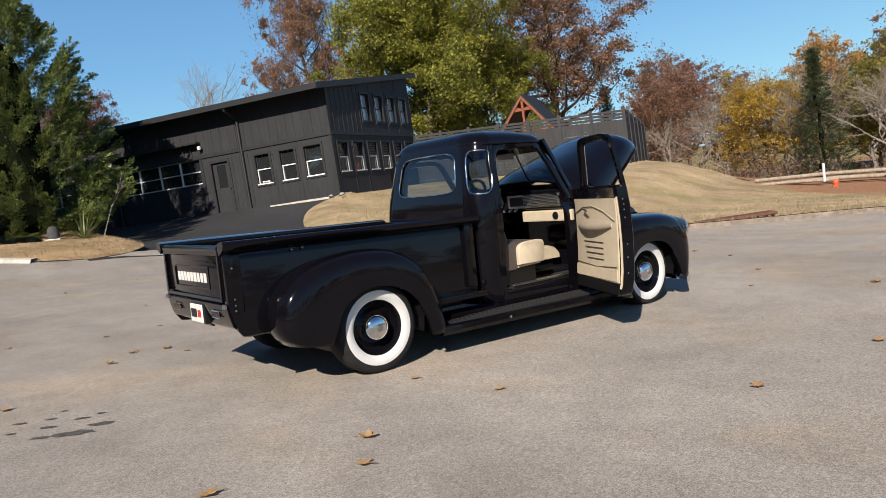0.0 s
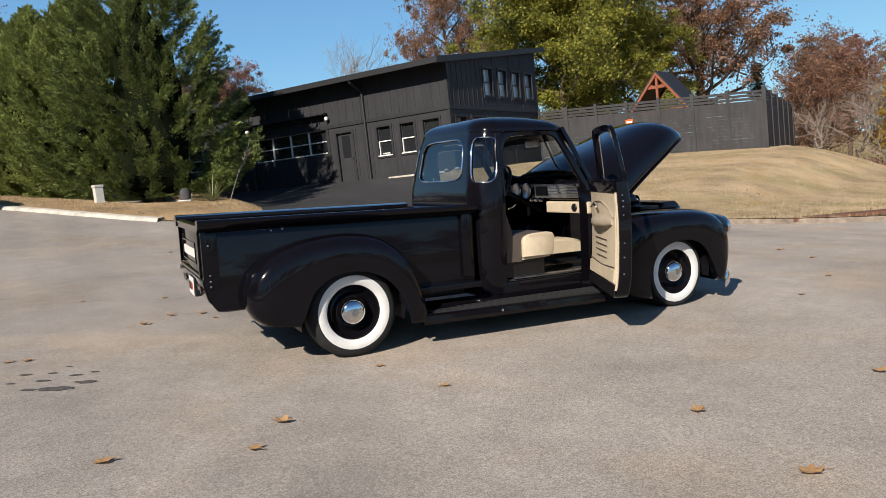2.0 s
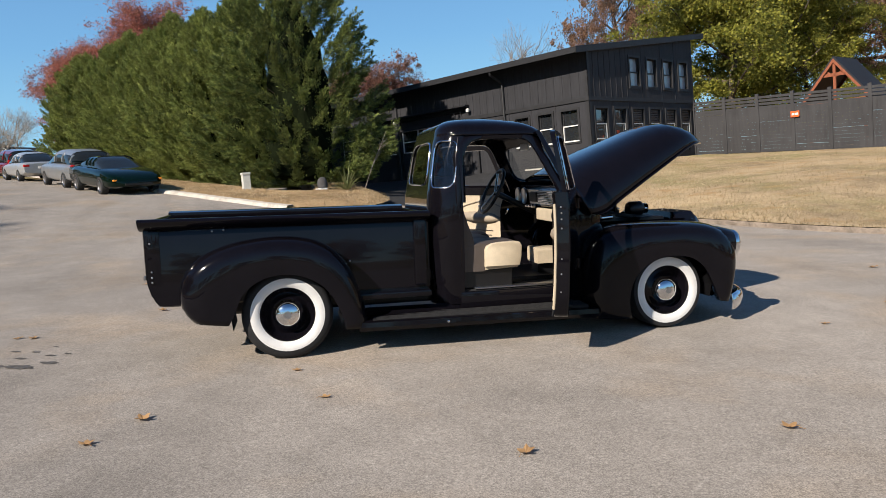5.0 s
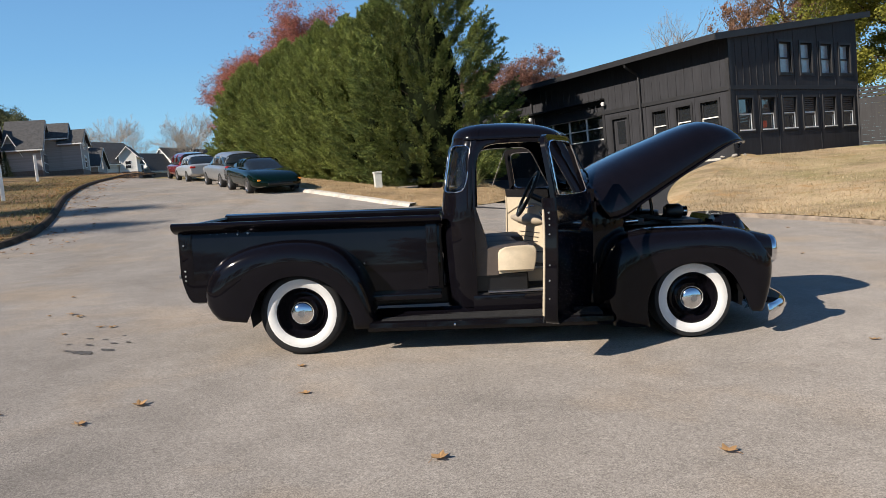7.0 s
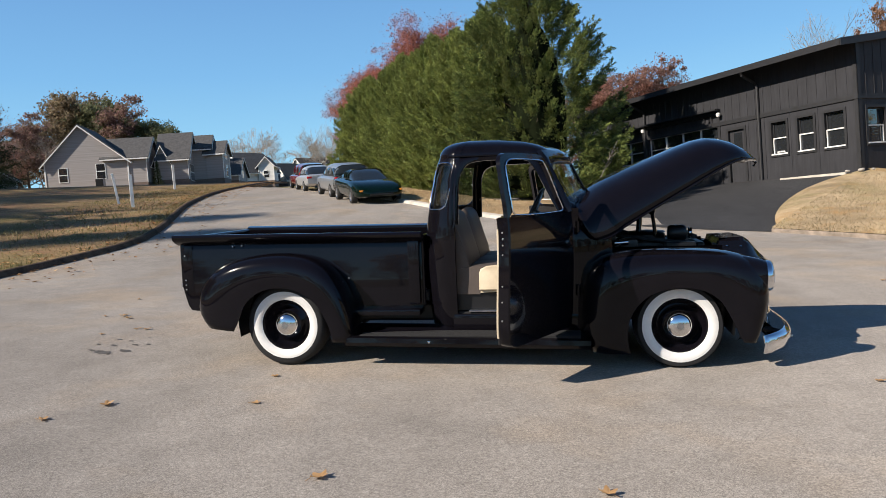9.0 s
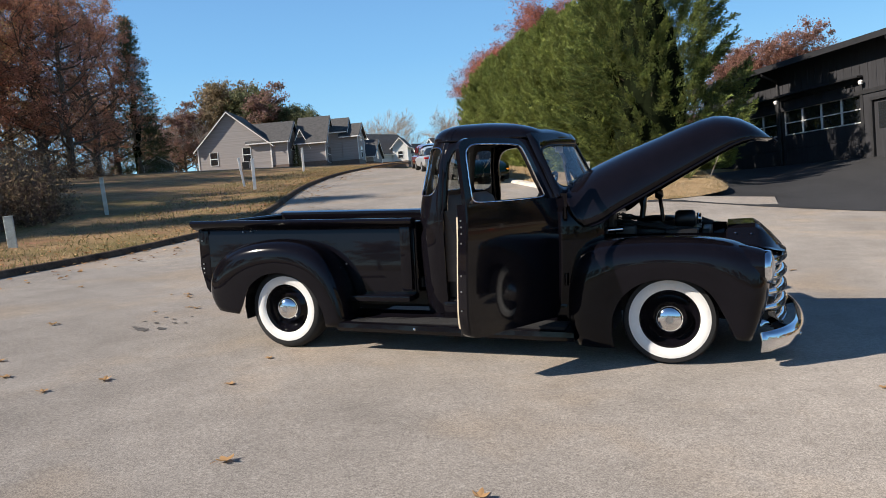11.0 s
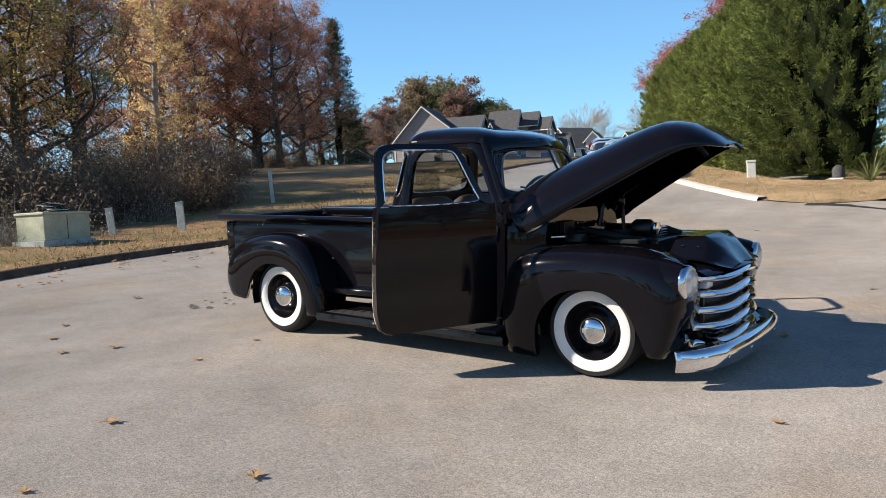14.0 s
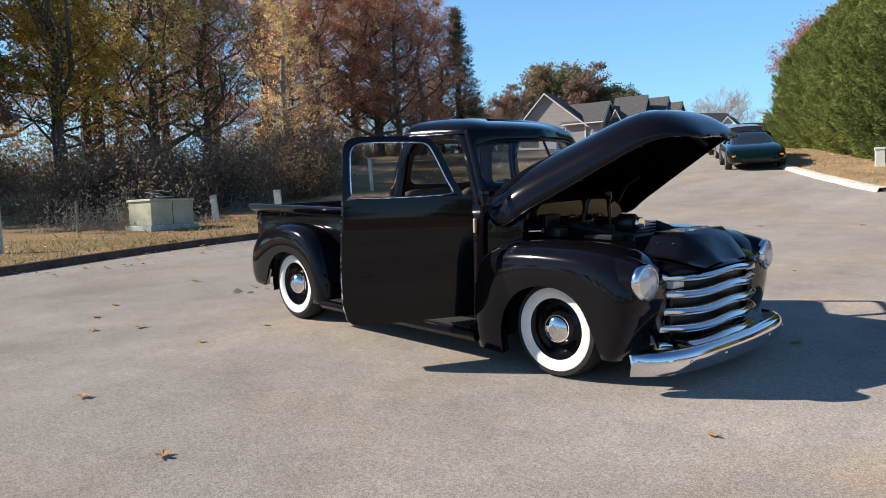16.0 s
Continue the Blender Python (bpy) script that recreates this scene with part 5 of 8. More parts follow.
beside(-0.75, 0, -0.35, 0, 9.6, 7.0, 3.45, 4.45, M_VINYL, "single-storey house with grey siding and a steep gable", [(1.6, 1.3, 1.15, 1.85), (-2.75, 1.1, 1.1, 1.75)], apex=-0.55)
beside(6.2, 3.7, 0.0, 90, 7.2, 5.0, 3.45, 2.6, M_VINYL, "grey side wing with a dark shingled roof")
beside(10.8, 5.6, 0.2, 90, 7.4, 3.6, 3.0, 3.4, M_VINYL, "grey garage wing with a steep shingled roof", [(-0.6, 0.1, 3.4, 2.2)])
beside(7.6, 2.3, 0.1, 0, 1.7, 3.0, 3.0, 1.7, M_VINYL, "small grey entrance porch with a pointed gable")
beside(13.0, 8.6, 0.3, 90, 5.0, 2.2, 4.4, 1.8, M_VINYL, "grey two-storey wing with a gable", [(0.0, 3.3, 1.0, 1.4)])
beside(14.9, 7.6, 0.3, 84, 3.8, 2.2, 3.7, 1.5, M_VINYL, "grey two-storey bay with a narrow gable", [(0.0, 2.8, 1.0, 1.4), (0.0, 0.5, 1.0, 1.6)])
unit = thing("air_conditioner", NEAR @ pose(0.9, -0.9, 0.0), "pale grey air conditioning unit beside the house wall", "air conditioner")
part("body", box(-0.5, 0.5, -0.4, 0.4, -0.3, 0.95, 0.03), M_VINYL, unit)
part("grille", box(-0.44, 0.44, -0.41, -0.4, 0.0, 0.85), M_SATIN, unit)
again(pine, *(NEAR @ Vector((7.3, 0.6, 0))).xy, 0.4, 0.36, 7.6, "slim clipped evergreen beside the porch")
# houses further on: az, distance, foot, turn off the line of sight, length, width, eave, rise
for az, d, z, turn, deep, w, eave, rise, wall, label in (
        (116.7, 120, 9.3, 0, 4.2, 6.0, 2.0, 2.4, M_VINYL, "low house with a dark shingled roof"),
        (115.1, 122, 9.1, -12, 4.4, 6.0, 1.3, 2.5, M_VINYL, "low garage with a dark shingled roof"),
        (115.9, 135, 9.7, -141, 7.0, 8.0, 1.9, 3.6, M_CREAMW, "white-sided house with a steep gable and grey roof"),
        (113.4, 133, 9.7, -100, 4.0, 2.6, 3.0, 1.4, M_CREAMW, "white dormer wing beside the steep gable"),
        (112.6, 143, 9.9, 0, 3.6, 6.0, 0.9, 2.2, M_VINYL, "small shed-like house with a dark roof"),
        (112.5, 146, 9.9, -138, 5.6, 4.4, 1.1, 2.8, M_CREAMW, "small white house with a dark steep roof"),
        (111.1, 150, 10.2, -138, 7.6, 6.0, 1.9, 2.9, M_CREAMW, "white house with a dark roof beyond the parked cars"),
        (109.0, 152, 10.2, -138, 7.6, 6.0, 1.6, 2.7, M_VINYL, "grey house with a dark roof beyond the parked cars")):
    x, y = 1.55 + d * math.cos(radians(az)), -6.32 + d * math.sin(radians(az))
    front = [(0, 0.6, 1.0, 1.4), (0, eave + 0.2, 0.9, 1.1)] if w > 3.8 and turn < -90 else ([(0, 0.7, 1.0, 1.3)] if turn else [])
    house(x, y, z, az + turn, w, deep, eave, rise, wall, label, front, [(deep / 2, 0.2, 2.0, min(1.7, eave * 0.8), -1)] if turn > -30 else [])
x, y = 4.2 + 88 * math.cos(radians(132.5)), -5.6 + 88 * math.sin(radians(132.5))
house(x, y, 6.4, 40, 3.0, 3, 1.9, 0.9, M_VINYL, "small weathered grey garden shed at the edge of the woods", [(0, 1.0, 0.7, 0.9)])

# ---- parked cars ----
M_TYRE2 = worn("car_tyre", (0.02, 0.02, 0.02), 0.8)
M_AMBER = material("amber_lens", (0.85, 0.28, 0.03), 0.2)
M_REDL = material("red_lamp", (0.45, 0.015, 0.012), 0.2)
M_CARGLASS = material("dark_car_glass", (0.015, 0.018, 0.018), 0.03, spec=0.6)
STREET = Vector((-0.39, 0.92, 0)).normalized()
LATERAL = Vector((STREET.y, -STREET.x, 0))
ALONG = Vector((-0.492, 0.871, 0))


def car(name, u, n, flip, body_rows, cab_rows, mat, label, wheels, lamps, r=0.31, k=1.0):
    """A car from cross-sections: body rows (x, half width, bottom, top), cabin rows (x, half width, base, top). x points to its nose."""
    c = STREET * u + LATERAL * n
    body_rows = [(x, w, lo * k, hi * k) for x, w, lo, hi in body_rows]
    cab_rows = [(x, w, lo * k, hi * k) for x, w, lo, hi in cab_rows]
    lamps = [(nm, x, y, z * k, sx, sy, sz, lm) for nm, x, y, z, sx, sy, sz, lm in lamps]
    ahead = ALONG * (-1 if flip else 1)
    a, b = c + ahead * wheels[0], c + ahead * wheels[1]
    tilt = math.atan2(lie(a.x, a.y) - lie(b.x, b.y), (a - b).length)
    m = Matrix.Translation(on(c.x, c.y)) @ Matrix.Rotation(math.atan2(ahead.y, ahead.x), 4, 'Z') @ Matrix.Rotation(-tilt, 4, 'Y')
    t = thing(name, m, label, "car", "cars parked along the street")
    rings = []
    for x, w, lo, hi in body_rows:
        ring = []
        for k in range(20):
            th = k * math.tau / 20
            cs, sn = math.cos(th), math.sin(th)
            ring.append((x, w * math.copysign(abs(cs) ** 0.33, cs), (lo + hi) / 2 + (hi - lo) / 2 * math.copysign(abs(sn) ** 0.42, sn)))
        rings.append(ring)
    part("body", loft(rings, True, True), mat, t, smooth=50)
    rings, glassr = [], []
    for x, w, lo, hi in cab_rows:
        ring, gl = [], []
        for k in range(13):
            th = math.pi * k / 12
            cs, sn = math.cos(th), math.sin(th)
            p = (x, w * math.copysign(abs(cs) ** 0.42, cs) * (1 - 0.16 * sn), lo + (hi - lo) * abs(sn) ** 0.42)
            ring.append(p)
        rings.append(ring)
    part("cabin", loft(rings, False), M_CARGLASS, t, "dark glazed cabin", smooth=50)
    top = max(h[3] for h in cab_rows)
    roof_rows = [rw for rw in cab_rows if rw[3] > top - 0.1]
    rings = [[(x, w * math.copysign(abs(math.cos(th)) ** 0.42, math.cos(th)) * (1 - 0.16 * math.sin(th)) * 1.01, lo + (hi - lo) * math.sin(th) ** 0.42 + 0.008) for th in [math.radians(q) for q in range(24, 157, 12)]] for x, w, lo, hi in roof_rows]
    part("roof", loft(rings), mat, t, smooth=50)
    for x in (roof_rows[0][0] - 0.05, (roof_rows[0][0] + roof_rows[-1][0]) / 2, roof_rows[-1][0] + 0.05):
        w, lo, hi = table([tuple(q) for q in sorted(cab_rows)], x)
        arc = [radians(q) for q in (1, 6, 12, 20, 30, 42)]
        for sg in (-1, 1):
            part("pillar", tube([(x, sg * w * math.cos(q) ** 0.42 * (1 - 0.16 * math.sin(q)), lo + (hi - lo) * math.sin(q) ** 0.42) for q in arc], 0.035, 6), mat, t)
    for wx in wheels:
        w = table([tuple(q) for q in sorted(body_rows)], wx)[0]
        for sg in (-1, 1):
            y0 = sg * (w - 0.10)
            wh = part("wheel", lathe([(r * 0.62, 0.11), (r * 0.9, 0.115), (r, 0.08), (r, -0.1)], 28), M_TYRE2, t, smooth=50)
            wh.matrix_local = Matrix.Translation((wx, y0, r)) @ Matrix.Scale(sg, 4, (0, 1, 0))
            part("hub", lathe([(0, 0.10), (r * 0.2, 0.105), (r * 0.55, 0.09), (r * 0.63, 0.11)], 20), M_BRUSH, wh, smooth=40)
    for nm, x, y, z, sx, sy, sz, lm in lamps:
        part(nm, box(x - sx, x + sx, y - sy, y + sy, z - sz, z + sz, min(sx, sy, sz) * 0.4), lm, t)
    return t


M_GREENCAR = paint("dark_green_paint", (0.001, 0.0055, 0.003), 0.05)
M_SILVER = worn("silver_paint", (0.42, 0.43, 0.44), 0.28, 0.7, scale=3, amount=0.08)
M_PALECAR = worn("pale_silver_paint", (0.55, 0.56, 0.57), 0.28, 0.6, scale=3, amount=0.08)
M_REDCAR = paint("dark_red_paint", (0.12, 0.008, 0.012), 0.06)
car("sports_car", 22.5, 3.1, True, [(-2.35, .80, .45, .80), (-2.2, .90, .32, .90), (-1.4, .94, .20, .93), (-0.4, .93, .18, .90), (0.6, .93, .18, .88), (1.4, .93, .20, .84), (1.9, .90, .20, .74), (2.25, .80, .24, .62), (2.42, .62, .28, .50)],
    [(-1.95, .70, .86, .90), (-1.2, .74, .86, 1.12), (-0.6, .72, .86, 1.24), (0.0, .70, .86, 1.25), (0.45, .72, .84, 1.08), (1.0, .76, .82, .86)], M_GREENCAR, "dark green low sports coupe parked facing down the street", (1.35, -1.3),
    [("marker_lamp", 2.28, -0.66, 0.50, 0.06, 0.13, 0.03, M_AMBER), ("marker_lamp", 2.28, 0.66, 0.50, 0.06, 0.13, 0.03, M_AMBER), ("intake", 2.40, 0, 0.36, 0.03, 0.45, 0.04, M_SATIN), ("fog_lamp", 2.36, -0.38, 0.40, 0.05, 0.06, 0.04, M_LENS), ("fog_lamp", 2.36, 0.38, 0.40, 0.05, 0.06, 0.04, M_LENS), ("spoiler", -2.2, 0, 1.02, 0.12, 0.8, 0.02, M_GREENCAR)])
van = [(-2.4, .82, .42, .86), (-2.25, .90, .30, .98), (-1.2, .92, .24, 1.0), (0.4, .92, .24, 1.0), (1.5, .91, .26, .98), (2.1, .86, .30, .92), (2.4, .76, .36, .78)]
car("estate_car", 27.2, 2.65, False, van, [(-2.2, .74, .95, 1.05), (-1.9, .76, .95, 1.48), (-1.0, .76, .95, 1.56), (0.2, .75, .95, 1.55), (0.7, .76, .95, 1.38), (1.3, .78, .95, 1.0)], M_SILVER, "silver high-roofed car parked facing up the street", (1.4, -1.4),
    [("tail_lamp", -2.3, 0.78, 0.80, 0.08, 0.09, 0.15, M_REDL), ("tail_lamp", -2.3, -0.78, 0.80, 0.08, 0.09, 0.15, M_REDL), ("bumper", -2.42, 0, 0.5, 0.06, 0.82, 0.09, M_SILVER)], 0.31, 0.93)
sedan = [(-2.25, .78, .42, .88), (-2.1, .86, .30, .95), (-1.2, .88, .22, .94), (0.4, .88, .22, .90), (1.4, .87, .24, .84), (2.0, .82, .28, .76), (2.25, .70, .32, .66)]
car("saloon_car", 34.3, 1.75, False, sedan, [(-1.75, .70, .90, .95), (-1.1, .72, .90, 1.34), (-0.3, .71, .90, 1.42), (0.3, .70, .88, 1.38), (1.2, .74, .85, .9)], M_PALECAR, "pale silver saloon parked along the kerb", (1.35, -1.35),
    [("tail_lamp", -2.2, 0.68, 0.78, 0.06, 0.13, 0.06, M_REDL), ("tail_lamp", -2.2, -0.68, 0.78, 0.06, 0.13, 0.06, M_REDL), ("plate", -2.26, 0, 0.68, 0.02, 0.2, 0.06, M_WHITE)], 0.29, 0.93)
car("off_road_car", 38.8, 1.55, False, van, [(-2.3, .76, .98, 1.2), (-2.1, .78, .98, 1.62), (-1.0, .78, .98, 1.72), (0.3, .77, .98, 1.70), (0.8, .78, .98, 1.5), (1.3, .8, .98, 1.05)], M_REDCAR, "dark red off-road car parked beyond the silver cars", (1.4, -1.4),
    [("tail_lamp", -2.35, 0.8, 0.95, 0.06, 0.06, 0.14, M_REDL), ("tail_lamp", -2.35, -0.8, 0.95, 0.06, 0.06, 0.14, M_REDL)], 0.32, 0.86)

# ---- posts, boxes and small things by the roadside ----
M_PALEG = worn("faded_green_box", (0.40, 0.41, 0.29), 0.7, scale=3, amount=0.2)
M_CONC = worn("pale_marker", (0.42, 0.44, 0.40), 0.85, scale=6, amount=0.25)
M_BEIGE = worn("beige_pedestal", (0.55, 0.55, 0.50), 0.6, scale=5, amount=0.1)


def slab_post(x, y, lean, w, h, mat, label, thick=0.06):
    p = thing("marker_post", Matrix.Translation(on(x, y, 0.08)) @ Matrix.Rotation(radians(35), 4, 'Z') @ Matrix.Rotation(radians(lean), 4, 'Y'), label, "post", "posts along the verge")
    part("shaft", box(-w / 2, w / 2, -thick / 2, thick / 2, -0.2, h, 0.008), mat, p)
    part("cap", box(-w / 2 - 0.006, w / 2 + 0.006, -thick / 2 - 0.006, thick / 2 + 0.006, h, h + 0.02, 0.004), mat, p)
    return p


slab_post(-12.3, 4.5, -6, 0.17, 0.68, M_CONC, "leaning grey-green marker post in weeds")
slab_post(-11.5, 5.9, -3, 0.19, 0.72, M_CONC, "grey concrete marker post on the verge")
slab_post(-13.6, 10.7, -3, 0.11, 1.12, M_CONC, "tall pale marker post on the grass")
slab_post(-8.7, -1.35, 0, 0.14, 0.80, M_CONC, "pale square post near the kerb", 0.14)
slab_post(-13.5, 17.9, 0, 0.12, 1.18, M_WHITE, "white post on the lawn", 0.10)
slab_post(-15.2, 19.6, -7, 0.09, 1.2, M_WHITE, "thin leaning white post on the lawn", 0.08)
slab_post(-21.5, 34.5, 0, 0.14, 1.5, M_WHITE, "white post beside the street", 0.14)
slab_post(-11.9, 0.95, 0, 0.04, 0.75, M_PALE, "thin pale stake beside the green cabinet", 0.04)
# big cabinet with old shingles on its lid
cab = thing("utility_cabinet", Matrix.Translation((-11.55, 2.75, 0.0)) @ Matrix.Rotation(radians(104.5), 4, 'Z'), "faded green utility cabinet on a concrete pad", "cabinet")
zc = lie(-11.55, 2.75)
part("pad", box(-0.66, 0.68, -0.45, 0.52, zc - 0.25, zc + 0.2, 0.01), M_CONC, cab)
part("body", box(-0.58, 0.60, -0.38, 0.45, zc + 0.2, zc + 0.78, 0.015, segs=2), M_PALEG, cab)
part("lid", box(-0.61, 0.63, -0.41, 0.48, zc + 0.75, zc + 0.81, 0.012), M_PALEG, cab)
part("seam", box(0.0, 0.012, -0.386, -0.38, zc + 0.22, zc + 0.74), M_SATIN, cab)
rng = random.Random(5)
for k in range(14):
    s = part("shingle", box(-0.17, 0.17, -0.1, 0.1, 0, 0.014, 0.002), M_SHING if k % 3 else M_BEIGE)
    s.matrix_world = Matrix.Translation((-11.55, 2.75, zc + 0.83 + 0.012 * k)) @ Matrix.Rotation(radians(104.5), 4, 'Z') @ pose(-0.1 + rng.uniform(-.3, .4) * (1 - k / 20), rng.uniform(-.16, .16), 0, rng.uniform(-12, 12), rng.uniform(-9, 9), rng.uniform(0, 180))
    tagged(s, "curled grey roof shingle lying loose on the cabinet lid", "shingle", "shingles on the cabinet")
# little pedestal, stone and plants on the island
pd = thing("utility_pedestal", Matrix.Translation(on(-1.35, 20.5, 0.08)) @ Matrix.Rotation(radians(20), 4, 'Z'), "small beige utility pedestal under the hedge", "pedestal")
part("body", box(-0.13, 0.13, -0.11, 0.11, -0.1, 0.52, 0.012, segs=2), M_BEIGE, pd)
part("cap", box(-0.15, 0.15, -0.13, 0.13, 0.52, 0.60, 0.02, segs=2), M_BEIGE, pd)
pot = thing("pump_cover", Matrix.Translation(on(1.25, 20.2, 0.1)), "dark rounded cover standing on a white base", "cover")
part("base", box(-0.26, 0.16, -0.14, 0.14, -0.1, 0.06, 0.03), M_WHITE, pot)
part("cover", lathe([(0.17, 0.07), (0.18, 0.22), (0.15, 0.36), (0.09, 0.43), (0, 0.45)], 14, 'Z'), M_SHING, pot, smooth=50)
M_YUCCA = leafy("yucca_leaf", (0.06, 0.08, 0.03), (0.13, 0.16, 0.06), (0.24, 0.26, 0.11), 0.5, 0.2)
yu = thing("yucca", Matrix.Translation(on(2.1, 20.2, 0.08)), "clump of long narrow green-grey leaves", "plant")
rg = random.Random(9)
for k in range(70):
    a, l, e = rg.uniform(0, 6.28), rg.uniform(0.6, 1.15), rg.uniform(0.1, 1.25)
    d = Vector((math.cos(a) * math.cos(e), math.sin(a) * math.cos(e), math.sin(e)))
    s = Vector((-math.sin(a), math.cos(a), 0)) * 0.022
    b = Vector((0, 0, 0.02)) + Vector((d.x, d.y, 0)) * 0.06
    bm = loft([[b - s, b + s], [b + d * l * 0.5 - s * 0.9, b + d * l * 0.5 + s * 0.9], [b + d * l - Vector((0, 0, 0.1 * l)) - s * 0.1, b + d * l - Vector((0, 0, 0.1 * l)) + s * 0.1]])
    part("leaf", bm, M_YUCCA, yu)
sap = thing("sapling", Matrix.Translation(on(2.75, 20.6, 0.05)), "thin leaning sapling with a few dry twigs", "sapling")
part("stem", tube([(0, 0, 0), (0.35, 0.1, 0.8), (0.85, 0.2, 1.75)], [0.022, 0.017, 0.008], 6), M_PALE, sap)
for k in range(14):
    f = 0.55 + 0.45 * k / 13
    p = Vector((0.85 * f, 0.2 * f, 1.75 * f))
    part("twig", tube([p, p + Vector((rg.uniform(-.3, .3), rg.uniform(-.3, .3), rg.uniform(0.1, .4)))], 0.006, 4), M_PALE, sap)
# storm drain in the kerb below the lawn
dr = thing("storm_drain", Matrix.Translation(on(11.12, 3.5, 0.0)) @ Matrix.Rotation(radians(-37), 4, 'Z'), "rusty iron storm drain hood set in the kerb", "drain")
part("hood", box(-0.95, 0.95, -0.10, 0.30, 0.09, 0.15, 0.01), M_RUST, dr)
part("mouth", box(-0.9, 0.9, -0.08, -0.03, -0.02, 0.09), M_SATIN, dr)
part("frame", box(-0.98, 0.98, -0.16, -0.10, -0.01, 0.02, 0.004), M_RUST, dr)
# log rails, bins, a white pipe and a hydrant by the clay bank
logm = bark("weathered_log", (0.22, 0.17, 0.12), (0.45, 0.38, 0.3))
for k, (a, b, rr) in enumerate((((26.7, 12.15, -0.50), (29.2, 7.3, -0.74), 0.08), ((27.2, 11.1, -0.74), (28.9, 7.6, -0.93), 0.085), ((25.9, 12.3, -0.66), (27.9, 9.3, -0.84), 0.07))):
    lg = part("log_rail", tube([a, tuple((p + q) / 2 + (0.05 if i == 2 else 0) for i, (p, q) in enumerate(zip(a, b))), b], rr, 8), logm, smooth=60)
    tagged(lg, "weathered fallen log used as a rail", "log", "log rails")
for k in range(4):
    bn = thing("bin", Matrix.Translation((28.0 + 0.42 * k, 7.2 - 0.38 * k, -1.1)), "black waste bin by the edge of the woods", "bin", "waste bins")
    part("body", box(-0.2, 0.2, -0.2, 0.2, 0.0, 0.62, 0.03), M_SATIN, bn)
    part("lid", box(-0.22, 0.22, -0.22, 0.22, 0.62, 0.68, 0.02), M_SATIN, bn)
wp = part("pipe", tube([(26.0, 8.9, -0.75), (26.03, 8.9, -0.05)], 0.05, 8), M_WHITE)
tagged(wp, "short white upright pipe by the logs", "pipe")
hy = thing("hydrant", Matrix.Translation((25.6, 8.3, -1.25)), "small orange-red hydrant on the clay", "hydrant")
M_HYD = worn("hydrant_paint", (0.7, 0.12, 0.05), 0.5)
part("barrel", lathe([(0.12, 0), (0.09, 0.05), (0.09, 0.42), (0.11, 0.45), (0.08, 0.55), (0.0, 0.6)], 14, 'Z'), M_HYD, hy, smooth=50)
part("nozzle", tube([(-0.16, 0, 0.33), (0.16, 0, 0.33)], 0.045, 8), M_HYD, hy)

# ---- fallen leaves and stains on the asphalt ----
M_LEAF = leafy("fallen_leaf", (0.15, 0.062, 0.025), (0.32, 0.15, 0.055), (0.5, 0.31, 0.15), 0.7, 0.2)
LEAVES = [(-.79, -1.99), (.04, -1.2), (.2, -1.88), (1.05, -3.04), (1.62, -3.76), (2.36, -3.1), (4.13, -1.15), (-2.49, .37), (-1.0, -2.31), (-3.63, 2.77), (-3.2, 1.44), (-2.8, 1.28), (-2.28, .65), (-.33, 3.48), (-.94, 3.35), (-.63, 1.52), (-.71, 1.87), (-1.26, 1.63), (-1.8, 3.78), (.12, 5.83), (1.18, 10.6), (6.34, .48), (5.22, -.59), (4.65, -2.11), (6.78, 1.33), (-1.65, -2.08), (-2.15, .62), (-5.2, 1.9), (-6.6, 2.2), (-3.1, -.41), (-2.18, -1.71), (4.0, 3.73), (4.0, 9.2), (3.72, .95), (2.34, 4.45), (-.3, 9.64), (5.98, 3.83), (0.87, -3.83), (-2.97, 1.46), (-0.99, 1.97), (7.61, 7.85)]


def leaf_mesh(seed):
    """A dry curled leaf with five lobes."""
    rg = random.Random(seed)
    pts = []
    for k in range(20):
        a = k * math.tau / 20
        lobe = 0.55 + 0.45 * abs(math.cos(a * 2.5)) ** 1.5
        r = 0.055 * lobe * rg.uniform(0.85, 1.15)
        pts.append((r * math.cos(a) * 1.25, r * math.sin(a)))
    curl = rg.uniform(4, 9)
    bm = bmesh.new()
    c = bm.verts.new((0, 0, 0.008))
    v = [bm.verts.new((x, y, 0.008 + curl * (x * x * 0.6 + y * y) + rg.uniform(0, 0.008))) for x, y in pts]
    for k in range(20):
        bm.faces.new((c, v[k], v[(k + 1) % 20]))
    tube([(0.06, 0, 0.02), (0.10, 0.01, 0.012)], 0.002, 4, bm)
    me = bpy.data.meshes.new("fallen_leaf")
    bm.to_mesh(me)
    bm.free()
    me.materials.append(M_LEAF)
    return me


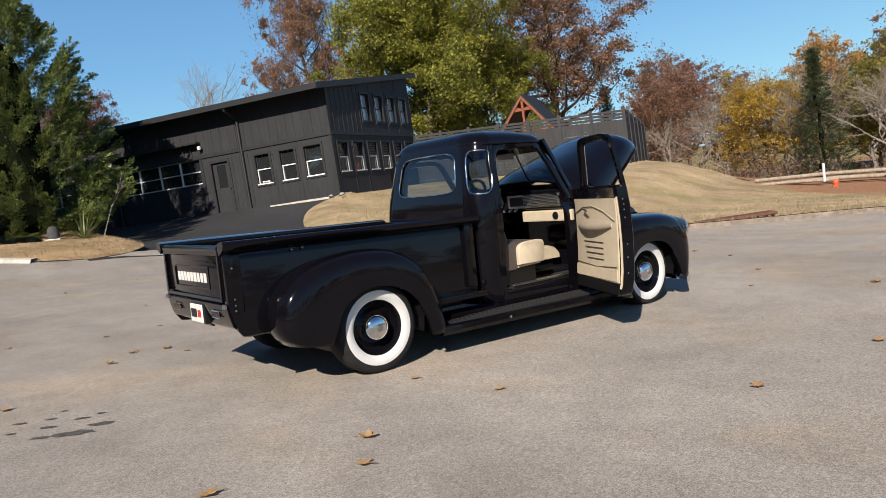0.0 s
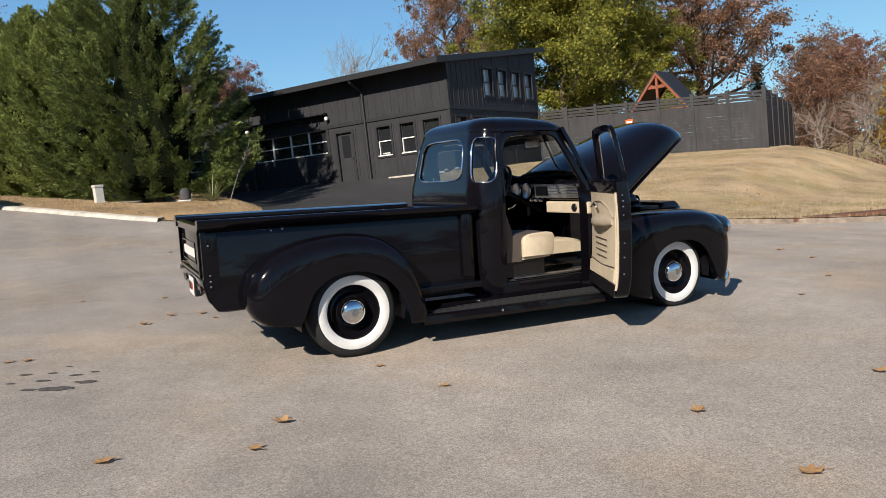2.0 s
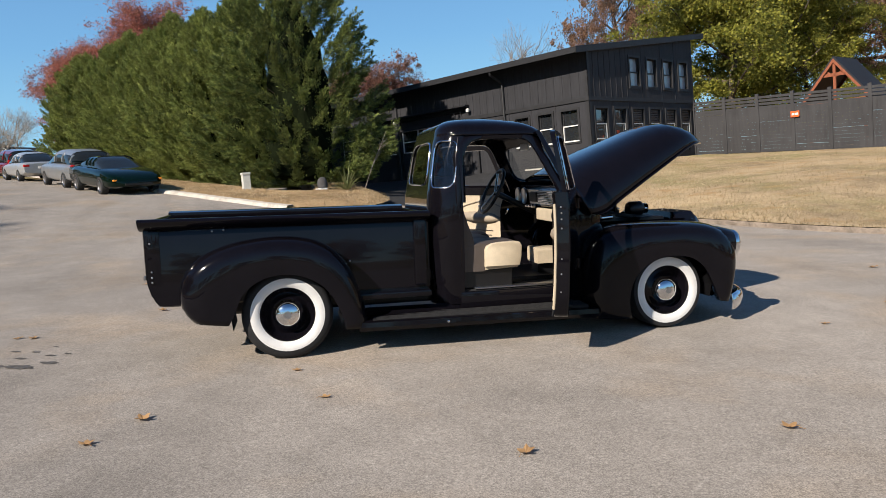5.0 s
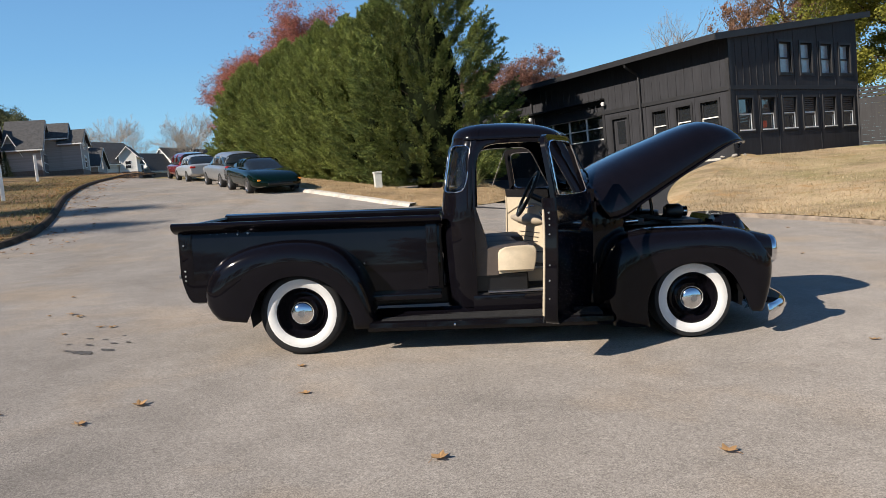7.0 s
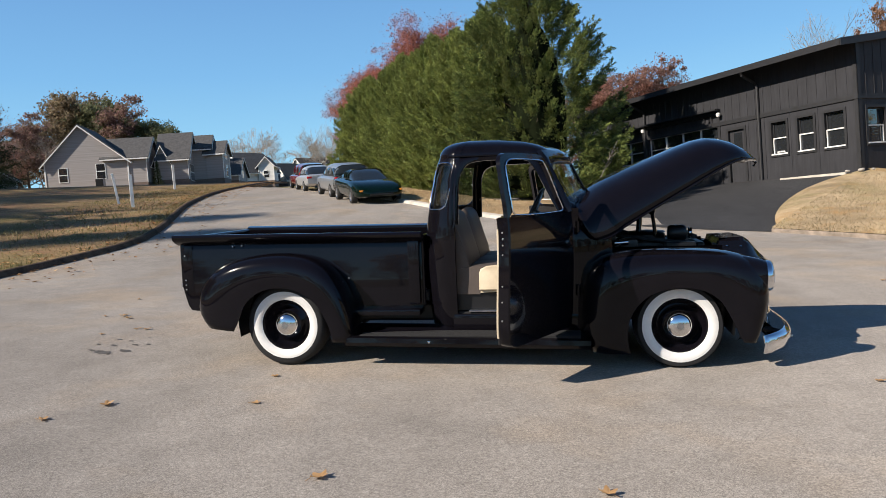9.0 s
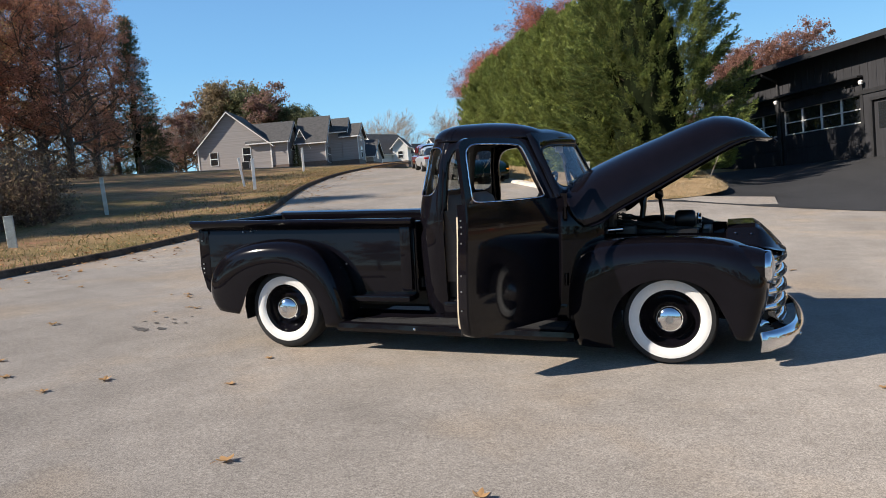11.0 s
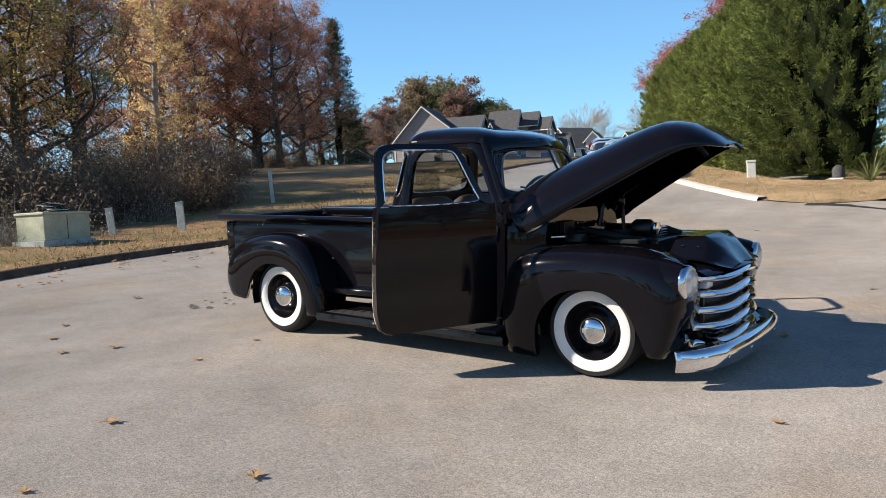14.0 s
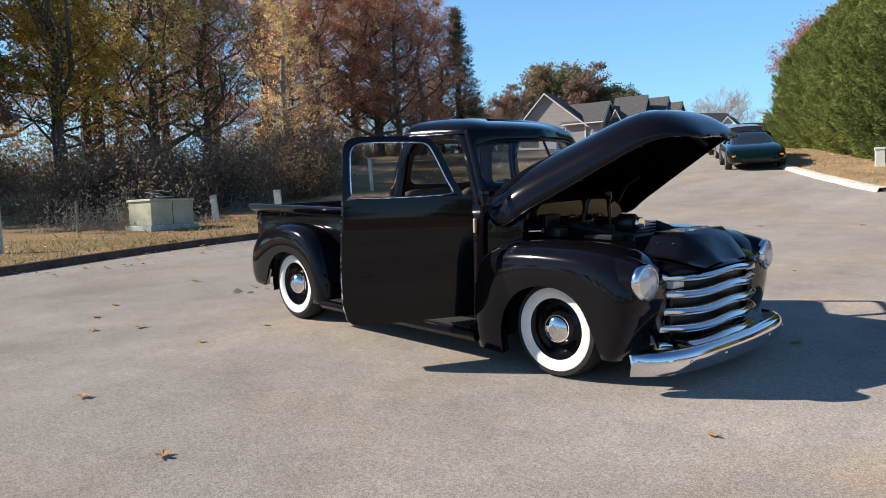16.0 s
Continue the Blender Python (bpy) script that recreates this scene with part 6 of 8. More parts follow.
leaf_meshes = [leaf_mesh(k) for k in range(6)]
rng = random.Random(77)
for k, (x, y) in enumerate(LEAVES):
    lf = new("fallen_leaf", leaf_meshes[k % 6])
    s = rng.uniform(0.5, 0.92)
    lf.matrix_world = Matrix.Translation(on(x, y)) @ Matrix.Rotation(rng.uniform(0, 6.28), 4, 'Z') @ Matrix.Diagonal((s, s, s, 1))
    tagged(lf, "dry curled orange-brown leaf on the asphalt", "leaf", "fallen leaves on the road")
vs, fs = [], []
for k in range(2400):
    i = rng.randrange(6, 60)
    n = side(KERB_L, i)
    o = -rng.random() ** 2 * 3.0 if k % 4 else rng.random() ** 1.5 * 1.3
    p = KERB_L[i].lerp(KERB_L[i + 1], rng.random()) + n * (o + (0.05 if o > 0 else -0.2))
    z = lie(p.x, p.y) + (0.015 if o > 0 else 0.14)
    a, s = rng.uniform(0, 6.28), rng.uniform(0.03, 0.065)
    b = len(vs)
    for q in range(6):
        rr = s * rng.uniform(0.6, 1.2)
        vs.append((p.x + rr * math.cos(a + q * 1.047), p.y + rr * math.sin(a + q * 1.047) * 0.7, z + rng.uniform(0, 0.03)))
    fs.append(tuple(range(b, b + 6)))
tagged(solid("leaf_litter", vs, fs, M_LEAF), "dry leaves gathered along the kerb", "leaves", kind="stuff")
M_WET = worn("damp_asphalt", (0.10, 0.09, 0.08), 0.7, scale=40, amount=0.5, spec=0.3)
rng = random.Random(3)
for k, (x, y, r) in enumerate(((-1.90, -.45, .13), (-1.74, -.37, .08), (-2.08, -.36, .06), (-2.12, .12, .05), (-2.0, -.15, .06), (-1.8, -.12, .05), (-1.95, .05, .04), (-1.68, -.1, .04), (-2.2, -.1, .04), (-1.85, .2, .03))):
    pts = [(r * rng.uniform(0.6, 1.2) * math.cos(q * 0.449) * 1.2, r * rng.uniform(0.6, 1.2) * math.sin(q * 0.449) * 0.5) for q in range(14)]
    st = solid("stain", [on(x + 0.75 * a + 0.35 * b, y - 0.4 * a + 0.85 * b, 0.004) for a, b in pts], [tuple(range(14))], M_WET)
    tagged(st, "dark damp stain on the asphalt", "stain", "stains on the road", "structure")

# ---- the pickup truck, in its own axes: x forward, rear axle at 0, ground at 0 ----
TRUCK = Vector((-0.048, 0.027, 1)).rotation_difference(Vector((0, 0, 1))).to_matrix().to_4x4()
truck = thing("pickup_truck", TRUCK, "glossy black vintage stepside pickup truck with doors and hood open", "truck")


def flat3(pts):
    return [(x, 0, z) for x, z in pts]


def fender_mesh(outer, arch, y_in, y_out, sg, n=34, lip=0.03):
    """A bulging fender: rings from the body over the crown to the wheel arch."""
    o, a = smooth_line(flat3(outer), n), smooth_line(flat3(arch), n)
    rows = []
    for p, q in zip(o, a):
        row = []
        for f, g in ((0.05, 0), (0.018, 0.18), (0.003, 0.34), (0.0, 0.46), (0.012, 0.58), (0.04, 0.70), (0.085, 0.80), (0.15, 0.88), (0.25, 0.945), (0.4, 0.985), (0.6, 1.0), (0.82, 0.995), (1.0, 0.985), (1.0, 0.95), (0.93, 0.80)):
            m = p.lerp(q, f)
            row.append((m.x, sg * (y_in + (y_out - y_in) * g), m.z))
        rows.append(row)
    return loft(rows)


REAR_O = [(-.655, .315), (-.72, .40), (-.735, .52), (-.69, .65), (-.58, .76), (-.40, .835), (-.18, .872), (.02, .875), (.20, .845), (.34, .77), (.45, .64), (.52, .47), (.56, .32), (.58, .20)]
REAR_A = [(-.40, .285), (-.36, .36), (-.335, .42), (-.30, .49), (-.25, .54), (-.17, .59), (-.07, .616), (.04, .616), (.14, .59), (.23, .54), (.30, .47), (.35, .38), (.385, .29), (.40, .20)]
FRONT_O = [(2.30, .13), (2.264, .28), (2.266, .48), (2.315, .70), (2.40, .79), (2.55, .83), (2.75, .845), (3.0, .846), (3.20, .838), (3.36, .81), (3.47, .755), (3.54, .67), (3.563, .55), (3.545, .41), (3.51, .29), (3.47, .20)]
FRONT_A = [(2.60, .12), (2.585, .22), (2.59, .32), (2.62, .41), (2.68, .49), (2.76, .547), (2.86, .58), (2.95, .588), (3.05, .58), (3.14, .547), (3.21, .49), (3.25, .43), (3.28, .37), (3.305, .32), (3.33, .26), (3.36, .205)]
for sg in (-1, 1):
    fd = part("rear_fender", fender_mesh(REAR_O, REAR_A, 0.64, 0.945, sg), M_BLACK, truck, smooth=50)
    ff = part("front_fender", fender_mesh(FRONT_O, FRONT_A, 0.50, 0.95, sg), M_BLACK, truck, smooth=50)
    for ob in (fd, ff):
        md = ob.modifiers.new("shell", 'SOLIDIFY')
        md.thickness, md.offset = 0.012, -1
    # wheel well behind each wheel
    for cx, r, ob in ((0.0, 0.40, fd), (2.95, 0.38, ff)):
        bm = lathe([(r, 0.46 * sg), (r, 0.88 * sg)], 24)
        for v in [v for v in bm.verts if v.co.z < -0.12]:
            bm.verts.remove(v)
        bm.transform(Matrix.Translation((cx, 0, 0.33)) @ Matrix.Scale(0.98, 4))
        part("wheel_well", bm, M_SATIN, ob)

# ---- bed ----
for sg in (-1, 1):
    y = 0.655 * sg
    prof = [(0.0, 0.40), (0.012, 0.41), (0.012, 0.90), (0.0, 0.94), (-0.012, 0.94), (-0.012, 0.41)]
    bm = loft([[(x, y + o * sg, max(z, lo)) for o, z in prof] for x, lo in ((-0.962, 0.61), (-0.945, 0.54), (-0.92, 0.45), (-0.89, 0.41), (-0.85, 0.39), (-0.3, 0.39), (0.4, 0.39), (1.06, 0.39))], True, True)
    panel = part("bed_side", bm, M_BLACK, truck, smooth=40)
    # rolled top rail that flares outwards
    pr = [(0.0, 0.925), (0.05, 0.945), (0.085, 0.97), (0.095, 0.995), (0.08, 1.012), (0.05, 1.014), (-0.01, 1.0), (-0.02, 0.96)]
    bm = loft([[(x, (0.655 + o) * sg, z + 0.022 - 0.022 * (x + 1) / 2.1) for o, z in pr] for x in (-0.99, -0.2, 0.5, 1.075)], True, True)
    part("rail", bm, M_BLACK, panel, smooth=45)
    for x, o, lo in ((-0.905, 0.016, 0.56), (1.0, 0.045, 0.45)):
        part("stake_pocket", box(x - 0.045, x + 0.045, min(y, y + o * sg), max(y, y + o * sg), lo, 0.945, 0.012, segs=2), M_BLACK, panel, smooth=50)
    # step between the fender and the cab
    part("bed_step", box(0.5, 1.06, min(0.60 * sg, 0.80 * sg), max(0.60 * sg, 0.80 * sg), 0.38, 0.425, 0.012, segs=2), M_BLACK, truck, smooth=50)
    for x, z in ((-0.925, 0.66), (-0.925, 0.62), (-0.925, 0.86), (-0.925, 0.585), (0.47, 0.66), (0.975, 0.47), (-0.5, 0.93), (-0.42, 0.935)):
        part("bolt", lathe([(0.0, 0.005 * sg), (0.006, 0.003 * sg), (0.0075, 0.0)], 8), M_BRUSH, panel).location = (x, y + sg * (0.024 if abs(x) > 0.9 else 0.02), z)
part("bed_front", box(1.05, 1.08, -0.655, 0.655, 0.43, 0.985, 0.006), M_BLACK, truck)
for k in range(8):
    w = 1.29 / 8
    part("bed_plank", box(-0.93, 1.05, -0.645 + k * w + 0.004, -0.645 + (k + 1) * w - 0.004, 0.55, 0.575, 0.003), M_SATIN, truck)
# tailgate with a thin border and a sunk letter panel
gate = part("tailgate", box(-0.970, -0.945, -0.60, 0.60, 0.64, 0.985, 0.006, segs=2), M_BLACK, truck, smooth=50)
bm = bmesh.new()
for y0, y1, z0, z1 in ((-0.60, 0.60, 0.945, 0.985), (-0.60, 0.60, 0.64, 0.665), (-0.60, -0.57, 0.665, 0.945), (0.57, 0.60, 0.665, 0.945)):
    add_box(bm, -0.982, -0.970, y0, y1, z0, z1)
bmesh.ops.bevel(bm, geom=bm.edges[:], offset=0.004, segments=1, affect='EDGES')
part("border", bm, M_BLACK, gate)
bm = bmesh.new()
for y0, y1, z0, z1 in ((-0.37, 0.37, 0.86, 0.868), (-0.37, 0.37, 0.715, 0.723), (-0.37, -0.362, 0.723, 0.86), (0.362, 0.37, 0.723, 0.86)):
    add_box(bm, -0.976, -0.970, y0, y1, z0, z1)
part("letter_border", bm, M_BLACK, gate)
part("roll", tube([(-0.965, -0.60, 0.99), (-0.965, 0.60, 0.99)], 0.022, 12), M_BLACK, gate, smooth=50)
for k in range(9):
    y = 0.285 - k * 0.0715
    wide = (0.026, 0.027, 0.024, 0.027, 0.026, 0.027, 0.022, 0.024, 0.025)[k]
    bm = box(-0.974, -0.969, y - wide, y + wide, 0.757, 0.822, 0.004, segs=2)
    part("emblem_bar", bm, M_WHITE, gate, "white raised bar")
for sg in (-1, 1):
    part("corner_post", box(-0.968, -0.93, min(0.603 * sg, 0.668 * sg), max(0.603 * sg, 0.668 * sg), 0.62, 0.955, 0.008, segs=2), M_BLACK, truck, smooth=50)
    part("latch", box(-0.988, -0.97, min(0.60 * sg, 0.65 * sg), max(0.60 * sg, 0.65 * sg), 0.60, 0.63, 0.004), M_BRUSH, truck)
# smooth pan below the tailgate, sloping in towards the ground
bm = loft([[(-0.955, y, 0.635), (-0.975, y, 0.622), (-0.962, y, 0.55), (-0.943, y, 0.48), (-0.925, y, 0.46), (-0.90, y, 0.455), (-0.90, y, 0.62)] for y in (-0.64, -0.5, 0, 0.5, 0.64)], True, True)
pan = part("rear_pan", bm, M_BLACK, truck, smooth=40)
part("plate_recess", box(-0.976, -0.93, -0.20, 0.10, 0.465, 0.605, 0.004), M_SATIN, pan)
plate = part("number_plate", box(-0.984, -0.978, -0.18, 0.08, 0.47, 0.60, 0.003), M_WHITE, pan, "white number plate")
part("plate_bar", box(-0.987, -0.983, -0.06, 0.055, 0.505, 0.565), M_SATIN, plate)
part("plate_bar", box(-0.987, -0.983, -0.145, -0.085, 0.51, 0.56), material("red_ink", (0.5, 0.03, 0.02), 0.5), plate)
for sg in (-1, 1):
    part("tail_lamp", box(-0.974, -0.94, min(0.36 * sg, 0.48 * sg), max(0.36 * sg, 0.48 * sg), 0.535, 0.568, 0.006), material("dark_lens", (0.03, 0.006, 0.006), 0.12), pan)
    part("lamp_trim", tube([(-0.972, 0.352 * sg, 0.528), (-0.972, 0.488 * sg, 0.528), (-0.976, 0.488 * sg, 0.575), (-0.976, 0.352 * sg, 0.575)], 0.004, 6, closed=True), M_CHROME, pan)

# ---- running boards and underbody ----
for sg in (-1, 1):
    prof = [(0.66, 0.30), (0.70, 0.262), (0.80, 0.25), (0.90, 0.245), (0.935, 0.235), (0.94, 0.20), (0.92, 0.17), (0.68, 0.18)]
    bm = loft([[(x, o * sg, z - 0.02 * (x - 0.5) / 1.8) for o, z in prof] for x in (0.50, 1.1, 1.7, 2.33)], True, True)
    rb = part("running_board", bm, M_BLACK, truck, smooth=40)
    for k in range(6):
        y = 0.72 + 0.033 * k
        part("rib", box(0.60, 2.26, min(y * sg, (y + 0.016) * sg), max(y * sg, (y + 0.016) * sg), 0.225 - 0.001 * k, 0.252 - 0.001 * k, 0.003), M_CARPET, rb)
    part("step_plate", box(1.42, 2.16, min(0.60 * sg, 0.69 * sg), max(0.60 * sg, 0.69 * sg), 0.385, 0.40, 0.004), M_BRUSH, truck, "bare metal sill plate")
    part("bolt", lathe([(0.0, 0.008 * sg), (0.010, 0.004 * sg), (0.012, 0.0)], 8), M_CHROME, rb).location = (1.15, 0.94 * sg, 0.205)
part("chassis", box(-0.45, 3.35, -0.40, 0.40, 0.27, 0.42, 0.02), M_SATIN, truck)
part("underbody", box(-0.88, 1.1, -0.60, 0.60, 0.46, 0.545, 0.01), M_SATIN, truck)
part("cab_floor", box(1.32, 2.42, -0.68, 0.68, 0.27, 0.385, 0.01), M_CARPET, truck)
for sg in (-1, 1):
    part("rocker", box(1.30, 2.25, min(0.66 * sg, 0.715 * sg), max(0.66 * sg, 0.715 * sg), 0.24, 0.375, 0.02, segs=2), M_BLACK, truck, smooth=50)

# ---- cab ----
CAB = [(0.28, .69, 1.105), (.45, .715, 1.09), (.75, .735, 1.08), (1.0, .735, 1.085), (1.12, .722, 1.095), (1.2, .710, 1.11), (1.4, .672, 1.145), (1.52, .645, 1.17), (1.575, .628, 1.19)]
RC = 0.20


def shell(u, z):
    """A place on the back of the cab: u runs 0 to 6 from one door post round to the other."""
    w, xr = table(CAB, z)
    sg = -1
    if u > 3:
        u, sg = 6 - u, 1
    if u <= 1:
        return Vector((1.335 + (xr + RC - 1.335) * u, sg * w, z))
    if u <= 2:
        a = (u - 1) * math.pi / 2
        return Vector((xr + RC - RC * math.sin(a), sg * (w - RC + RC * math.cos(a)), z))
    return Vector((xr, sg * (w - RC) * (3 - u), z))


def patch(bm, u0, u1, z0, z1, nu, nz):
    g = [[bm.verts.new(shell(u0 + (u1 - u0) * i / nu, z0 + (z1 - z0) * j / nz)) for i in range(nu + 1)] for j in range(nz + 1)]
    for j in range(nz):
        for i in range(nu):
            bm.faces.new((g[j][i], g[j][i + 1], g[j + 1][i + 1], g[j + 1][i]))


def super_loop(u0, u1, z0, z1, n=48, power=3.6):
    out = []
    for k in range(n):
        a = k * math.tau / n
        c, s = math.cos(a), math.sin(a)
        r = (abs(c) ** power + abs(s) ** power) ** (-1 / power)
        out.append(((u0 + u1) / 2 + c * r * (u1 - u0) / 2, (z0 + z1) / 2 + s * r * (z1 - z0) / 2))
    return out


def squareness(hole):
    """How square a window is: the wide one more than those at the corners."""
    return 6.0 if hole[1] - hole[0] > 1.2 else 4.2


def frame_patch(bm, cell, hole):
    n = 48
    inner = super_loop(*hole, n, squareness(hole))
    u0, u1, z0, z1 = cell
    outer = []
    for k in range(n):
        a = k * math.tau / n
        c, s = math.cos(a), math.sin(a)
        r = 1 / max(abs(c), abs(s))
        outer.append(((u0 + u1) / 2 + c * r * (u1 - u0) / 2, (z0 + z1) / 2 + s * r * (z1 - z0) / 2))
    rings = [[shell(a[0] + (b[0] - a[0]) * f, a[1] + (b[1] - a[1]) * f) for a, b in zip(outer, inner)] for f in (0, 0.5, 1)]
    loft(rings, True, False, bm)


HOLES = [(1.10, 1.79, 1.175, 1.53), (2.14, 3.86, 1.195, 1.535), (4.21, 4.90, 1.175, 1.53)]
bm = bmesh.new()
patch(bm, 0, 6, 0.28, 1.13, 48, 14)
zt = 1.575
for cell in ((0, 0.7), (1.93, 2.0), (4.0, 4.07), (5.3, 6)):
    patch(bm, *cell, 1.13, zt, 4, 8)
for (a, b), h in zip(((0.7, 1.93), (2.0, 4.0), (4.07, 5.3)), HOLES):
    frame_patch(bm, (a, b, 1.13, zt), h)
bmesh.ops.remove_doubles(bm, verts=bm.verts, dist=0.0005)
bm.normal_update()
for f in bm.faces:
    c = f.calc_center_median()
    if f.normal.dot(c - Vector((1.5, 0, c.z))) < 0:
        f.normal_flip()
back = part("cab_back", bm, M_BLACK, truck, smooth=180, keep=True)


def cab_normal(p):
    """The outward direction of the cab's skin at a place on it."""
    (w0, x0), (w1, x1), (w, xr) = table(CAB, p.z - 0.07), table(CAB, p.z + 0.07), table(CAB, p.z)
    dw, dx = (w1 - w0) / 0.14, (x1 - x0) / 0.14
    sg = 1 if p.y > 0 else -1
    if p.x > xr + RC:
        nx, ny = 0.0, 1.0
    elif abs(p.y) < w - RC:
        nx, ny = 1.0, 0.0
    else:
        v = Vector((xr + RC - p.x, abs(p.y) - (w - RC))).normalized()
        nx, ny = max(v.x, 0.0), max(v.y, 0.0)
    return Vector((-nx, sg * ny, -ny * dw + nx * dx)).normalized()


skin = [cab_normal(v.co) for v in back.data.vertices]
# lining inside the skin
lining = bmesh.new()
lining.from_mesh(back.data)
lining.verts.ensure_lookup_table()
for v, n in zip(lining.verts, skin):
    v.co -= n * 0.025
for f in lining.faces:
    f.normal_flip()
part("lining", lining, M_SATIN, back, smooth=60, keep=True)
back.data.normals_split_custom_set_from_vertices([tuple(n) for n in skin])
for k, h in enumerate(HOLES):
    loop = [shell(*p) for p in super_loop(*h, 48, squareness(h))]
    part("window_trim", tube(loop, 0.0065, 6, closed=True), M_CHROME, back, "chrome window trim", smooth=60)
    nu, bmg = 12, bmesh.new()
    mid = shell((h[0] + h[1]) / 2, (h[2] + h[3]) / 2)
    ring = [p + (mid - p).normalized() * 0.004 + Vector((0.012, 0, 0)) for p in loop]
    loft([[p.lerp(mid + Vector((0.012, 0, 0)), f) for p in ring] for f in (0, 0.5, 0.99)], True, False, bmg)
    part("window_pane", bmg, M_TINT, back, smooth=60).visible_shadow = False

# roof: rings that shrink to the crown
w, xr = table(CAB, zt)
plan = [shell(u * 0.125, zt) for u in range(0, 49)]
front_x = 2.06
tail = [Vector((1.335 + (front_x - 0.16 - 1.335) * f, w - 0.035 * f, zt)) for f in (0.2, 0.4, 0.6, 0.8, 1.0)]
arc = [Vector((front_x - 0.16 + 0.16 * math.sin(a), w - 0.035 - 0.16 + 0.16 * math.cos(a), zt - 0.01 * a)) for a in (0.4, 0.8, 1.2, 1.57)]
edge = tail + arc
brow = [Vector((front_x + 0.12 * math.cos(t * 1.57 * 0.9), (w - 0.195) * t, zt - 0.015)) for t in (0.6, 0.2, -0.2, -0.6)]
plan = plan + edge + brow + [Vector((p.x, -p.y, p.z)) for p in reversed(edge)]
mid = Vector((1.63, 0, zt))
rings = []
for k in range(13):
    a = math.pi / 2 * k / 12
    s = max(math.cos(a), 1e-3) ** 0.42
    rings.append([Vector((mid.x + (p.x - mid.x) * s, p.y * s, p.z + (1.712 - zt) * math.sin(a) - 0.045 * math.sin(a) * max(0, (p.x - mid.x) / 0.5) * s)) for p in plan])
roof_ob = part("cab_roof", loft(rings, True), M_BLACK, truck, smooth=60)
inner = [[p - Vector((0, 0, 0.045)) for p in r] for r in rings[4:]]
part("headliner", loft([[mid + (p - mid) * 0.98 for p in r] for r in inner], True), M_GREY, roof_ob, smooth=60)
for sg in (-1, 1):
    line = [Vector((p.x, p.y, p.z)) for p in plan if p.y * sg > 0.3 and p.x > 1.25]
    line.sort(key=lambda p: p.x)
    part("drip_rail", tube([p + Vector((0, 0.008 * sg, 0.0)) for p in line], 0.007, 6), M_BLACK, roof_ob, smooth=60)
    # door posts: rear post edge, sloping front post
    part("rear_post", tube([(1.305, 0.67 * sg, 0.33), (1.305, 0.705 * sg, 0.7), (1.305, 0.705 * sg, 1.1), (1.315, 0.65 * sg, 1.4), (1.345, 0.612 * sg, 1.55)], [0.032, 0.032, 0.032, 0.03, 0.028], 8), M_BLACK, truck, smooth=60)
    # broad pressed surround of the door opening, from the rear post over the door and down the front post
    near = smooth_line([(1.362, 0, 1.06), (1.366, 0, 1.25), (1.373, 0, 1.38), (1.395, 0, 1.46), (1.44, 0, 1.51), (1.52, 0, 1.53), (1.70, 0, 1.535), (1.83, 0, 1.533), (1.90, 0, 1.51), (1.95, 0, 1.44), (2.00, 0, 1.34), (2.06, 0, 1.22), (2.10, 0, 1.14), (2.13, 0, 1.06)], 56)
    rim = smooth_line([(1.322, 0, 1.06), (1.322, 0, 1.25), (1.322, 0, 1.38), (1.325, 0, 1.48), (1.36, 0, 1.565), (1.50, 0, 1.588), (1.70, 0, 1.592), (1.85, 0, 1.592), (1.97, 0, 1.586), (2.025, 0, 1.52), (2.075, 0, 1.38), (2.13, 0, 1.26), (2.18, 0, 1.16), (2.22, 0, 1.06)], 56)
    rings = []
    for p, q in zip(near, rim):
        ring = []
        for f, deep in ((0.0, 0.02), (0.06, 0.006), (0.5, -0.006), (0.94, 0.002), (1.0, 0.012), (0.94, 0.04), (0.06, 0.045)):
            c = p.lerp(q, f)
            ring.append((c.x, sg * (table(CAB, min(c.z, 1.575))[0] - max(0, c.z - 1.575) - 0.035 * min(1, max(0, (c.x - 1.335) / 0.6)) - deep - 3.1 * max(0, c.x - 1.9) ** 2 * min(1, max(0, (c.z - 1.38) / 0.15)) - 0.05 * max(0, f - 0.4) * min(1, max(0, (c.x - 1.88) / 0.1))), c.z))
        rings.append(ring)
    part("door_surround", loft(rings, True, True), M_BLACK, truck, smooth=50)
# windscreen in two halves that meet in a shallow V
def screen(k, f):
    """A place on the windscreen: k from -1 to 1 across it, f from its top to its foot."""
    t = abs(k)
    return Vector((2.165 + 0.20 * f - 0.165 * t ** 1.25, math.copysign((0.585 + 0.07 * f) * t, k), 1.575 - 0.42 * f + 0.02 * (1 - t) * f))


g = [[screen(k / 4.9, f / 4) for k in range(-5, 6)] for f in range(5)]
ws = part("windscreen", loft(g), M_GLASS, truck, smooth=60)
ws.visible_shadow = False
pane = super_loop(-1.0, 1.0, 0.16, 0.94, 64, 5.5)
around = []
for k in range(64):
    c, d = math.cos(k * math.tau / 64), math.sin(k * math.tau / 64)
    r = 1 / max(abs(c), abs(d))
    around.append((c * r * 1.045, 0.5 + d * r * 0.55))
rings = []
for a, b in zip(pane, around):
    p, m, q = screen(*a), screen((a[0] + b[0]) / 2, (a[1] + b[1]) / 2), screen(*b)
    fore, aft = Vector((0.012, 0, 0.004)), Vector((-0.02, 0, -0.006))
    rings.append([p + fore * 0.4, p.lerp(m, 0.15) + fore, m + fore * 1.8, q + fore, q + aft, p + aft])
part("windscreen_frame", loft(rings + rings[:1], True), M_BLACK, truck, smooth=60)
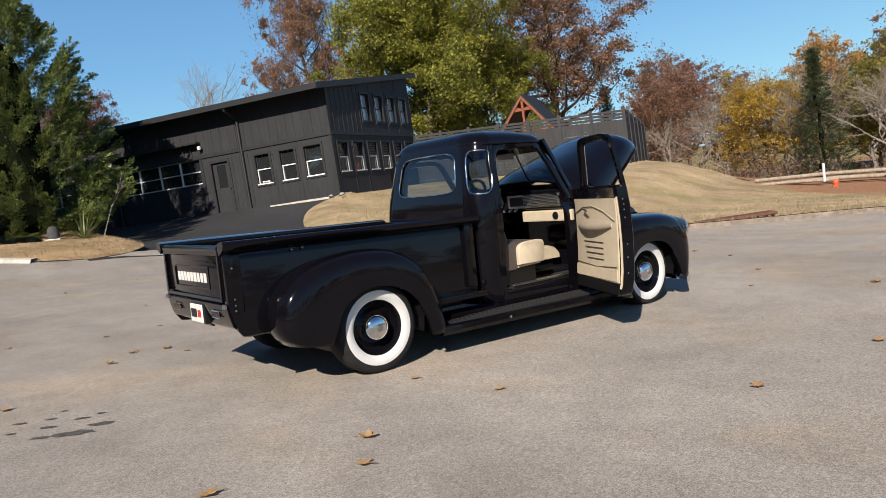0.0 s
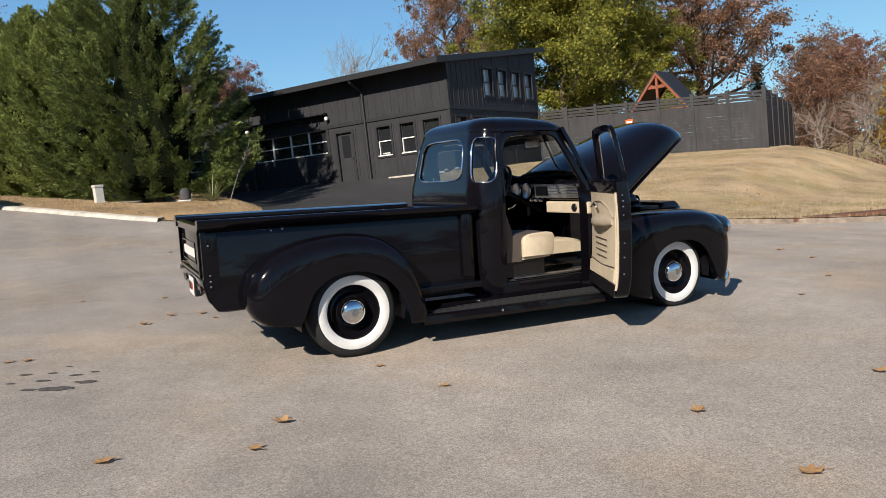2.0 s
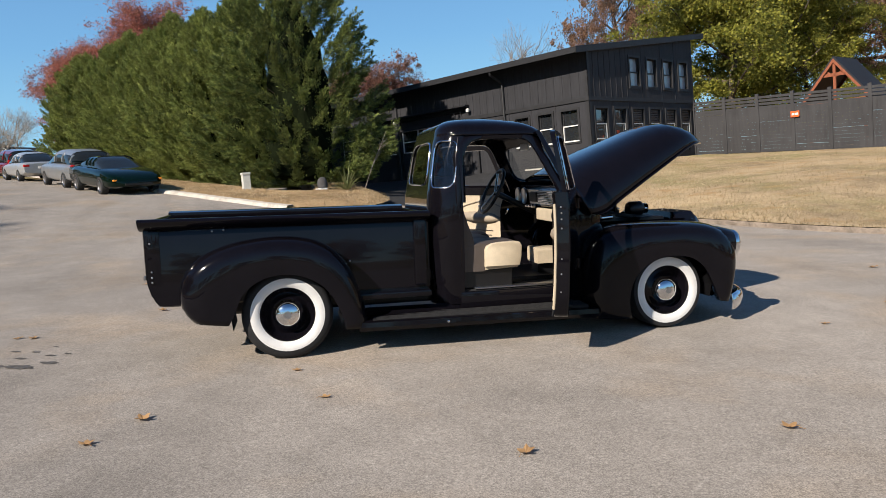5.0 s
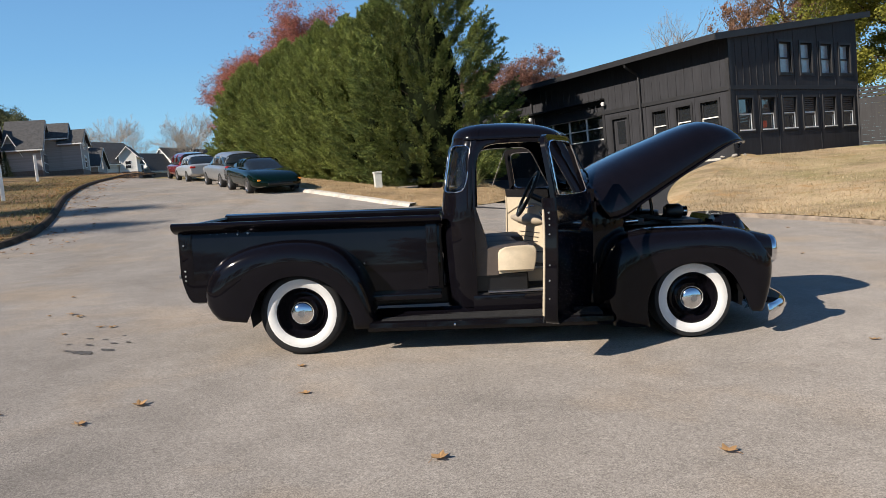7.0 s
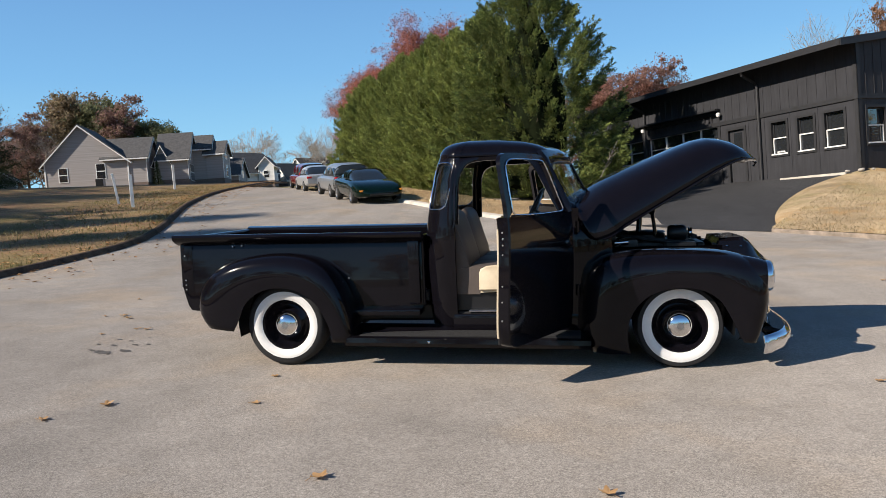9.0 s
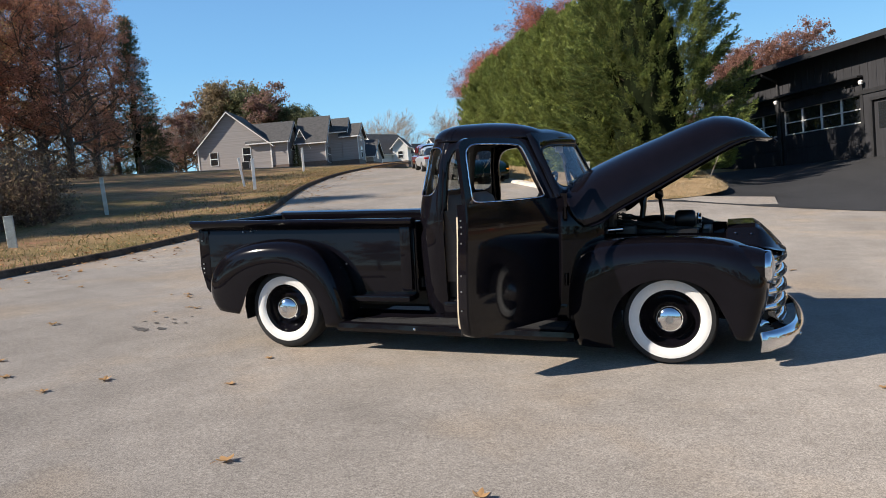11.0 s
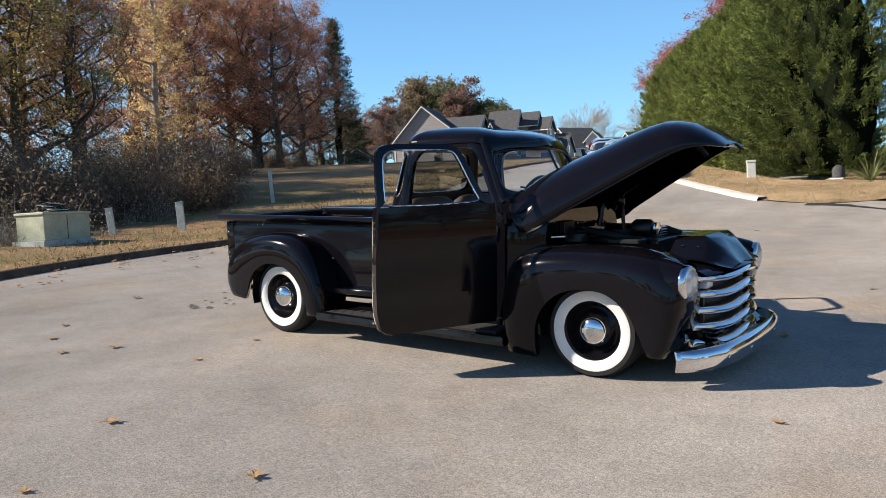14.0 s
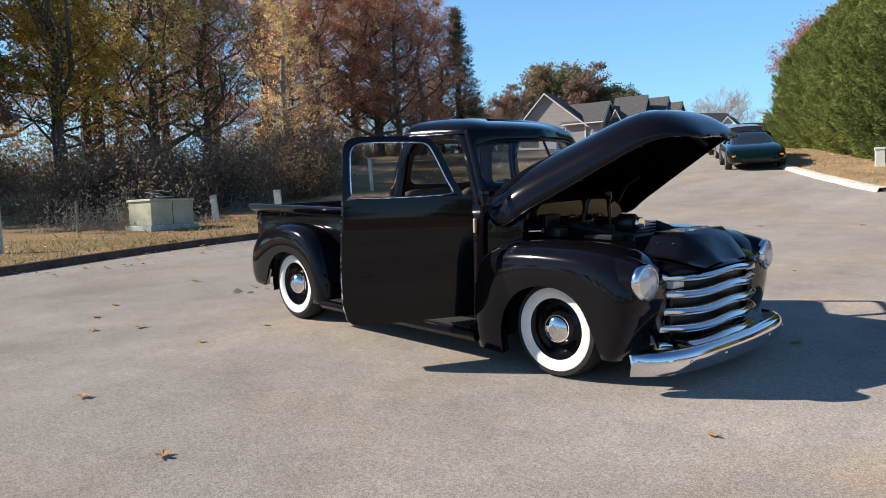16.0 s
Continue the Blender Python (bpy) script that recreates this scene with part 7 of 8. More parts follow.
part("seal", tube([screen(*a) + Vector((0.006, 0, 0)) for a in pane], 0.008, 6, closed=True), M_SATIN, ws, smooth=60)
part("centre_strip", tube([screen(0, f / 4) + Vector((0.004, 0, 0)) for f in range(5)], 0.009, 6), M_SATIN, ws, smooth=60)
part("wiper", tube([(2.36, -0.2, 1.165), (2.27, -0.42, 1.22), (2.24, -0.5, 1.235)], 0.007, 5), M_BRUSH, truck)
# cowl
rings = []
for x, w, top in ((2.14, .725, 1.135), (2.26, .715, 1.15), (2.36, .695, 1.155), (2.46, .655, 1.12), (2.50, .61, 1.06)):
    ring = []
    for k in range(25):
        a = math.pi * k / 24
        c, s = math.cos(a), math.sin(a)
        ring.append((x - (0.10 * abs(c) ** 2 if x < 2.3 else 0), -w * math.copysign(abs(c) ** 0.42, c), 0.80 + (top - 0.80) * abs(s) ** 0.55))
    rings.append([(ring[0][0], -w, 0.2), (ring[0][0], -w, 0.5), *ring, (ring[-1][0], w, 0.5), (ring[-1][0], w, 0.2)])
part("cowl", loft(rings), M_BLACK, truck, smooth=50)
bm = bmesh.new()
bm.faces.new([bm.verts.new((2.5, y, z)) for _, y, z in rings[-1]])
part("firewall", bm, M_BLACK, truck)

# ---- hood, raised on its hinge ----
HOOD = Matrix.Translation((2.53, 0, 0.98)) @ Matrix.Rotation(radians(-29.3), 4, 'Y')
SECT = [(-.19, .748, .10, .385), (-.182, .748, .05, .386), (-.16, .747, .018, .388), (-.12, .746, -.002, .39), (-.06, .744, -.012, .392), (.0, .737, -.012, .395), (.07, .72, -.002, .392), (.15, .70, 0, .385), (.3, .66, 0, .370), (.45, .62, 0, .35), (.6, .585, 0, .330), (.75, .55, 0, .312), (.9, .51, 0, .287), (1.0, .48, -.003, .258), (1.08, .445, -.012, .21), (1.15, .40, -.03, .15), (1.205, .34, -.055, .075), (1.24, .28, -.078, .005), (1.262, .22, -.095, -.06), (1.272, .18, -.105, -.09)]
rings = []
for a, w, lo, hi in SECT:
    back_up = -0.03 * max(0.0, 1 - max(a, 0) / 0.6)
    a *= 0.925
    ring = []
    for k in range(33):
        th = math.pi * k / 32
        c, s = math.cos(th), math.sin(th)
        ring.append(HOOD @ Vector((a - back_up * abs(s) ** 1.2, -w * math.copysign(abs(c) ** 0.75, c), lo + (hi - lo) * abs(s) ** 0.8)))
    rings.append(ring)
hood = part("hood", loft(rings), M_BLACK, truck, smooth=50)
md = hood.modifiers.new("shell", 'SOLIDIFY')
md.thickness, md.offset = 0.018, -1
part("nose_lip", tube([r for r in rings[-1][6:27]], 0.009, 6), M_BLACK, hood, smooth=60)
for sg in (-1, 1):
    part("edge_roll", tube([rings[k][0 if sg < 0 else 32] for k in range(3, 18)], 0.008, 6), M_BLACK, hood, smooth=60)
    part("hinge_arm", tube([(2.52, 0.50 * sg, 1.02), (2.62, 0.47 * sg, 1.16), (2.75, 0.44 * sg, 1.22)], 0.016, 6), M_SATIN, hood, smooth=60)
part("brace", tube([HOOD @ Vector((0.88, -0.42, 0.02)), HOOD @ Vector((0.88, -0.2, 0.2)), HOOD @ Vector((0.88, 0.2, 0.2)), HOOD @ Vector((0.88, 0.42, 0.02))], 0.025, 6), M_SATIN, hood, smooth=60)
part("catch", tube([HOOD @ Vector((1.15, 0.0, -0.07)), HOOD @ Vector((1.19, 0.0, -0.10)), HOOD @ Vector((1.20, 0.0, -0.135)), HOOD @ Vector((1.17, 0.0, -0.15))], 0.012, 6), M_SATIN, hood, smooth=60)
part("prop", tube([(2.86, -0.10, 0.90), (2.85, -0.095, 1.0), (2.84, -0.09, 1.07), (2.835, -0.09, 1.085), (2.83, -0.09, 1.13), (2.828, -0.09, 1.14)], [0.015, 0.015, 0.015, 0.032, 0.032, 0.012], 8), M_BLACK, hood, smooth=60)
part("latch", tube([(2.72, -0.22, 0.94), (2.73, -0.2, 1.02), (2.72, -0.19, 1.09), (2.715, -0.185, 1.13)], [0.02, 0.022, 0.034, 0.012], 8), M_BLACK, hood, smooth=60)

# ---- nose, grille and lamps ----
rings = []
for x, z, w in ((3.10, .75, .56), (3.28, .745, .56), (3.42, .73, .56), (3.52, .712, .57), (3.575, .69, .575), (3.59, .675, .575)):
    rings.append([(x + (0.115 * (1 - t * t)) * max(0, (x - 3.28) / 0.32), w * t, z + 0.012 * math.cos(t * 3)) for t in (-1, -.8, -.6, -.4, -.2, 0, .2, .4, .6, .8, 1)])
part("catwalk", loft(rings), M_BLACK, truck, smooth=50)


def nose_x(y):
    return 3.575 + 0.135 * (1 - min(abs(y) / 0.60, 1) ** 2.2)


part("grille_backing", loft([[(nose_x(t * .56) - 0.10, t * .56, z) for t in (-1, -.75, -.5, -.25, 0, .25, .5, .75, 1)] for z in (0.675, 0.22)]), M_SATIN, truck)
for k in range(5):
    z = 0.650 - 0.1025 * k
    rings = []
    for j in range(29):
        y = -0.585 + 1.17 * j / 28
        e = abs(y) / 0.585
        drop = -0.012 * e**2 + (0.008 * math.cos(e * 6))
        h = 0.032 * (1 - 0.25 * e**6)
        d = 0.06 * (1 - 0.35 * e**6)
        x = nose_x(y) - 0.015 - 0.04 * max(0, e - 0.85) / 0.15
        rings.append([(x - d, y, z + drop + h * 0.8), (x - d * 0.35, y, z + drop + h), (x, y, z + drop + h * 0.55), (x + 0.012, y, z + drop), (x, y, z + drop - h * 0.6), (x - d * 0.4, y, z + drop - h), (x - d, y, z + drop - h * 0.7)])
    bar = part("grille_bar", loft(rings, True, True), M_CHROME, truck, "polished chrome grille bar", smooth=60)
for sg in (-1, 1):
    part("parking_lamp", box(3.535, 3.59, min(0.42 * sg, 0.545 * sg), max(0.42 * sg, 0.545 * sg), 0.58, 0.622, 0.008, segs=2), M_LENS, truck, "small clear parking lamp", smooth=50)
    apron = [[(x0, 0.55 * sg, z), (x0 - 0.012, 0.64 * sg, z), (x0 - 0.045, 0.74 * sg, z), (x0 - 0.12, 0.82 * sg, z)] for x0, z in ((3.50, .66), (3.53, .58), (3.545, .48), (3.535, .36), (3.50, .26), (3.46, .20))]
    part("fender_apron", loft(apron), M_BLACK, truck, smooth=60)
    for k in range(4):
        part("grille_post", box(3.52, 3.56, min(0.50 * sg, 0.53 * sg), max(0.50 * sg, 0.53 * sg), 0.265 + 0.1025 * k, 0.335 + 0.1025 * k), M_SATIN, truck)
    hl = Matrix.Translation((3.525, 0.785 * sg, 0.648)) @ Matrix.Rotation(radians(4 * sg), 4, 'Z')
    bm = lathe([(0.104, 0.0), (0.108, 0.018), (0.106, 0.034), (0.097, 0.048), (0.086, 0.048)], 40, 'X')
    bm.transform(hl)
    lamp = part("headlamp", bm, M_CHROME, truck, "round headlamp with a chrome ring", smooth=60)
    bm = lathe([(0.0, 0.066), (0.03, 0.065), (0.06, 0.059), (0.088, 0.044)], 32, 'X')
    bm.transform(hl)
    part("lens", bm, M_LENS, lamp, smooth=60)
    bm = lathe([(0.16, -0.22), (0.138, -0.10), (0.118, -0.02), (0.104, 0.012)], 32, 'X')
    bm.transform(hl)
    part("bowl", bm, M_BLACK, lamp, smooth=60)
# bumper
rings = []
for j in range(41):
    t = -1 + j / 20
    y = 0.87 * t
    x = 3.79 - 0.09 * t * t - 0.17 * abs(t) ** 7
    h = 0.072 * (1 - 0.12 * t**6)
    cz = 0.195 - 0.02 * t**4
    rings.append([(x - 0.035, y, cz + h), (x - 0.012, y, cz + h * 0.96), (x + 0.012, y, cz + h * 0.62), (x + 0.020, y, cz + 0.1 * h), (x + 0.012, y, cz - 0.55 * h), (x - 0.008, y, cz - 0.95 * h), (x - 0.03, y, cz - h), (x - 0.022, y, cz)])
bump = part("front_bumper", loft(rings, True, True), M_CHROME, truck, "curved chrome front bumper", smooth=60)
for y in (-0.62, -0.3, 0.3, 0.62):
    t = y / 0.87
    part("bolt", lathe([(0.0, 0.007), (0.011, 0.005), (0.014, 0.0)], 12, 'X'), M_CHROME, bump, smooth=60).location = (3.79 - 0.09 * t * t - 0.17 * abs(t) ** 7 + 0.017, y, 0.19)
for sg in (-1, 1):
    part("bumper_arm", tube([(3.2, 0.42 * sg, 0.27), (3.6, 0.5 * sg, 0.22), (3.76, 0.55 * sg, 0.19)], 0.025, 6), M_SATIN, truck)
part("valance", loft([[(3.50, y, 0.33), (3.60, y, 0.27), (3.66, y, 0.22), (3.60, y, 0.17)] for y in (-0.55, -0.3, 0, 0.3, 0.55)]), M_BLACK, truck, smooth=50)
# tied radiator cover between the fenders
COVER = [(3.27, ((-.42, .745), (-.36, .75), (-.33, .75), (-.28, .75), (0, .75), (.28, .75), (.33, .75), (.36, .75), (.42, .745))),
         (3.31, ((-.42, .745), (-.36, .75), (-.315, .86), (-.28, .882), (0, .885), (.26, .882), (.295, .86), (.33, .75), (.42, .745))),
         (3.49, ((-.42, .74), (-.35, .745), (-.30, .862), (-.265, .888), (0, .89), (.255, .888), (.29, .865), (.325, .745), (.42, .74))),
         (3.53, ((-.41, .73), (-.34, .735), (-.285, .835), (-.24, .862), (0, .858), (.23, .862), (.275, .84), (.32, .735), (.41, .73))),
         (3.61, ((-.42, .715), (-.33, .72), (-.23, .765), (-.14, .785), (-.02, .748), (.12, .775), (.21, .785), (.32, .725), (.42, .715))),
         (3.68, ((-.34, .69), (-.26, .695), (-.17, .705), (-.10, .70), (0, .69), (.10, .70), (.17, .705), (.26, .695), (.34, .69)))]
rings = [[(x, y, z) for y, z in row] for x, row in COVER]
part("radiator_cover", loft(rings), M_BLACK, truck, smooth=25)
for x, y, z in ((3.36, -.332, .815), (3.46, -.325, .81), (3.36, .31, .815)):
    part("rivet", lathe([(0.0, 0.006), (0.008, 0.004), (0.01, 0.0)], 8, 'Z'), M_CHROME, truck).location = (x, y, z + 0.01)
# finned cooler beside the engine
for k in range(5):
    part("cooler_fin", box(3.0, 3.13, -0.12, 0.04, 0.845 + 0.019 * k, 0.852 + 0.019 * k, 0.002), M_BRUSH, truck)

# ---- wheels ----


def wheel(x, y, sg, r, steer=0.0):
    """A steel wheel with a whitewall tyre; sg is the side on which its face looks."""
    m = Matrix.Translation((x, y, r)) @ Matrix.Rotation(radians(steer), 4, 'Z') @ Matrix.Scale(sg, 4, (0, 1, 0))
    hub = thing("wheel", None)
    hub.parent = truck
    hub.matrix_local = m
    part("tyre", lathe([(0.20, -0.09), (0.25, -0.105), (0.31, -0.10), (r - 0.012, -0.085), (r, -0.06), (r + 0.001, 0.0), (r, 0.06), (r - 0.010, 0.083), (0.29, 0.099), (0.262, 0.1025)], 64), M_RUBBER, hub, smooth=50)
    part("whitewall", lathe([(0.262, 0.1027), (0.252, 0.1045), (0.230, 0.104), (0.208, 0.097), (0.195, 0.087)], 64), M_WALL, hub, "clean white sidewall band", smooth=60)
    part("inner_sidewall", lathe([(0.196, 0.087), (0.194, 0.07), (0.19, 0.0)], 64), M_RUBBER, hub, smooth=60)
    part("rim", lathe([(0.193, 0.080), (0.189, 0.084), (0.183, 0.076), (0.177, 0.05), (0.165, 0.028), (0.15, 0.012), (0.13, 0.018), (0.115, 0.035), (0.095, 0.045), (0.0, 0.046)], 64), M_BLACK, hub, smooth=40)
    cap = part("hub_cap", lathe([(0.108, 0.040), (0.108, 0.050), (0.104, 0.054), (0.101, 0.064), (0.093, 0.082), (0.076, 0.101), (0.052, 0.113), (0.028, 0.119), (0.0, 0.121)], 48), M_CHROME, hub, "domed chrome hub cap", smooth=45)
    part("badge", lathe([(0.026, 0.1185), (0.024, 0.122), (0.0, 0.123)], 24), M_BRUSH, hub, smooth=45)
    return hub


wheel(0.0, -0.765, -1, 0.322)
wheel(0.0, 0.765, 1, 0.322)
wheel(2.945, -0.75, -1, 0.306, 2)
wheel(2.945, 0.75, 1, 0.306, 2)

# ---- doors, swung open ----
DOOR_W = [(0.30, -.030), (.45, -.012), (.75, .0), (1.0, .0), (1.12, -.012), (1.2, -.024), (1.4, -.062), (1.58, -.102)]


M_BEIGE = worn("beige_vinyl", (0.36, 0.30, 0.225), 0.5, scale=14, amount=0.1)
DOOR_REAR = [(.295, .82), (.305, .862), (.33, .895), (.40, .918), (.48, .928), (.75, .925), (1.0, .908), (1.155, .895)]


def door_leaf(sg):
    """A door with its hinge line at the origin, shut along -x, its outside at y = sg * 0."""

    def at(s, z, deep=0.0):
        return Vector((-s, sg * (table(DOOR_W, z)[0] - deep), z))

    leaf = thing("door", None)
    leaf.parent = truck
    leaf.matrix_local = Matrix.Translation((2.222, 0.80 * sg, 0)) @ Matrix.Rotation(radians(-65 * sg), 4, 'Z')
    rings = []
    for z in (0.295, 0.305, 0.33, 0.45, 0.6, 0.75, 0.9, 1.0, 1.07, 1.11, 1.135):
        s1 = table(DOOR_REAR, z)[0]
        e = 0.008
        rings.append([at(0.0 + e, z), at(s1 - e, z), at(s1, z, e), at(s1 - 0.006, z, 0.085), at(s1 - 0.02, z, 0.093), at(0.0 + e, z, 0.075), at(0, z, 0.066), at(0, z, e)])
    skin = part("skin", loft(rings, True, True), M_BLACK, leaf, smooth=40)
    # frame round the window opening
    outer = [(0.05, 1.14), (0.115, 1.27), (0.195, 1.46), (0.245, 1.545), (0.31, 1.575), (0.50, 1.583), (0.70, 1.583), (0.79, 1.577), (0.845, 1.55), (0.868, 1.49), (0.885, 1.30), (0.895, 1.14)]
    inner = [(0.13, 1.18), (0.18, 1.28), (0.25, 1.45), (0.285, 1.515), (0.335, 1.535), (0.50, 1.54), (0.70, 1.54), (0.765, 1.532), (0.808, 1.507), (0.824, 1.46), (0.836, 1.30), (0.838, 1.19)]
    o = [v for v in smooth_line([(s, 0, 1.11 + (z - 1.13) * 0.967) for s, z in outer], 40)]
    i = [v for v in smooth_line([(s, 0, 1.11 + (z - 1.13) * 0.967) for s, z in inner], 40)]
    rings = []
    for p, q in zip(o, i):
        rings.append([at(p.x, p.z, 0.004), at(q.x, q.z, 0.0), at(q.x, q.z, 0.010), at(q.x, q.z, 0.030), at(p.x, p.z, 0.035), at(p.x, p.z, 0.016)])
    part("window_frame", loft(rings, True, True), M_BLACK, leaf, smooth=35)
    trim = [at(v.x + 0.0, v.z, -0.004) for v in i]
    bottom = [at(0.805 - 0.63 * k / 8, 1.146 - 0.006 * math.sin(k / 8 * 3.14), -0.004) for k in range(0, 9)]
    loop = trim + bottom
    for _ in range(2):
        loop = [p.lerp(q, f) for p, q in zip(loop, loop[1:] + loop[:1]) for f in (0.25, 0.75)]
    part("window_trim", tube([p for p, q in zip(loop, loop[1:] + loop[:1]) if (p - q).length > 0.002], 0.0055, 6, closed=True), M_CHROME, leaf, "bright window trim", smooth=60)
    part("sill", box(-0.80, -0.10, min(-0.052 * sg, -0.02 * sg), max(-0.052 * sg, -0.02 * sg), 1.13, 1.148, 0.004), M_BLACK, leaf)
    # inside: cream panel, arm rest, pleats, handles
    d = 0.096
    panel = part("trim_panel", loft([[at(0.05, z, d - 0.03), at(0.85, z, d), at(0.86, z, d - 0.004), at(0.86, z, d + 0.008), at(0.845, z, d + 0.01), at(0.06, z, d + 0.008), at(0.04, z, d + 0.004)] for z in (0.40, 0.42, 0.62, 0.8, 0.98, 1.05)], True, True), M_CREAM, leaf, "cream vinyl door trim", smooth=40)
    part("upper_panel", loft([[at(0.04, z, d), at(0.87, z, d), at(0.87, z, d + 0.01), at(0.04, z, d + 0.01)] for z in (1.055, 1.09, 1.13)], True, True), M_BLACK, leaf)
    part("lower_panel", loft([[at(0.04, z, d), at(0.87, z, d), at(0.87, z, d + 0.01), at(0.04, z, d + 0.01)] for z in (0.31, 0.395)], True, True), M_SATIN, leaf)
    rings = []
    for k in range(9):
        t = k / 8
        s = 0.12 + 0.66 * t
        b = 0.02 + 0.06 * math.sin(math.pi * (0.1 + 0.85 * t))
        zz = 0.82 + 0.02 * t
        r = 0.8 * max(0.12, math.sin(math.pi * (0.04 + 0.9 * t ** 0.8))) ** 0.6
        rings.append([at(s, zz - 0.06 * r, d + 0.01), at(s, zz - 0.05 * r, d + 0.012 + b * r * 0.75), at(s, zz - 0.01 * r, d + 0.012 + b * r), at(s, zz + 0.03 * r, d + 0.012 + b * r * 0.9), at(s, zz + 0.06 * r, d + 0.012 + b * r * 0.45), at(s, zz + 0.075 * r, d + 0.01)])
    part("arm_rest", loft(rings, True, True), M_BEIGE, panel, "padded beige arm rest", smooth=60)
    for k in range(4):
        part("pleat", tube([at(0.22 + 0.02 * k, 0.70 - 0.045 * k, d + 0.015), at(0.60, 0.70 - 0.045 * k, d + 0.015)], 0.004, 5), M_GREY, panel)
    part("piping", tube([at(0.05, 0.52, d + 0.014), at(0.45, 0.50, d + 0.015), at(0.84, 0.52, d + 0.014)], 0.005, 5), M_GREY, panel)
    part("edge_welt", tube([at(table(DOOR_REAR, z)[0] - 0.02, z, 0.096) for z in (0.36, 0.4, 0.5, 0.7, 0.9, 1.06)], 0.010, 6), M_CREAM, panel, "cream door edge welt", smooth=60)
    part("inner_handle", tube([at(0.30, 0.96, d + 0.016), at(0.30, 0.97, d + 0.04), at(0.40, 0.945, d + 0.045)], 0.008, 6), M_CHROME, panel, "small chrome handle", smooth=60)
    part("swoop", tube([at(0.06, 0.93, d + 0.015), at(0.25, 0.985, d + 0.016), at(0.45, 0.99, d + 0.016), at(0.65, 0.95, d + 0.016), at(0.84, 0.88, d + 0.015)], 0.006, 6), M_BEIGE, panel, smooth=60)
    part("kick_band", loft([[at(0.05, z, d + 0.006), at(0.85, z, d + 0.009), at(0.85, z, d + 0.016), at(0.05, z, d + 0.02)] for z in (0.41, 0.50)], True, True), M_CREAM, panel)
    for s, z in ((0.885, 1.04), (0.888, 1.0), (0.888, 0.96), (0.893, 0.90), (0.905, 0.70), (0.905, 0.60), (0.905, 0.48)):
        p = at(s, z, 0.055)
        part("bolt", tube([p, p + Vector((-0.02, 0, 0))], 0.006, 8), M_BRUSH, leaf)
    return leaf


for sg in (-1, 1):
    door_leaf(sg)
    for z in (0.55, 1.02):
        part("hinge", tube([(2.25, 0.735 * sg, z - 0.04), (2.25, 0.735 * sg, z + 0.04)], 0.016, 8), M_BLACK, truck, smooth=60)

# ---- inside the cab ----
seat = thing("bench_seat", None)
seat.parent = truck
for a, b in ((-0.665, -0.25), (-0.25, 0.25), (0.25, 0.665)):
    middle = a < 0 < b
    prof = [(1.30, .52), (1.31, .67), (1.36, .722), (1.45, .738), (1.70, .743), (1.765, .736), (1.797, .715), (1.80, .692), (1.53, .688), (1.507, .52)]
    rows = []
    for k in range(9):
        t = k / 8
        puff = 0.014 * (1 - abs(2 * t - 1) ** 6) - 0.006
        rows.append([(x - (0.09 if middle and x > 1.6 else 0), a + 0.002 + (b - a - 0.004) * t, z + (puff if z > 0.69 else 0)) for x, z in prof])
    part("cushion", loft(rows, True, True), M_GREY, seat, "grey-brown seat panel", smooth=50)
    prof = [(1.52, .53), (1.52, .66), (1.54, .684), (1.75, .687), (1.785, .675), (1.795, .62), (1.785, .54)]
    rows = []
    for k in range(11):
        t = k / 10
        puff = 0.014 * (1 - abs(2 * t - 1) ** 8) - 0.014
        rows.append([(x + puff * 0.8 - (0.09 if middle and x > 1.62 else 0), a + 0.003 + (b - a - 0.006) * t, z) for x, z in prof])
    part("bolster", loft(rows, True, True), M_CREAM, seat, "cream vinyl front bolster", smooth=50)
for sg in (-1, 1):
    # cream cheek that closes the front end of the cushion
    out = [(1.505, .556), (1.507, .69), (1.52, .716), (1.56, .735), (1.62, .743), (1.74, .747), (1.785, .738), (1.803, .71), (1.797, .62), (1.782, .556)]
    rings = []
    for y, k in ((0.664, 1.0), (0.69, 1.0), (0.699, 0.985), (0.703, 0.95)):
        rings.append([(1.65 + (x - 1.65) * k, sg * y, 0.65 + (z - 0.65) * k) for x, z in out])
    part("cheek", loft(rings, True, True), M_CREAM, seat, "cream vinyl seat end", smooth=40)
for a, b in ((-0.66, -0.01), (0.01, 0.66)):
    prof = [(1.37, .60), (1.44, .72), (1.425, .82), (1.39, .93), (1.352, 1.06), (1.32, 1.14), (1.28, 1.165), (1.235, 1.14), (1.24, .9), (1.28, .62)]
    rows = []
    for k in range(11):
        t = k / 10
        r = 1 - abs(2 * t - 1) ** 6 * 0.12
        rows.append([(1.28 + (x - 1.28) * (0.7 + 0.3 * r), a + (b - a) * t, 0.56 + (z - 0.56) * r) for x, z in prof])
    part("backrest", loft(rows, True, True), M_GREY, seat, "grey-brown padded backrest", smooth=50)
part("seat_base", box(1.32, 1.74, -0.64, 0.64, 0.385, 0.535, 0.01), M_SATIN, seat)
dash = thing("dashboard", None)
dash.parent = truck
rings = [[(2.26, y, 1.155), (2.20, y, 1.158), (2.15, y, 1.145), (2.135, y, 1.12), (2.15, y, .985), (2.17, y, .965), (2.25, y, .95)] for y in (-0.68, -0.4, 0, 0.4, 0.68)]
part("top_panel", loft(rings, True, True), M_BLACK, dash, smooth=35)
part("speaker_panel", loft([[(2.128, y, 1.118), (2.142, y, 0.995), (2.15, y, 0.995), (2.14, y, 1.118)] for y in (-0.60, -0.1, 0.10)], True, True), M_BRUSH, dash, "bright metal dash panel")
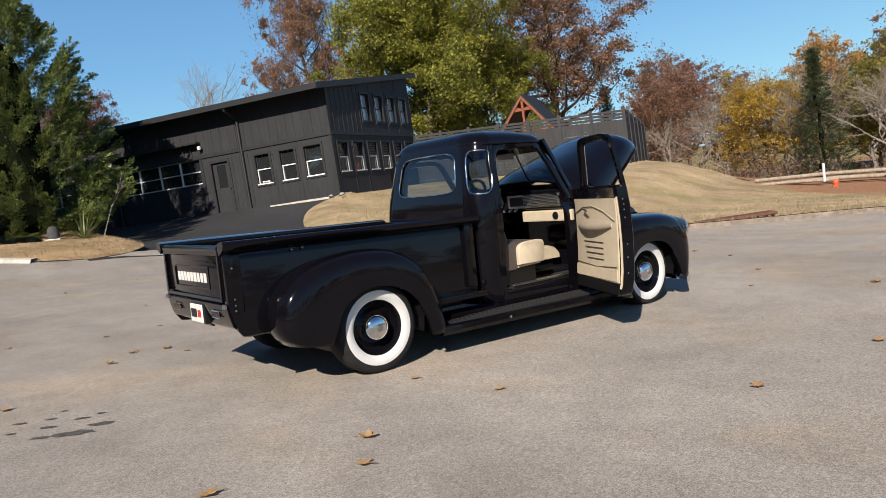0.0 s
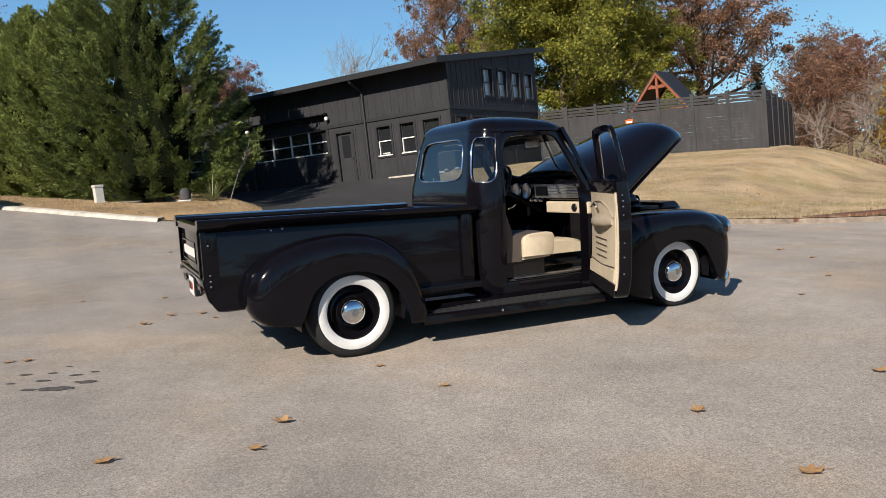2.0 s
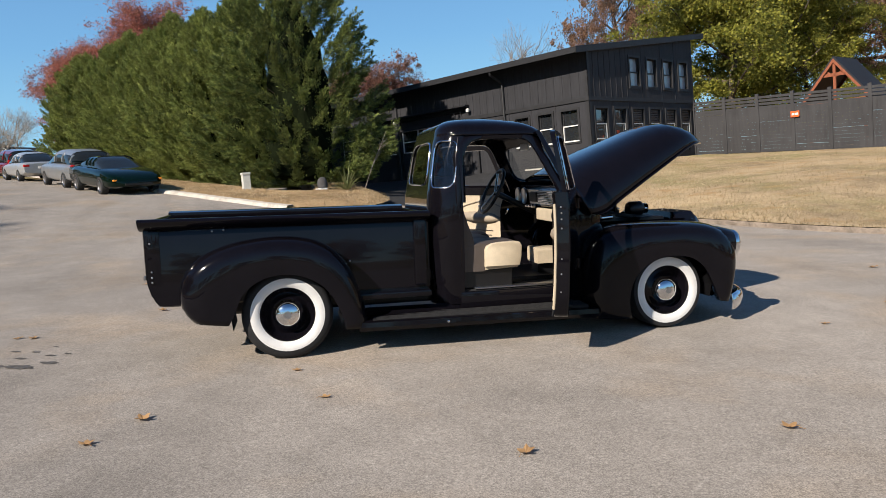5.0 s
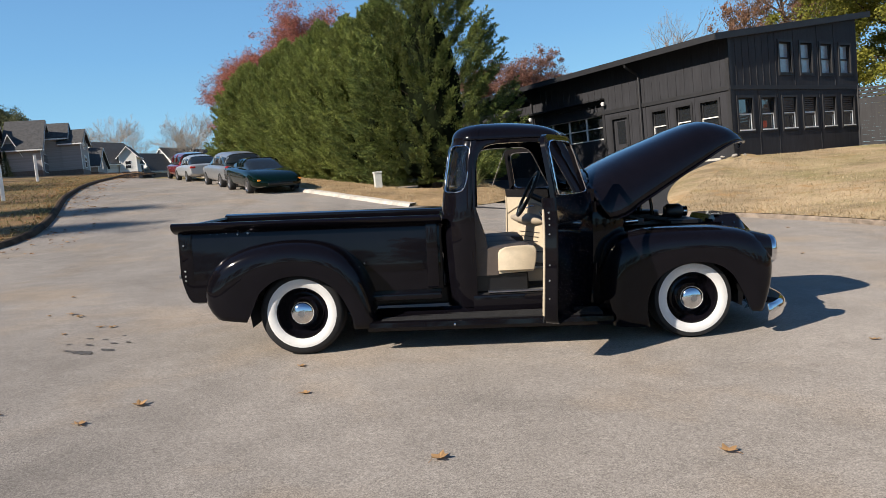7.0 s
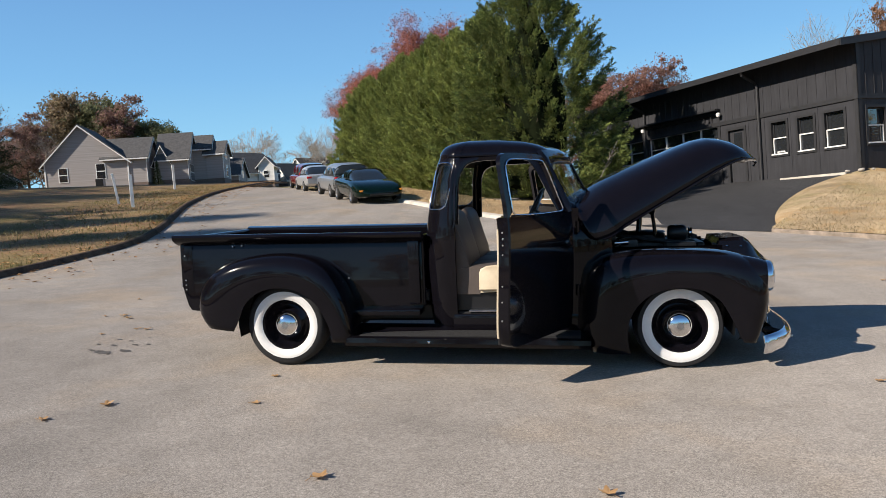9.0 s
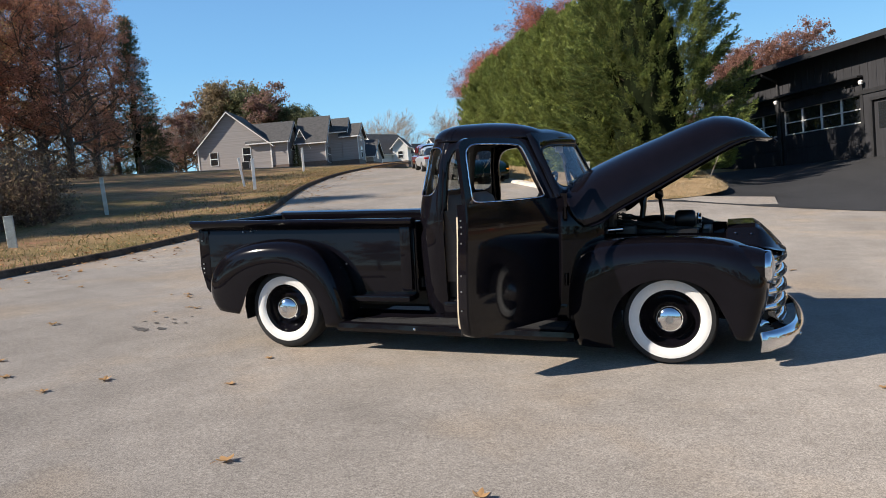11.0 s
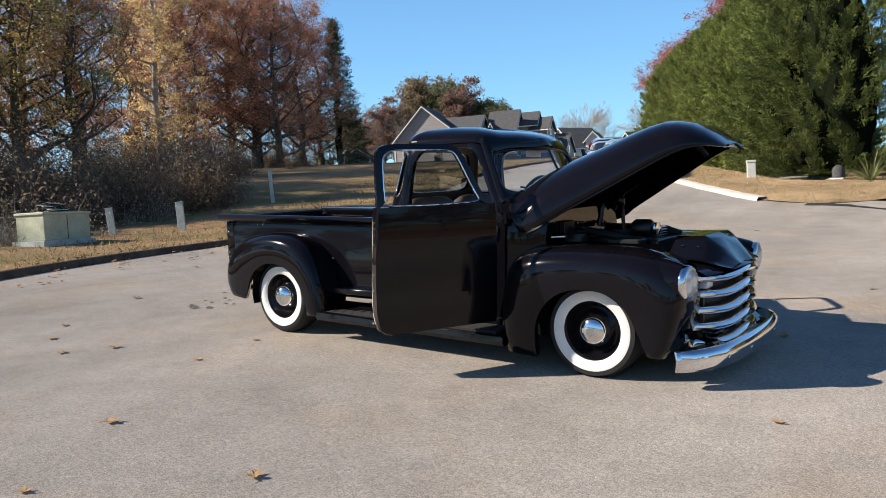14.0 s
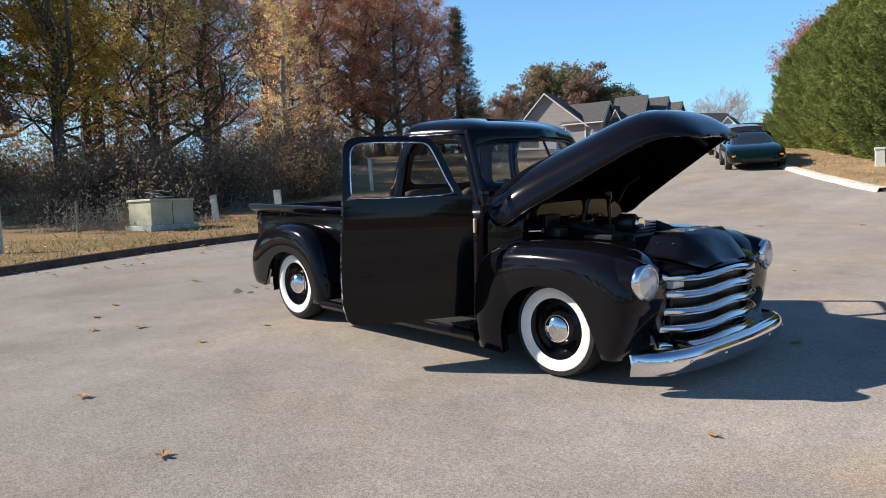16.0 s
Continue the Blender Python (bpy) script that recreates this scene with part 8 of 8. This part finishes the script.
for k in range(9):
    z = 1.002 + 0.0135 * k
    part("speaker_bar", box(2.119 + 0.0014 * (9 - k), 2.135 + 0.0014 * (9 - k), -0.585, -0.13, z, z + 0.007, 0.001), M_CHROME, dash)
part("radio", box(2.12, 2.14, -0.115, 0.06, 1.015, 1.10, 0.004), M_SATIN, dash)
part("lower_panel", box(2.125, 2.165, -0.73, -0.10, 0.865, 0.965, 0.012, segs=2), M_CREAM, dash, "cream lower dash panel")
part("vent", lathe([(0.0, -0.012), (0.03, -0.010), (0.036, 0.0)], 16, 'X'), M_SATIN, dash, smooth=50).location = (2.122, -0.54, 0.915)
for y in (0.24, 0.42):
    part("gauge", lathe([(0.0, -0.004), (0.06, -0.006), (0.07, -0.012), (0.076, 0.0)], 24, 'X'), M_BRUSH, dash, "round dial with a bright ring", smooth=50).location = (2.135, y, 1.06)
for y in (-0.02, 0.06, 0.14):
    part("knob", lathe([(0.0, -0.03), (0.014, -0.028), (0.016, 0.0)], 10, 'X'), M_CHROME, dash, smooth=50).location = (2.14, y, 0.975)
wheel_m = Matrix.Translation((1.86, 0.33, 1.11)) @ Matrix.Rotation(radians(-63), 4, 'Y')
console = thing("console", None)
console.parent = truck
part("console_body", loft([[(x, -0.25, 0.50), (x, -0.25, zt - 0.02), (x, -0.22, zt), (x, 0.0, zt), (x, 0.03, zt - 0.02), (x, 0.03, 0.50)] for x, zt in ((2.08, .63), (2.30, .625), (2.38, .605), (2.42, .56))], True, True), M_CREAM, console, "cream vinyl footwell console", smooth=40)
part("console_foot", box(2.1, 2.38, -0.20, -0.02, 0.385, 0.505, 0.01), M_SATIN, console)
steer = thing("steering_wheel", None)
steer.parent = truck
bm = tube([(0.212 * math.cos(k * math.tau / 40), 0.212 * math.sin(k * math.tau / 40), 0) for k in range(40)], 0.015, 8, closed=True)
bm.transform(wheel_m)
part("rim", bm, M_SATIN, steer, smooth=60)
for k in range(3):
    a = k * math.tau / 3 + 0.5
    bm = tube([(0, 0, -0.03), (0.205 * math.cos(a), 0.205 * math.sin(a), 0)], 0.010, 6)
    bm.transform(wheel_m)
    part("spoke", bm, M_BRUSH, steer)
part("column", tube([wheel_m @ Vector((0, 0, -0.02)), wheel_m @ Vector((0, 0, -0.55))], 0.028, 10), M_SATIN, truck, smooth=60)
part("shift_lever", tube([(1.98, 0.33, 0.90), (1.96, 0.20, 0.92), (1.94, 0.12, 0.95)], 0.008, 6), M_CHROME, truck, smooth=60)
part("mirror", box(2.06, 2.075, -0.11, 0.11, 1.46, 1.52, 0.006, segs=2), M_BRUSH, truck, "small inside rear-view mirror")

# ---- engine bay ----
eng = thing("engine", None)
eng.parent = truck
part("block", box(2.55, 3.05, -0.22, 0.22, 0.45, 0.82, 0.03, segs=2), M_SATIN, eng, smooth=50)
for sg in (-1, 1):
    part("valve_cover", box(2.60, 3.0, min(0.10 * sg, 0.24 * sg), max(0.10 * sg, 0.24 * sg), 0.80, 0.86, 0.02, segs=2), M_SATIN, eng, "black valve cover", smooth=50)
    part("inner_panel", loft([[(x, 0.50 * sg, 0.845), (x, 0.47 * sg, 0.80), (x, 0.45 * sg, 0.45)] for x in (2.5, 2.9, 3.3)]), M_BLACK, truck, smooth=40)
    part("heater_hose", tube([(2.52, 0.20 * sg, 0.92), (2.7, 0.30 * sg, 0.90), (2.95, 0.26 * sg, 0.86), (3.12, 0.16 * sg, 0.84)], 0.018, 8), M_RUBBER, eng, smooth=60)
part("air_cleaner", lathe([(0.0, 0.05), (0.13, 0.045), (0.15, 0.03), (0.15, -0.03), (0.14, -0.04)], 36, 'Z'), M_SATIN, eng, smooth=40).location = (2.80, 0.05, 0.875)
part("cleaner_lid", lathe([(0.0, 0.062), (0.02, 0.06), (0.14, 0.05), (0.155, 0.04)], 36, 'Z'), M_SATIN, eng, smooth=40).location = (2.80, 0.05, 0.88)
alt = part("alternator", lathe([(0.0, -0.07), (0.05, -0.07), (0.065, -0.05), (0.065, 0.05), (0.05, 0.07), (0.0, 0.07)], 24, 'X'), M_SATIN, eng, smooth=40)
alt.location = (3.02, -0.14, 0.92)
part("pulley", lathe([(0.0, 0.08), (0.04, 0.08), (0.045, 0.09), (0.035, 0.10), (0.045, 0.11), (0.0, 0.115)], 24, 'X'), M_CHROME, eng, smooth=40).location = (3.02, -0.14, 0.92)
part("top_hose", tube([(3.0, 0.05, 0.86), (3.1, 0.10, 0.90), (3.2, 0.12, 0.86)], 0.028, 10), M_RUBBER, eng, smooth=60)
part("radiator", box(3.14, 3.2, -0.34, 0.34, 0.35, 0.86, 0.01), M_SATIN, eng)
part("reservoir", box(2.56, 2.70, -0.46, -0.36, 0.80, 0.90, 0.02, segs=2), M_SATIN, eng, smooth=50)
part("battery", box(2.90, 3.12, -0.47, -0.33, 0.72, 0.87, 0.008), M_SATIN, eng)
rng = random.Random(4)
for k in range(7):
    y = -0.3 + 0.1 * k
    part("wire", tube([(2.51, y, 0.95), (2.6, y + rng.uniform(-.1, .1), 0.90 + rng.uniform(0, .06)), (2.75, y * 0.6, 0.885), (2.85, y * 0.5 + 0.03, 0.87)], 0.006, 5), M_RUBBER, eng)
part("fuse_box", box(2.5, 2.54, -0.40, -0.24, 0.88, 0.98, 0.006), M_SATIN, eng)
part("master_rod", tube([(2.52, -0.55, 0.88), (2.62, -0.54, 0.885)], 0.02, 8), M_CHROME, eng, smooth=60)
